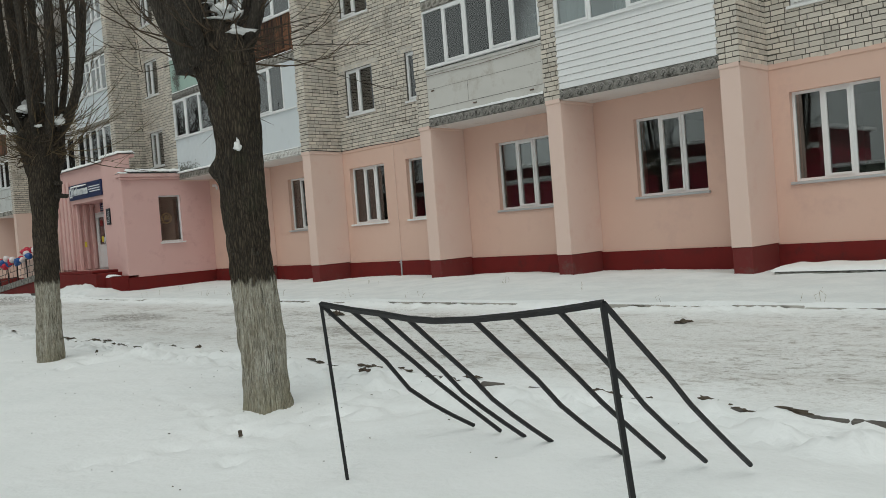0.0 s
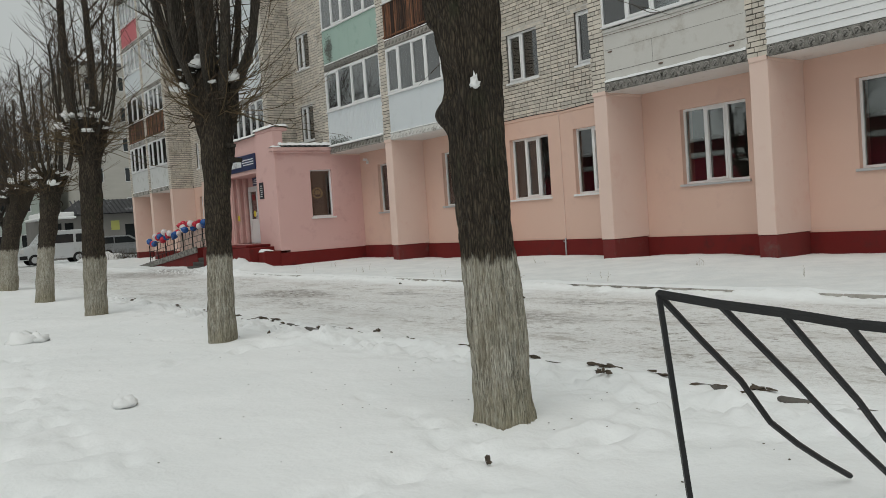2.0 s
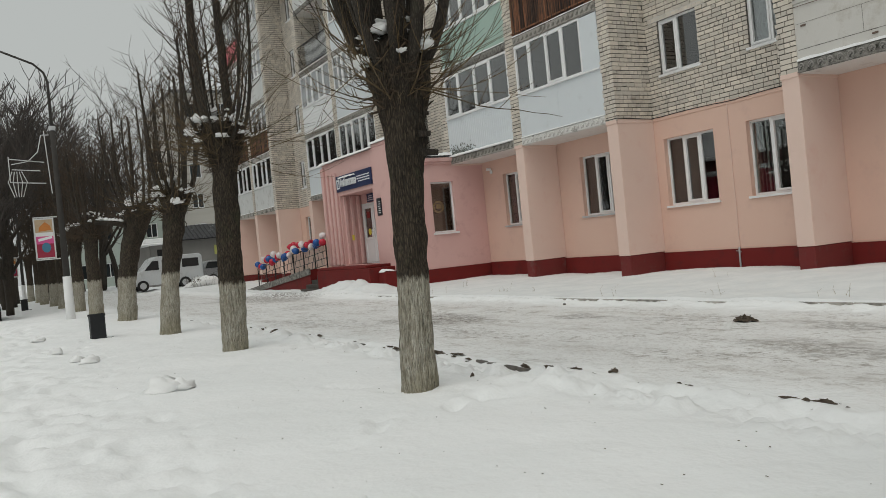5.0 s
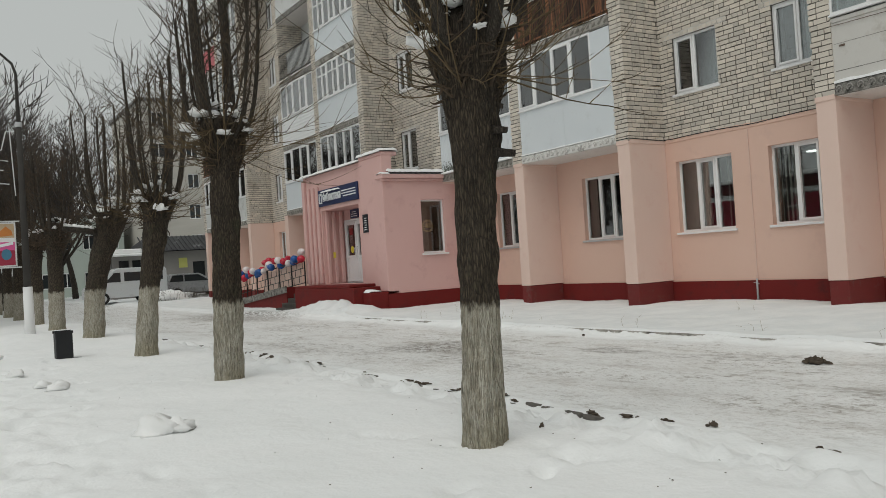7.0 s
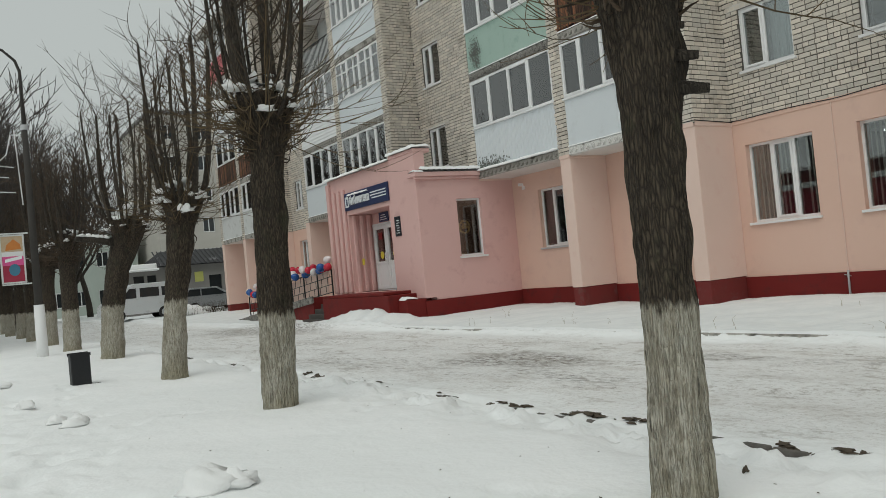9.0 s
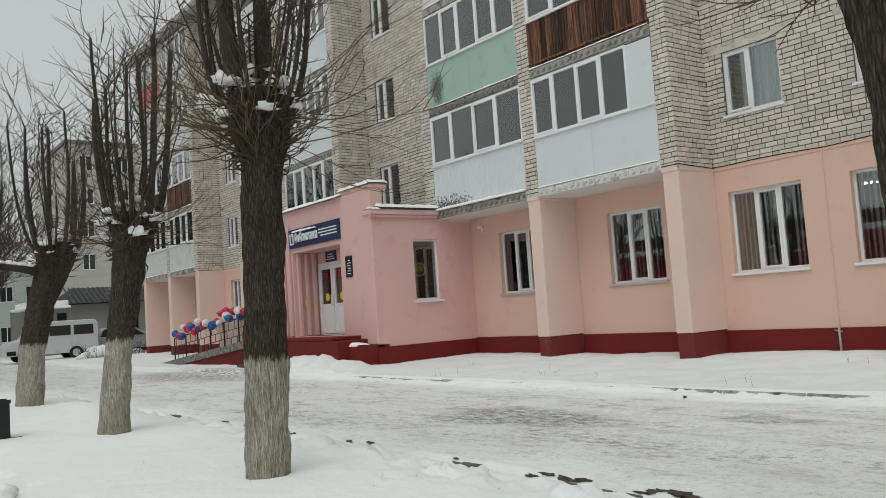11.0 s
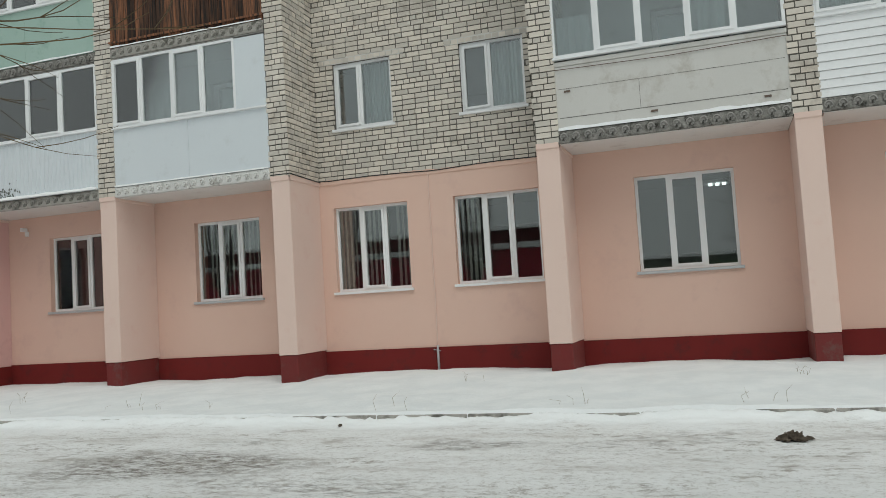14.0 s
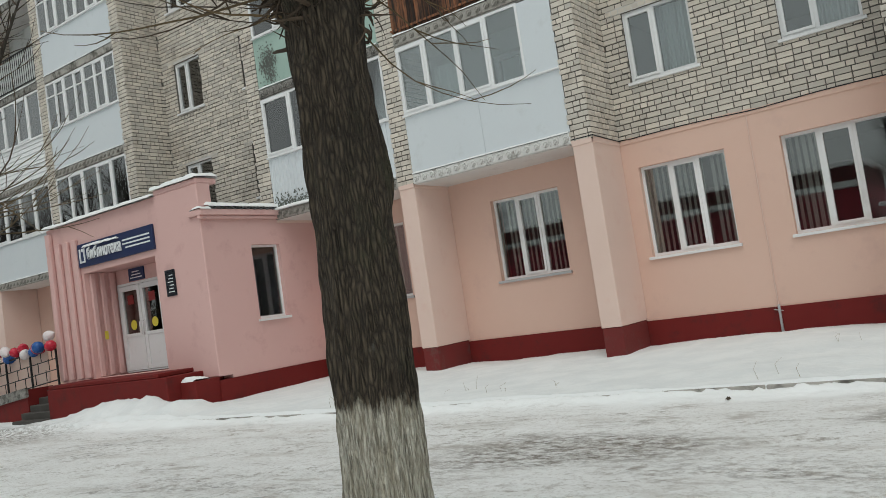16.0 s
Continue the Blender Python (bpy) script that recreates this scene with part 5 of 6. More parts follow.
def linden(x, y, z, seed, axis, radii, head, limbs, twigs, twig_len=1.3, rows=70, sides=48, stubs=(), label="", ochre=False, snow=8, droop=0.35, reach=1.0, burls=(), uprights=0):
    """A pollarded street linden: furrowed trunk, knobbly head, upright limbs and a brush of shoots."""
    rnd = random.Random(seed)
    tree = thing("linden_tree", (x, y, z), label, "tree", group="street lindens")
    b = Vector((x, y, z))
    hs = [a[2] for a in axis]

    def at(h):
        for i in range(len(axis) - 1):
            if h <= axis[i + 1][2] or i == len(axis) - 2:
                t = (h - axis[i][2]) / (axis[i + 1][2] - axis[i][2])
                t = max(-0.3, min(1.0, t))
                p = Vector(axis[i]).lerp(Vector(axis[i + 1]), t)
                return b + p, radii[i] + (radii[i + 1] - radii[i]) * t
    pts, rr = [], []
    for i in range(rows + 1):
        h = -0.25 + (hs[-1] + 0.25) * i / rows
        p, r = at(h)
        pts.append(p)
        rr.append(r)

    def wob(i, an):
        h = -0.25 + (hs[-1] + 0.25) * i / rows
        c, d = math.cos(an), math.sin(an)
        q = Vector((c * 6.5, d * 6.5, h * 2.6 + seed * 7))
        furrow = abs(noise.noise(q)) + 0.55 * abs(noise.noise(q * 2.1))
        lump = noise.noise(Vector((c * 0.9, d * 0.9, h * 0.9 + seed * 3)))
        knob = min(1, max(0, (h - head + 0.6) / 0.7))
        k = 1 + 0.075 * lump + 0.07 * noise.noise(Vector((c * 1.8, d * 1.8, h * 3.1 + seed))) + 0.035 * noise.noise(Vector((c * 3.2, d * 3.2, h * 8 + seed))) + 0.2 * (furrow - 0.25) + knob * (0.24 * noise.noise(Vector((c * 2, d * 2, h * 2.5 + seed))) + 0.12 * noise.noise(Vector((c * 4, d * 4, h * 6 + seed))))
        for ba, bh, size, wa, wh in burls:
            da = (an - ba + math.pi) % (2 * math.pi) - math.pi
            k += size * math.exp(-(da / wa) ** 2 - ((h - bh) / wh) ** 2)
        foot = max(0, 0.1 - h) / 0.6
        return k + foot * (0.25 + 0.5 * noise.noise(Vector((c * 1.6, d * 1.6, seed))))
    top, rt = pts[-1], rr[-1]
    for dz, k in ((0.06, 0.88), (0.11, 0.66), (0.14, 0.3)):
        pts.append(top + Vector((0, 0, dz)))
        rr.append(rt * k)
    part("trunk", Shape().tube(pts, rr, sides, wob), BARK, tree, "furrowed dark trunk limewashed at its foot", smooth=True)
    tw = Shape()
    anchors = []
    for i, lim in enumerate(limbs):
        an, lean, length, r0 = lim
        lean *= 1.25
        base = top + Vector((math.cos(an), math.sin(an), 0)) * rt * 0.62 + Vector((0, 0, -0.25))
        d0 = Vector((math.cos(an) * lean, math.sin(an) * lean, 0.75))
        path = bend(rnd, base, d0, length, 9, 0.06, 0.34 if lean < 0.5 else 0.55)
        rad = [r0 * (1.2 - 0.55 * k / 9) for k in range(10)]

        def lw(k, a, s=seed + i):
            return 1 + 0.12 * noise.noise(Vector((math.cos(a) * 2, math.sin(a) * 2, k * 1.3 + s)))
        part("limb", Shape().tube(path, rad, 10, lw), BARK_PLAIN, tree, smooth=True)
        for k in (3, 5, 6, 7, 8, 9):
            if length < 1.2 or rnd.random() < 0.35:
                continue
            ang = rnd.uniform(0, 2 * math.pi)
            br = bend(rnd, path[k], Vector((math.cos(ang), math.sin(ang), rnd.uniform(0.5, 1.6))), rnd.uniform(0.4, 1.1), 6, 0.12, 0.14, 0.12)
            r1 = rad[k] * rnd.uniform(0.25, 0.45)
            part("branch", Shape().tube(br, [r1 * (1 - 0.12 * e) for e in range(7)], 6), BARK_PLAIN, tree, smooth=True)
            anchors += [(br[e], r1, 1.0) for e in (2, 3, 4, 5, 6)]
        for k in range(2, 10):
            for _ in range(2):
                anchors.append((path[k] + (path[min(k + 1, 9)] - path[k]) * rnd.random() * 0.9, rad[k], 1.0 if k < 9 else 1.5))
    for i in range(uprights):
        an, k = rnd.uniform(0, 2 * math.pi), rnd.uniform(0.15, 0.95)
        p = top + Vector((math.cos(an) * rt * k, math.sin(an) * rt * k, -0.12))
        q = bend(rnd, p, Vector((math.cos(an) * k * 0.8, math.sin(an) * k * 0.8, 0.8)), rnd.uniform(0.8, 2.2), 8, 0.07, 0.22)
        r1 = rnd.uniform(0.011, 0.026)
        part("shoot", Shape().tube(q, [r1 * (1 - 0.09 * e) for e in range(9)], 7), BARK_PLAIN, tree, smooth=True)
        anchors += [(q[e], r1, 0.7) for e in (3, 5, 6, 7, 8)]
    pale = Shape()
    for p, r, f in anchors:
        an = rnd.uniform(0, 2 * math.pi)
        d = Vector((math.cos(an), math.sin(an), rnd.uniform(0.1, 1.5)))
        ln = twig_len * rnd.uniform(0.2, 0.75) * f
        q = bend(rnd, p, d, ln, 6, 0.13, rnd.uniform(-0.02, 0.16), 0.12)
        tw.tube(q, [0.007, 0.006, 0.005, 0.004, 0.003, 0.0025, 0.0015], 4)
        for _ in range(rnd.choice((0, 1, 2))):
            k = rnd.randrange(2, 5)
            tw.tube(bend(rnd, q[k], d + Vector((rnd.uniform(-1, 1), rnd.uniform(-1, 1), 0.2)), ln * 0.5, 4, 0.15, 0.05), [0.004, 0.0035, 0.003, 0.0025, 0.0015], 3)
    for i in range(twigs):
        an = rnd.uniform(0, 2 * math.pi)
        h = rnd.uniform(head - 0.12, hs[-1] + 0.08)
        c, r = at(h)
        p = c + Vector((math.cos(an), math.sin(an), 0)) * r * 0.95
        d = Vector((math.cos(an), math.sin(an), rnd.uniform(-droop * 1.2, 0.55)))
        ln = twig_len * rnd.choice((0.35, 0.6, 0.9, 1.25)) * rnd.uniform(0.8, 1.1) * reach
        q = bend(rnd, p, d, ln, 8, 0.12, rnd.uniform(0.0, 0.2), 0.12)
        r0 = rnd.uniform(0.003, 0.0075)
        into = pale if ochre and rnd.random() < 0.75 else tw
        into.tube(q, [r0 * (1 - k / 9) + 0.001 for k in range(9)], 4)
        for _ in range(2):
            k = rnd.randrange(2, 7)
            into.tube(bend(rnd, q[k], (q[k + 1] - q[k]).normalized() + Vector((rnd.uniform(-0.8, 0.8), rnd.uniform(-0.8, 0.8), rnd.uniform(-0.4, 0.8))), ln * rnd.uniform(0.2, 0.45), 4, 0.12, 0.06),
                      [0.004, 0.0035, 0.003, 0.002, 0.0015], 3)
    for i in range(int(twigs * 1.4)):
        an, h = rnd.uniform(0, 2 * math.pi), rnd.uniform(head - 0.25, hs[-1] + 0.16)
        cc, r = at(h)
        p = cc + Vector((math.cos(an) * r * 0.95, math.sin(an) * r * 0.95, max(0, h - hs[-1])))
        q = bend(rnd, p, Vector((math.cos(an), math.sin(an), rnd.uniform(-0.9, 0.9))), rnd.uniform(0.06, 0.24), 5, 0.35, 0.0, 0.45)
        r0 = rnd.uniform(0.004, 0.015)
        tw.tube(q, [r0, r0 * 0.9, r0 * 0.75, r0 * 0.6, r0 * 0.4, r0 * 0.2], 5)
    part("brushwood", tw, TWIG, tree, "dense brush of bare shoots", kind="stuff")
    if ochre:
        part("young_brushwood", pale, TWIG_YELLOW, tree, "spreading ochre young shoots", kind="stuff")
    for an, h, ln, r in stubs:
        c, rad = at(h)
        d = Vector((math.cos(an), math.sin(an), -0.12 if ln < 0.5 else 0.12))
        p = c + d * rad * 0.6
        part("stub", Shape().tube([p, p + d * (ln * 0.5), p + d * ln], [r * 1.5, r * 1.1, r * 0.7], 12, lambda k, a, s=seed: 1 + 0.5 * noise.noise(Vector((math.cos(a) * 1.5, math.sin(a) * 1.5, k * 2 + s)))), BARK_PLAIN, tree, "sawn-off branch stub", smooth=True)
        if ln > 0.5:
            lie = Shape()
            for k in range(7):
                c = p + d * ln * (0.3 + 0.1 * k) + Vector((rnd.uniform(-0.02, 0.02), rnd.uniform(-0.02, 0.02), r * 1.05))
                lie.blob(c, rnd.uniform(0.05, 0.09), rnd.uniform(0.04, 0.07), rnd.uniform(0.02, 0.05), k + seed, 0.6, 9)
            part("snow", lie, SNOW, tree, "snow lying along the stub", smooth=True)
    for i in range(snow):
        an = rnd.uniform(0, 2 * math.pi)
        k = rnd.uniform(0.4, 1.35)
        p = top + Vector((math.cos(an) * rt * k, math.sin(an) * rt * k, 0.17 - 0.16 * k * k + rnd.uniform(-0.08, 0.16)))
        g = rnd.choice((0.025, 0.03, 0.04, 0.05, 0.085))
        clump = Shape().blob(p, g * rnd.uniform(0.8, 1.9), g * rnd.uniform(0.8, 1.9), g * rnd.uniform(0.6, 1.0), i * 9 + seed, 0.8, 12)
        part("snow", clump, SNOW, tree, "clump of snow caught in the crown", smooth=True)
    return tree


def crown(rnd, n, lean0, lean1, l0, l1, r0, r1):
    return [(2 * math.pi * (i + rnd.uniform(-0.25, 0.25)) / n, rnd.uniform(lean0, lean1), rnd.uniform(l0, l1), rnd.uniform(r0, r1)) for i in range(n)]


rnd = random.Random(21)
t1 = linden(3.47, 5.545, 0.03, 1, [(0, 0, 0), (-0.02, 0.01, 0.6), (-0.035, 0.03, 1.2), (-0.05, 0.045, 1.9), (-0.055, 0.05, 2.15), (-0.065, 0.06, 2.45), (-0.10, 0.09, 2.75), (-0.13, 0.12, 2.95)],
            [0.176, 0.164, 0.156, 0.168, 0.172, 0.20, 0.235, 0.20], 2.85,
            [(2.53, 0.16, 3.4, 0.165), (2.6, 1.1, 2.0, 0.06), (3.6, 0.7, 2.4, 0.055), (-0.6, 1.2, 1.5, 0.035), (5.2, 1.1, 1.8, 0.035), (0.2, 0.8, 1.8, 0.04), (1.3, 0.8, 2.2, 0.05)], 48, 1.15,
            label="bare pollarded linden with a limewashed trunk, leaning slightly", snow=6, rows=190, sides=128, uprights=8, droop=0.5,
            burls=((0.85, 1.9, 0.42, 0.36, 0.085), (1.3, 2.07, -0.3, 0.34, 0.08), (0.5, 2.28, -0.14, 0.6, 0.16), (5.2, 2.75, 0.2, 0.6, 0.1), (2.2, 1.35, 0.06, 0.25, 0.09), (2.5, 0.75, 0.06, 0.5, 0.06), (-0.8, 2.5, 0.12, 0.4, 0.12), (3.9, 2.2, 0.08, 0.3, 0.15)))
part("snow", Shape().blob((3.318, 5.445, 2.07), 0.024, 0.034, 0.06, 4, 0.7, 14), SNOW, t1, "snow in the notch of the trunk", smooth=True)
part("snow", Shape().blob((3.42, 5.47, 2.95), 0.10, 0.12, 0.05, 9, 0.6, 16), SNOW, t1, "snow on the sawn shoulder of the trunk", smooth=True)
linden(3.56, 10.61, 0.05, 2, [(0, 0, 0), (0.05, 0.01, 0.7), (0.085, 0.05, 1.4), (0.14, 0.09, 2.1), (0.16, 0.12, 2.45), (0.16, 0.12, 2.7), (0.16, 0.12, 3.0)], [0.150, 0.138, 0.133, 0.150, 0.185, 0.24, 0.27], 2.65,
       crown(rnd, 9, 0.6, 1.1, 2.0, 3.0, 0.03, 0.05) + crown(rnd, 4, 0.05, 0.3, 2.2, 3.0, 0.05, 0.07), 105, 1.1,
       stubs=((5.5, 2.1, 0.21, 0.034), (5.25, 2.26, 0.17, 0.03), (5.9, 2.46, 0.13, 0.026)), label="bare pollarded linden with a knobbly head and sawn stubs, limewashed foot", snow=26, rows=170, sides=110, uprights=16, ochre=True,
       burls=((2.3, 1.95, 0.12, 0.3, 0.1), (2.2, 1.82, -0.12, 0.25, 0.06), (0.9, 1.62, 0.12, 0.4, 0.08), (3.9, 1.35, 0.14, 0.3, 0.1), (1.2, 2.1, 0.12, 0.4, 0.15), (4.0, 2.15, 0.25, 0.45, 0.16), (2.9, 2.35, 0.12, 0.3, 0.12)))
linden(3.37, 15.61, 0.06, 3, [(0, 0, 0), (0.02, -0.01, 0.7), (0.05, 0.0, 1.4), (0.09, 0.03, 2.2), (0.11, 0.05, 2.6), (0.12, 0.07, 2.85), (0.12, 0.08, 3.12)], [0.172, 0.163, 0.155, 0.154, 0.158, 0.23, 0.27], 2.75,
       crown(rnd, 2, 0.02, 0.1, 3.0, 3.6, 0.055, 0.07) + crown(rnd, 6, 0.7, 1.2, 1.2, 2.4, 0.014, 0.026), 125, 1.25,
       label="bare pollarded linden with a broad bristling head, limewashed foot", snow=26, ochre=True, rows=170, sides=110, uprights=12,
       burls=((4.0, 2.0, 0.2, 0.35, 0.12), (3.7, 1.85, 0.1, 0.3, 0.1), (1.5, 2.3, 0.1, 0.4, 0.14), (2.4, 2.2, 0.08, 0.3, 0.1), (1.0, 0.4, 0.08, 0.2, 0.08)))
linden(3.32, 19.6, 0.26, 4, [(0, 0, 0), (0.07, 0, 0.8), (0.2, 0.02, 1.6), (0.28, 0.03, 2.2), (0.32, 0.06, 2.45)], [0.165, 0.15, 0.155, 0.2, 0.26], 2.2,
       crown(rnd, 7, 0.3, 0.7, 1.7, 2.6, 0.025, 0.042), 85, 1.0, label="bare pollarded linden with ochre shoots, limewashed foot", snow=26, ochre=True, rows=60, sides=48, uprights=12)
linden(3.36, 24.6, 0.25, 5, [(0, 0, 0), (0.07, 0, 0.9), (0.22, -0.04, 1.7), (0.42, -0.1, 2.3), (0.47, -0.1, 2.6)], [0.21, 0.19, 0.2, 0.25, 0.3], 2.3,
       crown(rnd, 9, 0.5, 1.0, 1.7, 2.7, 0.025, 0.045), 85, 1.0, uprights=12, stubs=((3.4, 2.2, 0.8, 0.06), (3.5, 1.3, 0.1, 0.08)), label="bare pollarded linden with a long snowy side stub", snow=26, rows=60, sides=48)
far = [(3.3, 29.6), (3.35, 34.4), (3.3, 39.2), (3.35, 44.2), (3.3, 49.3), (3.4, 54.5), (3.3, 60)]
for i, (x, y) in enumerate(far):
    linden(x, y, gz(x, y, False) - 0.02, 10 + i, [(0, 0, 0), (0.03, 0, 0.9), (0.02, -0.03, 1.8), (0.05, 0.02, 2.4), (0.05, 0.02, 2.7)], [0.2, 0.18, 0.17, 0.21, 0.27], 2.35,
           crown(rnd, 7, 0.25, 0.6, 1.6, 2.6, 0.03, 0.05), 120, 1.2, label="bare pollarded linden farther along the street", snow=12, rows=24, sides=16)

# ---- bent rack ----
rack = thing("bent_rack", (2.9, 2.9, 0), "bent black iron rack with sloping bars standing in the snow", "rack")
BEAM = [(2.64, 3.605, 0.965), (2.64, 3.345, 0.938), (2.64, 3.115, 0.922), (2.64, 2.903, 0.9), (2.64, 2.717, 0.893), (2.64, 2.457, 0.905), (2.64, 2.217, 0.927), (2.64, 1.972, 0.954), (2.64, 1.75, 0.985)]
part("beam", Shape().tube(BEAM, 0.016, 4), IRON, rack, "sagging top beam")
part("post", Shape().tube([(2.638, 3.6, 0.965), (2.63, 3.46, -0.15)], 0.013, 4), IRON, rack)
part("post", Shape().tube([(2.642, 1.755, 0.985), (2.65, 1.655, -0.15)], 0.015, 4), IRON, rack)
FEET = [(3.6, 3.455, 0.10), (3.59, 3.225, 0.098), (3.59, 3.034, 0.085), (3.59, 2.825, 0.075), (3.59, 2.368, 0.08), (3.59, 2.122, 0.092), (3.59, 1.892, 0.107), (3.6, 1.67, 0.12)]
TOPS = [BEAM[0], BEAM[1], BEAM[2], BEAM[3], BEAM[5], BEAM[6], BEAM[7], BEAM[8]]
SAG = [0.07, 0.01, 0.035, 0.035, 0.03, 0.012, 0.025, 0.02]
for top, foot, sg in zip(TOPS, FEET, SAG):
    tp, ft = Vector(top), Vector(foot)
    path = [tp.lerp(ft, t) + Vector((0, 0, -sg * math.sin(math.pi * t) * (1.3 if t > 0.5 else 0.5))) for t in (0, 0.2, 0.4, 0.55, 0.7, 0.85, 1)]
    path.append(path[-1] + (path[-1] - path[-2]) * 0.1)
    part("bar", Shape().tube(path, 0.0125, 6), IRON, rack)


# ---- street furniture ----
# concrete of pole and arm: its look in shade is put into the colour
POLE_SHADED = mat("shaded_pole_concrete", (0.04, 0.037, 0.034), (0.065, 0.06, 0.055), 0.9, 40, 2, 0.3)


def lamp_pole(x, y, z, poster=True):
    p = thing("street_lamp", (x, y, z), "concrete street lamp pole, coloured as in shade, with a whitewashed foot", "street lamp", group="street lamps")
    part("foot", Shape().tube([(x, y, z - 0.3), (x, y, z + 1.0)], [0.115, 0.10], 12), WHITE_PVC, p, "whitewashed foot", smooth=True)
    part("pole", Shape().tube([(x, y, z + 1.0), (x, y, z + 4.6)], [0.08, 0.055], 12), POLE_SHADED, p, "concrete pole with shade in its dark colour", smooth=True)
    arm = [(x, y, z + 4.5), (x, y, z + 5.7), (x - 0.07, y, z + 5.92), (x - 0.28, y, z + 6.12), (x - 1.8, y, z + 6.75)]
    part("arm", Shape().tube(arm, [0.042, 0.032, 0.03, 0.027, 0.025], 8), POLE_SHADED, p, smooth=True)
    part("lamp_head", Shape().box(x - 2.4, x - 1.75, y - 0.12, y + 0.12, z + 6.7, z + 6.83), ZINC, p, bevel=0.03)
    part("clamp", Shape().tube([(x, y, z + 4.52), (x, y, z + 4.62)], 0.075, 12), ZINC, p)
    d = Shape()
    o = x - 0.25
    for a, b in (((x - 0.14, 3.0), (x - 0.2, 4.5)), ((x - 0.1, 4.4), (x - 0.25, 4.4)), ((o, 3.25), (o - 0.75, 3.3)), ((o, 3.75), (o - 0.75, 3.85)), ((o - 0.75, 3.3), (o - 0.75, 3.9)), ((o - 0.1, 3.55), (o - 0.7, 3.6))):
        d.tube([(a[0], y - 0.1, z + a[1]), (b[0], y - 0.1, z + b[1])], 0.012, 5)
    d.tube([(o - 0.02, y - 0.1, z + 4.4), (o - 0.12, y - 0.1, z + 4.0), (o - 0.35, y - 0.1, z + 3.78), (o - 0.7, y - 0.1, z + 3.72)], 0.012, 5)
    for k in range(5):
        s = -0.2 + 0.1 * k
        d.tube([(o - 0.6 + s * 0.5, y - 0.1, z + 3.55), (o - 0.6 + s, y - 0.1, z + 3.3), (o - 0.6 + s * 0.45, y - 0.1, z + 2.95)], 0.01, 5)
    part("light_ornament", d, OLD_WHITE, p, "pale wire-frame festive light ornament")
    if poster:
        b = thing("street_banner", (x - 0.55, y, z + 1.5), "framed two-sided banner in pink, orange and red on the lamp pole", "banner", group="street banners")
        x0, x1, z0, z1 = x - 0.62, x - 0.18, z + 1.46, z + 2.42
        part("frame", pierced(side(y - 0.1), x0, x1, z0, z1, [(x0 + 0.03, x1 - 0.03, z0 + 0.03, z1 - 0.03)], 0.05), OLD_WHITE, b)
        part("bracket", Shape().tube([(x - 0.1, y - 0.1, z1 + 0.02), (x0, y - 0.1, z1 + 0.02)], 0.014, 6).tube([(x - 0.1, y - 0.1, z0 - 0.02), (x0, y - 0.1, z0 - 0.02)], 0.014, 6), OLD_WHITE, b)
        rows = [(0.0, 0.36, POSTER["red"]), (0.36, 0.56, POSTER["pink"]), (0.56, 0.66, POSTER["white"]), (0.66, 1.0, POSTER["sand"])]
        h = z1 - z0 - 0.06
        for lo, hi, m in rows:
            part("print_field", Shape().box(x0 + 0.031, x1 - 0.031, y - 0.115 + 0.03, y - 0.11 + 0.03, z0 + 0.03 + h * lo, z0 + 0.03 + h * hi), m, b)
        f = Shape()
        f.quad(*[(x0 + 0.24 + 0.1 * math.cos(t * 0.5236), y - 0.089, z0 + 0.03 + h * 0.26 + 0.12 * math.sin(t * 0.5236)) for t in range(12)])
        part("printed_disc", f, POSTER["blue"], b)
        f = Shape()
        f.quad((x0 + 0.1, y - 0.089, z0 + h * 0.72), (x0 + 0.38, y - 0.089, z0 + h * 0.75), (x0 + 0.36, y - 0.089, z0 + h * 0.86), (x0 + 0.25, y - 0.089, z0 + h * 0.97), (x0 + 0.12, y - 0.089, z0 + h * 0.84))
        part("printed_shape", f, POSTER["orange"], b)
        part("text_bar", Shape().quad((x0 + 0.08, y - 0.0895, z0 + h * 0.46), (x0 + 0.38, y - 0.0895, z0 + h * 0.53), (x0 + 0.38, y - 0.0895, z0 + h * 0.6), (x0 + 0.08, y - 0.0895, z0 + h * 0.53)), LETTER, b, "slanted white writing")
    return p


POSTER = {"red": mat("print_red", (0.28, 0.02, 0.05), (0.34, 0.03, 0.06), 0.5, 20, 4, 0), "pink": mat("print_pink", (0.62, 0.08, 0.26), (0.68, 0.12, 0.3), 0.5, 20, 4, 0),
          "white": mat("print_white", (0.7, 0.7, 0.7), (0.75, 0.74, 0.74), 0.5, 20, 4, 0), "sand": mat("print_sand", (0.44, 0.30, 0.17), (0.52, 0.42, 0.3), 0.5, 20, 4, 0),
          "blue": mat("print_blue", (0.05, 0.16, 0.24), (0.06, 0.2, 0.3), 0.5, 20, 4, 0), "orange": mat("print_orange", (0.5, 0.16, 0.04), (0.56, 0.22, 0.05), 0.5, 20, 4, 0)}
lamp_pole(2.3, 26.0, 0.42)
lamp_pole(2.55, 51.5, 0.3)
BIN = mat("black_bin_paint", (0.01, 0.011, 0.013), (0.016, 0.017, 0.019), 0.6, 40, 4, 0.15)
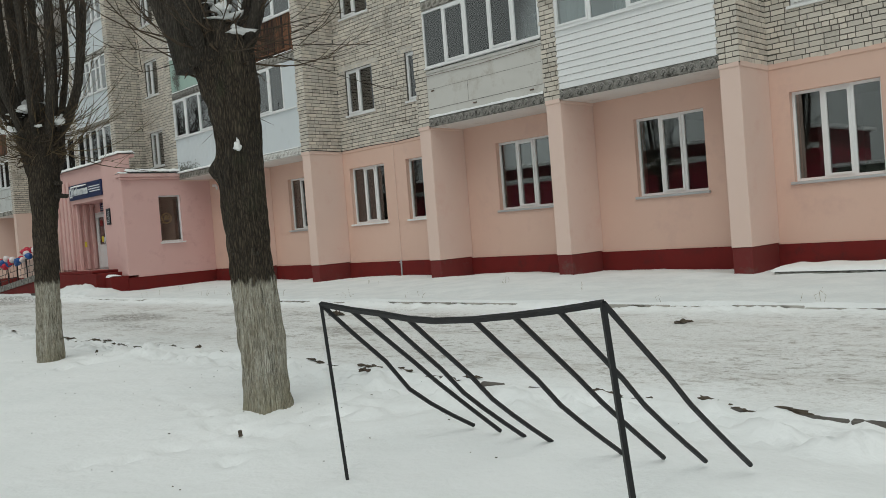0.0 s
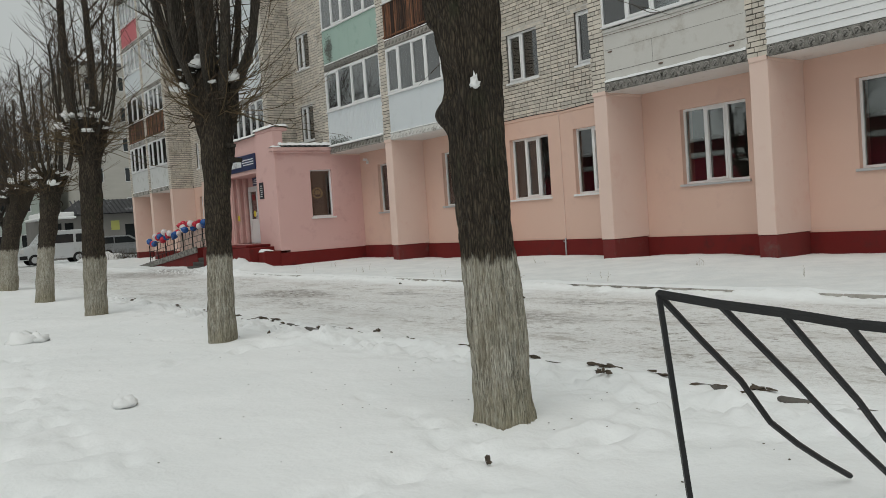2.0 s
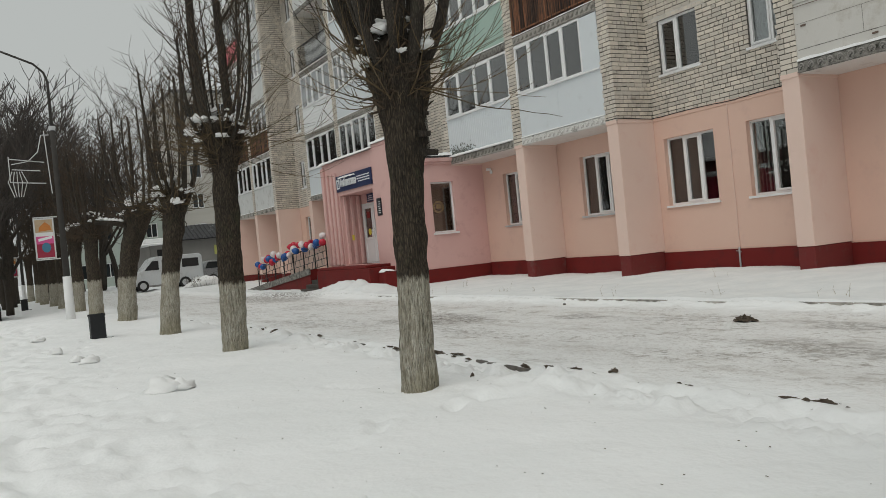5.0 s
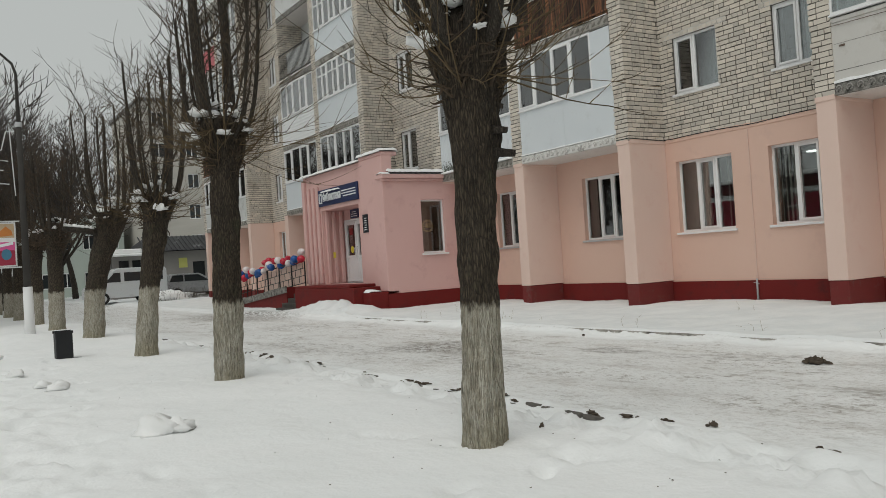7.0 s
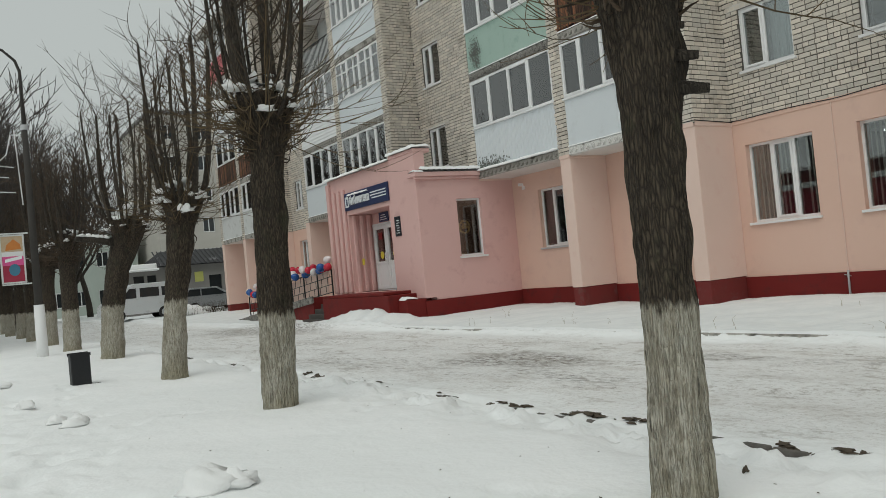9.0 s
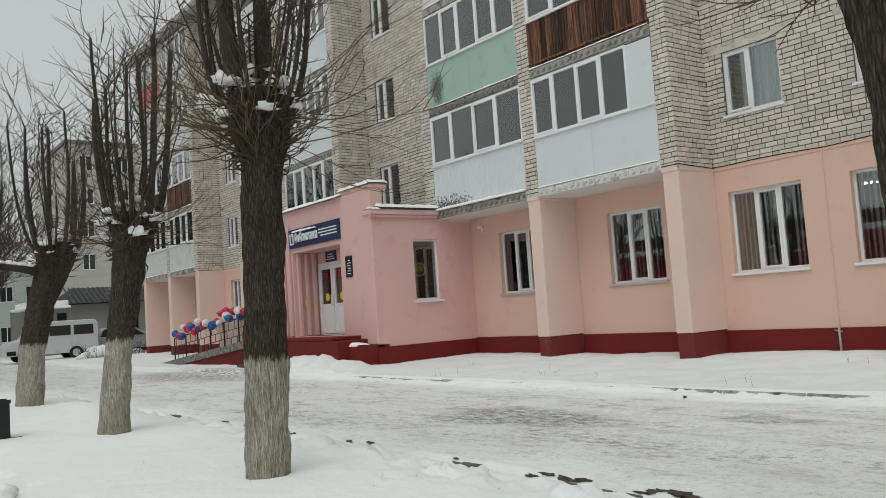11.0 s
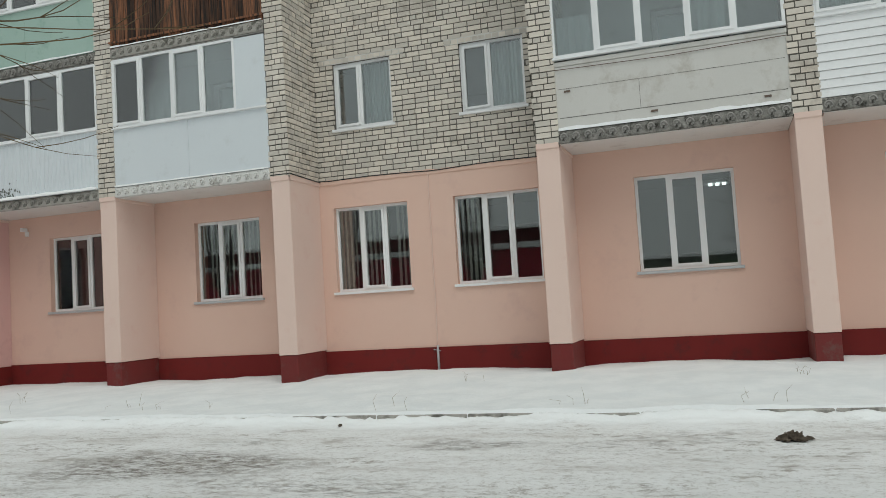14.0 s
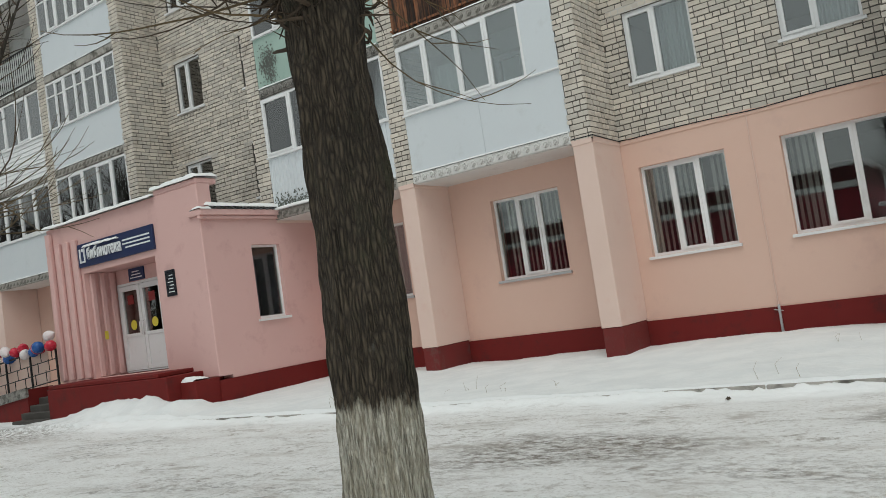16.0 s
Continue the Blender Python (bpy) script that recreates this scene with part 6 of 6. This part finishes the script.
for x, y, k in ((2.2, 20.3, 1.0), (2.1, 42.5, 1.0)):
    z = gz(x, y, False)
    bn = thing("litter_bin", (x, y, z), "small square black litter bin in the snow", "bin", group="litter bins")
    part("body", Shape().box(x - 0.125, x + 0.125, y - 0.13, y + 0.13, z - 0.1, z + 0.44), BIN, bn, bevel=0.012)
    for ry in (y - 0.14, y + 0.12):
        part("rim", Shape().box(x - 0.135, x + 0.135, ry, ry + 0.02, z + 0.42, z + 0.46), BIN, bn)
    part("foot", Shape().box(x + 0.125, x + 0.25, y - 0.1, y - 0.06, z - 0.05, z + 0.02), IRON, bn)

wires = thing("overhead_wires", (6, 40, 9), "two thin overhead wires", "cable")
for dz in (0, 0.35):
    part("wire", Shape().tube([(2.5 + 11.4 * i / 10, 51.5 - 1.5 * i / 10, 7.0 + dz + 8.2 * i / 10 - 0.8 * math.sin(math.pi * i / 10)) for i in range(11)], 0.012, 4), IRON, wires)

# ---- snow lumps, soil, dry grass ----
for x, y, s, sd in ((1.9, 12.9, 0.15, 1), (2.06, 12.84, 0.1, 2), (1.83, 8.0, 0.075, 3), (1.62, 16.5, 0.1, 4), (1.5, 16.9, 0.08, 5), (1.35, 18.5, 0.09, 6), (0.6, 24, 0.12, 7), (1.3, 21.5, 0.1, 10)):
    solid("snow_lump", Shape().blob((x, y, gz(x, y, False) + 0.02), s * 1.25, s, s * 0.85, sd, 0.28, 16), SNOW, (x, y, gz(x, y, False)), "lump of frozen snow lying on the verge", "snow", smooth=True, group="snow lumps")
SOIL = [(8.55, 11.35, 0.122, 0.055), (5.27, 10.05, 0.035, 0.025), (4.2, 10.75, 0.02, 0.015), (2.86, 4.97, 0.02, 0.02),
        (8.78, 4.9, 0.1, 0.025), (4.8, 5.98, 0.05, 0.02), (9.55, 16.2, 0.025, 0.02)]
for i, (x, y, r, hgt) in enumerate(SOIL):
    s = Shape()
    rnd = random.Random(50 + i)
    z = gz(x, y)
    for _ in range(26 if r > 0.12 else 7):
        an, d = rnd.uniform(0, 6.28), r * rnd.random() ** 0.7
        q = hgt * (1 - d / r) + 0.012
        g = rnd.uniform(0.15, 0.34) * r if r > 0.12 else rnd.uniform(0.2, 0.5) * r
        s.blob((x + d * math.cos(an), y + 1.3 * d * math.sin(an), z + q * 0.6), g, g * 1.2, max(0.012, q * 0.8), i + _, 0.6, 8)
    solid("soil_heap" if r > 0.12 else "soil_clod", s, DIRT, (x, y, z), "small heap of dark wet soil on the packed snow" if r > 0.12 else "dark clod of soil on the snow", "soil", group="soil clods", kind="stuff")
crumbs = Shape()
rnd = random.Random(19)
for i in range(520):
    y = rnd.uniform(0.5, 22)
    if noise.noise(Vector((y * 1.1, 4, 0))) + 0.5 * noise.noise(Vector((y * 3.3, 1, 0))) < 0.05:
        continue
    x = 5.02 + 0.05 * noise.noise(Vector((y * 0.8, 9, 0))) + rnd.gauss(0, 0.022)
    q = rnd.uniform(0.012, 0.04)
    crumbs.blob((x, y, gz(x, y) + 0.006), q * rnd.uniform(0.5, 0.9), q * rnd.uniform(1, 2.4), q * rnd.uniform(0.25, 0.6), i, 0.8, 7)
solid("asphalt_crumbs", crumbs, DIRT, (5, 10, 0), "dark broken asphalt crumbs along the buried kerb", "rubble", kind="stuff")
grass = Shape()
rnd = random.Random(8)
for cx, cy, n in ((10.5, 13.4, 7), (10.6, 11.5, 7), (10.9, 18.9, 4), (10.6, 19.7, 5), (11.2, 20.6, 8), (12.6, 10.9, 9), (10.4, 15.9, 5), (11.5, 8.5, 4), (10.3, 6.0, 4), (11.8, 23.5, 5), (10.4, 4.0, 8), (12.9, 15.6, 6), (10.35, 22.6, 5)):
    for _ in range((n + 1) // 2):
        x, y = cx + rnd.gauss(0, 0.1), cy + rnd.gauss(0, 0.16)
        z = gz(x, y)
        hgt = rnd.uniform(0.05, 0.2)
        grass.tube([(x, y, z - 0.02), (x + rnd.uniform(-0.03, 0.03), y + rnd.uniform(-0.04, 0.04), z + hgt * 0.6), (x + rnd.uniform(-0.07, 0.07), y + rnd.uniform(-0.09, 0.09), z + hgt)], [0.0028, 0.002, 0.001], 3)
solid("dry_grass", grass, DRY_GRASS, (11, 14, 0), "dry grass stems poking out of the snow", "grass", kind="stuff")
litter = Shape()
for _ in range(170):
    x, y = rnd.uniform(1.5, 5.2), rnd.uniform(2, 18)
    z = gz(x, y) + 0.003
    q = rnd.uniform(0.003, 0.0065)
    litter.blob((x, y, z), q, q * rnd.uniform(1, 2.2), q * 0.5, _, 0.5, 5)
solid("tree_litter", litter, DIRT, (3, 10, 0), "scattered bark crumbs and seeds on the snow", "litter", kind="stuff")
ledge = thing("cellar_hatch", (13.6, 5.0, 0.1), "low dark hatch with a cap of snow at the wall", "hatch")
part("frame", Shape().box(13.7, WALL - 0.04, 3.2, 5.9, -0.1, 0.18), CONCRETE_DARK, ledge, bevel=0.02)
snow_cap(13.68, WALL - 0.04, 3.15, 5.95, 0.18, 0.08, ledge, 14)


# ---- vehicles ----
def vehicle(name, label, x, y, z, flip, profile, half, body_mat, wheels, panes, trim=()):
    """A vehicle from its side outline, rounded at the flanks; panes and wheels are parts."""
    v = thing(name, (x, y, z), label, "car" if name == "car" else "van")

    def w(u, q, h):
        return (x + u, y + q, z + h) if not flip else (x + q, y + u, z + h)
    s = Shape()
    n = len(profile)
    cx = sum(p[0] for p in profile) / n
    for q, k in ((-half, 0.93), (-half + 0.1, 1.0), (half - 0.1, 1.0), (half, 0.93)):
        s.v += [w(cx + (u - cx) * (0.5 + 0.5 * k if h < 1 else k), q, h * (1 if h < 1 else (0.985 if k < 1 else 1))) for u, h in profile]
    s.f = [(r * n + i, r * n + (i + 1) % n, (r + 1) * n + (i + 1) % n, (r + 1) * n + i) for r in range(3) for i in range(n)] + [tuple(range(n)), tuple(range(3 * n, 4 * n))]
    part("body", s, body_mat, v, smooth=False)
    for u, r in wheels:
        for q in (-half + 0.06, half - 0.06):
            wh = part("wheel", Shape().tube([w(u, q - 0.1, r), w(u, q + 0.1, r)], r, 18), TYRE, v)
            part("rim", Shape().tube([w(u, q - 0.108 if q < 0 else q + 0.101, r), w(u, q - 0.101 if q < 0 else q + 0.108, r)], r * 0.58, 14), ZINC, wh)
    for pts in panes:
        for q in (-1, 1):
            part("window", Shape().quad(*[w(u, q * half + q * 0.012, h) for u, h in pts]), GLASS_CAR, v)
    for pts, m, nm in trim:
        part(nm, Shape().quad(*[w(u, -half - 0.012, h) for u, h in pts]), m, v)
    return v


TYRE = mat("tyre_rubber", (0.015, 0.015, 0.015), (0.025, 0.025, 0.025), 0.85, 40, 5, 0.2)
GLASS_CAR = mat("tinted_car_glass", (0.018, 0.022, 0.024), (0.03, 0.034, 0.036), 0.15, 5, 1, 0, spec=0.6)
VAN_WHITE = mat("white_van_paint", (0.56, 0.58, 0.59), (0.62, 0.64, 0.65), 0.3, 20, 1, 0.0, dirt=(0.42, 0.42, 0.41), dirt_amount=0.3)
SILVER = mat("silver_car_paint", (0.32, 0.33, 0.34), (0.38, 0.39, 0.40), 0.3, 20, 1, 0.0, metal=0.4, dirt=(0.25, 0.25, 0.24), dirt_amount=0.3)
BLACK_CAR = mat("black_car_paint", (0.01, 0.011, 0.013), (0.016, 0.017, 0.02), 0.25, 20, 1, 0.0)
LAMP = mat("lamp_lens", (0.6, 0.6, 0.58), (0.7, 0.7, 0.68), 0.15, 10, 1, 0)
vehicle("van", "white minibus parked in the snow with dark side windows", 8.35, 57.4, 0.18, False,
        [(0.0, 0.35), (-0.02, 0.85), (0.12, 1.05), (0.85, 1.22), (1.42, 1.92), (1.75, 2.06), (4.35, 2.06), (4.5, 1.9), (4.52, 0.35)], 0.95, VAN_WHITE, ((0.85, 0.34), (3.35, 0.34)),
        [[(1.0, 1.25), (1.5, 1.8), (1.85, 1.8), (1.85, 1.25)], [(2.05, 1.28), (2.05, 1.8), (3.1, 1.8), (3.1, 1.28)], [(3.25, 1.28), (3.25, 1.8), (4.25, 1.8), (4.25, 1.28)]],
        trim=(([(0.02, 0.4), (0.02, 0.62), (0.45, 0.62), (0.45, 0.4)], TYRE, "bumper"), ([(0.06, 0.78), (0.06, 0.98), (0.28, 1.02), (0.28, 0.8)], LAMP, "headlight")))
vehicle("car", "silver estate car parked beside the van", 13.0, 58.6, 0.2, False,
        [(0.0, 0.3), (-0.03, 0.8), (0.1, 0.98), (0.35, 1.45), (0.7, 1.52), (2.2, 1.5), (3.0, 1.02), (3.9, 0.88), (4.1, 0.6), (4.1, 0.3)], 0.84, SILVER, ((0.75, 0.31), (3.3, 0.31)),
        [[(0.3, 1.02), (0.5, 1.42), (1.15, 1.42), (1.15, 1.02)], [(1.22, 1.02), (1.22, 1.42), (2.1, 1.42), (2.75, 1.02)]])
vehicle("car", "black hatchback parked by the footpath", 0.15, 33.0, 0.22, True,
        [(0.0, 0.3), (-0.03, 0.75), (0.12, 0.95), (0.5, 1.45), (0.9, 1.52), (2.1, 1.5), (2.9, 1.0), (3.75, 0.86), (3.95, 0.6), (3.95, 0.3)], 0.82, BLACK_CAR, ((0.72, 0.31), (3.15, 0.31)),
        [[(0.45, 1.02), (0.65, 1.42), (1.3, 1.42), (1.3, 1.02)], [(1.36, 1.02), (1.36, 1.42), (2.1, 1.42), (2.7, 1.02)]])

# ---- buildings behind ----
GREY_WALL = mat("grey_shop_render", (0.20, 0.19, 0.18), (0.26, 0.25, 0.235), 0.9, 30, 0.8, 0.2)
FAR_BRICK = mat("far_grey_brick", (0.42, 0.40, 0.36), (0.50, 0.48, 0.44), 0.9, 12, 0.4, 0.1, stretch=(1, 1, 5))
FAR_GREEN = mat("pale_green_render", (0.40, 0.46, 0.42), (0.47, 0.52, 0.48), 0.9, 12, 0.3, 0.1)
shop = thing("shop_building", (15, 68, 0), "single-storey grey shop with a charcoal tiled roof dusted with snow", "building")
part("wall", pierced(side(66), 11.6, 26, 0, 3.4, [(12.0, 12.7, 1.2, 2.9), (12.9, 13.5, 1.2, 2.9), (17.1, 18.0, 0.2, 2.6)], 0.3), GREY_WALL, shop)
part("body", Shape().box(11.6, 26, 66.6, 74, 0, 3.39), GREY_WALL, shop)
part("roof", Shape().quad((13.6, 65.5, 3.45), (26.3, 65.5, 3.45), (26.3, 68.5, 4.6), (14.4, 68.5, 4.6)).quad((13.6, 65.5, 3.45), (14.4, 68.5, 4.6), (26.3, 68.5, 4.6), (26.3, 74, 3.45), (13.6, 74, 3.45)).quad((13.6, 65.5, 3.41), (26.3, 65.5, 3.41), (26.3, 74, 3.41), (13.6, 74, 3.41)), TILE_ROOF, shop, "charcoal tiled roof")
for i in range(40):
    x = 13.75 + i * 0.31
    part("roof_rib", Shape().tube([(x, 65.45, 3.48), (x + 0.12, 68.4, 4.6)], 0.05, 5), TILE_ROOF, shop)
part("snow_roof", Shape().box(10.9, 13.6, 65.3, 70, 3.2, 3.36).box(11.2, 13.58, 65.8, 70, 3.363, 3.7), SNOW, shop, "snow-laden lower roof", bevel=0.06)
part("notice", Shape().box(16.1, 16.7, 65.96, 65.99, 2.2, 2.9), mat("faded_yellow_notice", (0.45, 0.45, 0.12), (0.5, 0.5, 0.16), 0.6, 10, 2, 0), shop, "faded yellow notice")
for a, b in ((12.0, 12.7), (12.9, 13.5), (17.1, 18.0)):
    part("pane", Shape().box(a, b, 66.2, 66.22, 0.2, 2.9), GLASS_CAR, shop)


def far_block(name, label, x0, x1, y0, y1, h, storeys, m, cols, first=1.2):
    t = thing(name, ((x0 + x1) / 2, y0, 0), label, "building")
    step = (h - 0.6) / storeys
    holes = []
    for k in range(storeys):
        for i in range(cols):
            c = x0 + (x1 - x0) * (i + 0.5) / cols
            holes.append((c - 0.6, c + 0.6, first + step * k, first + step * k + 1.5))
    part("wall", pierced(side(y0), x0, x1, -0.2, h, holes, 0.3), m, t)
    part("body", Shape().box(x0 + 0.01, x1, y0 + 0.5, y1, -0.2, h - 0.01), m, t)
    west = [(y0 + 1.5 + i * 3.2, y0 + 2.7 + i * 3.2, first + step * k, first + step * k + 1.5) for k in range(storeys) for i in range(int((y1 - y0 - 2) / 3.2))]
    part("wall", pierced(front(x0 - 0.02), y0 + 0.005, y1, -0.2, h, west, 0.02), m, t)
    part("roof", Shape().box(x0 - 0.3, x1 + 0.3, y0 - 0.3, y1 + 0.3, h + 0.003, h + 0.3), ROOFING, t)
    for a, b, c, d in holes:
        wn_ = part("window", pierced(side(y0 + 0.15), a, b, c, d, [(a + 0.08, (a + b) / 2 - 0.04, c + 0.08, d - 0.08), ((a + b) / 2 + 0.04, b - 0.08, c + 0.08, d - 0.08)], 0.06), WHITE_PVC, t)
        part("pane", Shape().box(a, b, y0 + 0.22, y0 + 0.23, c, d), GLASS_CAR, wn_)
    return t


far_block("far_apartment_block", "grey brick apartment block behind the shop", 19.5, 62, 90, 104, 19.3, 6, FAR_BRICK, 13)
far_block("far_house", "pale green two-storey house in the distance", 9.5, 18.5, 96, 108, 8.2, 2, FAR_GREEN, 4)
fence = thing("wooden_fence", (-2, 63, 0), "dark plank fence at the end of the footpath", "fence")
FENCE = mat("dark_fence_wood", (0.05, 0.045, 0.04), (0.08, 0.07, 0.06), 0.9, 20, 2, 0.2, stretch=(4, 4, 0.5), random_tint=0.3)
fm_ = mesh_of("plank", Shape().box(-0.06, 0.06, -0.012, 0.012, -0.2, 1.75), FENCE, (0, 0, 0))
for i in range(70):
    o = new("plank", fm_)
    o.parent = fence
    o.location = (-8 + i * 0.14, 0, random.Random(i).uniform(-0.06, 0.06))
part("rail", Shape().box(-10.1, 0.0, 63.015, 63.06, 1.3, 1.38), FENCE, fence)

# across the street: seen in the windows' reflections
red_shop = thing("market_hall", (-26, 18, 0), "long crimson market hall with snow on its roof across the street", "building")
CRIMSON = mat("crimson_cladding", (0.24, 0.014, 0.028), (0.30, 0.02, 0.04), 0.5, 10, 0.4, 0.05)
part("wall", Shape().box(-36, -26, 21, 62, -0.2, 4.95), CRIMSON, red_shop, "crimson metal cladding")
part("canopy", Shape().box(-25.98, -24.6, 21, 62, 4.85, 5.2), OLD_WHITE, red_shop, "pale canopy with snow")
part("upper_wall", Shape().box(-36, -26.02, 21, 62, 4.953, 6.2), mat("maroon_cladding", (0.10, 0.012, 0.014), (0.13, 0.018, 0.018), 0.6, 10, 0.4, 0.05), red_shop, "dark maroon upper cladding")
part("base_band", Shape().box(-25.99, -25.9, 21, 62, -0.2, 2.3), NAVY, red_shop)
part("roof_snow", Shape().box(-36.5, -25.4, 20.6, 62.5, 6.203, 6.5), SNOW, red_shop, bevel=0.08)
kiosk = thing("kiosk_row", (-26, 12, 0), "grey-green kiosk row across the street", "building")
part("wall", Shape().box(-32, -26, 2, 20, -0.2, 3.4), mat("grey_green_cladding", (0.11, 0.125, 0.10), (0.17, 0.185, 0.15), 0.7, 10, 0.3, 0.05), kiosk)
part("band", Shape().box(-25.99, -25.9, 2, 14, 2.3, 3.0), mat("green_cladding", (0.07, 0.13, 0.07), (0.09, 0.16, 0.09), 0.5, 10, 0.5, 0), kiosk)
part("base_band", Shape().box(-25.99, -25.9, 2, 20, -0.1, 0.9), NAVY, kiosk)
part("roof_snow", Shape().box(-32.3, -25.6, 1.7, 20.3, 3.403, 3.65), SNOW, kiosk, bevel=0.06)


# ---- far bare trees ----
def bare_tree(x, y, z, h, seed):
    rnd = random.Random(seed)
    t = thing("bare_tree", (x, y, z), "tall dark leafless tree beyond the footpath", "tree", group="background trees")
    wood, fine = Shape(), Shape()

    def grow(p, d, ln, r, level):
        pts = bend(rnd, p, d, ln, 4, 0.12, 0.05)
        (wood if level < 2 else fine).tube(pts, [r * (1 - 0.12 * k) for k in range(5)], 6 if level < 2 else 3)
        if level >= 5:
            return
        for _ in range((4, 4, 4, 4, 3)[level]):
            k = rnd.randrange(2, 5)
            an = rnd.uniform(0, 6.283)
            dd = (pts[k] - pts[k - 1]).normalized() + Vector((math.cos(an), math.sin(an), rnd.uniform(-0.1, 0.45))) * rnd.uniform(0.45, 0.95)
            grow(pts[k], dd, ln * rnd.uniform(0.55, 0.78), max(0.015 if h < 15.5 else 0.03, r * 0.5), level + 1)
    grow(Vector((x, y, z - 0.2)), Vector((rnd.uniform(-0.08, 0.08), rnd.uniform(-0.08, 0.08), 1)), h * 0.36, h * 0.018, 0)
    part("trunk", wood, BARK_PLAIN, t, smooth=True)
    part("brushwood", fine, TWIG_FAR, t, "fine dark branches", kind="stuff")


for i, (x, y, h) in enumerate(((-1.5, 46, 11), (0.6, 54, 13), (1.8, 63, 15), (4.8, 68, 14), (6.5, 78, 15), (0.5, 78, 17), (9, 86, 14),
                              (1.4, 38, 9), (-0.6, 41, 10), (1.6, 47, 11), (2.4, 57, 12), (4.4, 60, 11), (4.6, 74, 15), (0.3, 35, 8.5), (-1.8, 37, 9), (1.0, 43, 9.5), (2.0, 50, 10.5), (-0.4, 49, 10.5), (0.9, 60, 12), (6.4, 76, 17.5), (7.9, 80, 18.5), (9.8, 79, 17.5), (10.6, 85, 18.5), (7.3, 72, 16), (5.2, 80, 18), (11.8, 84, 16.5))):
    bare_tree(x, y, 0.2, h * (1.1 if x < 1 else 0.95), 70 + i)
hedge = Shape()
rnd = random.Random(31)
for _ in range(420):
    x, y = rnd.uniform(11.2, 14.5), rnd.uniform(52.6, 54.0)
    z = 0.25
    hedge.tube(bend(rnd, (x, y, z), (rnd.uniform(-0.6, 0.6), rnd.uniform(-0.6, 0.6), 1), rnd.uniform(0.3, 0.75), 3, 0.25, 0), [0.008, 0.006, 0.005, 0.003], 3)
solid("bare_hedge", hedge, TWIG, (13, 53, 0.2), "low bare brown hedge with snow on it", "hedge", kind="stuff")
solid("snow_bank", Shape().blob((12.2, 53.2, 0.3), 1.2, 0.5, 0.45, 5, 0.4, 18), SNOW, (12.2, 53.2, 0.2), "heap of snow on the hedge", "snow", smooth=True)


# ---- bricks ----
hero = []
for host, place, a, b, holes, flat in brick_hosts:
    whole, rest = masonry(place, a + (0.004 if flat or a == FRONT else -0.017), b - (0.004 if flat or a == FRONT else -0.017), 3.862, ROOF_Z - 0.02, holes, seed=int(a * 10) + (0 if flat else 3))
    for p, z, o in whole:
        if flat and 14 < a < 15 and z < 6.4 and len(hero) < 300:
            hero.append((host, p, z, o))
        else:
            rest.slab(place, p, p + 0.245, -0.008, o, z, z + 0.083)
    part("bricks", rest, BRICK, host, "pale grey-beige silicate bricks", kind="stuff")
if hero:
    bm_ = mesh_of("brick", Shape().box(-0.012, 0.012, 0, 0.245, 0, 0.083), BRICK_PIECE, (0, 0, 0), bevel=0.003)
    for host, p, z, o in hero:
        ob = new("brick", bm_)
        ob.parent = host
        ob.location = Vector((WALL - o + 0.012, p, z)) - ORIGIN[host]
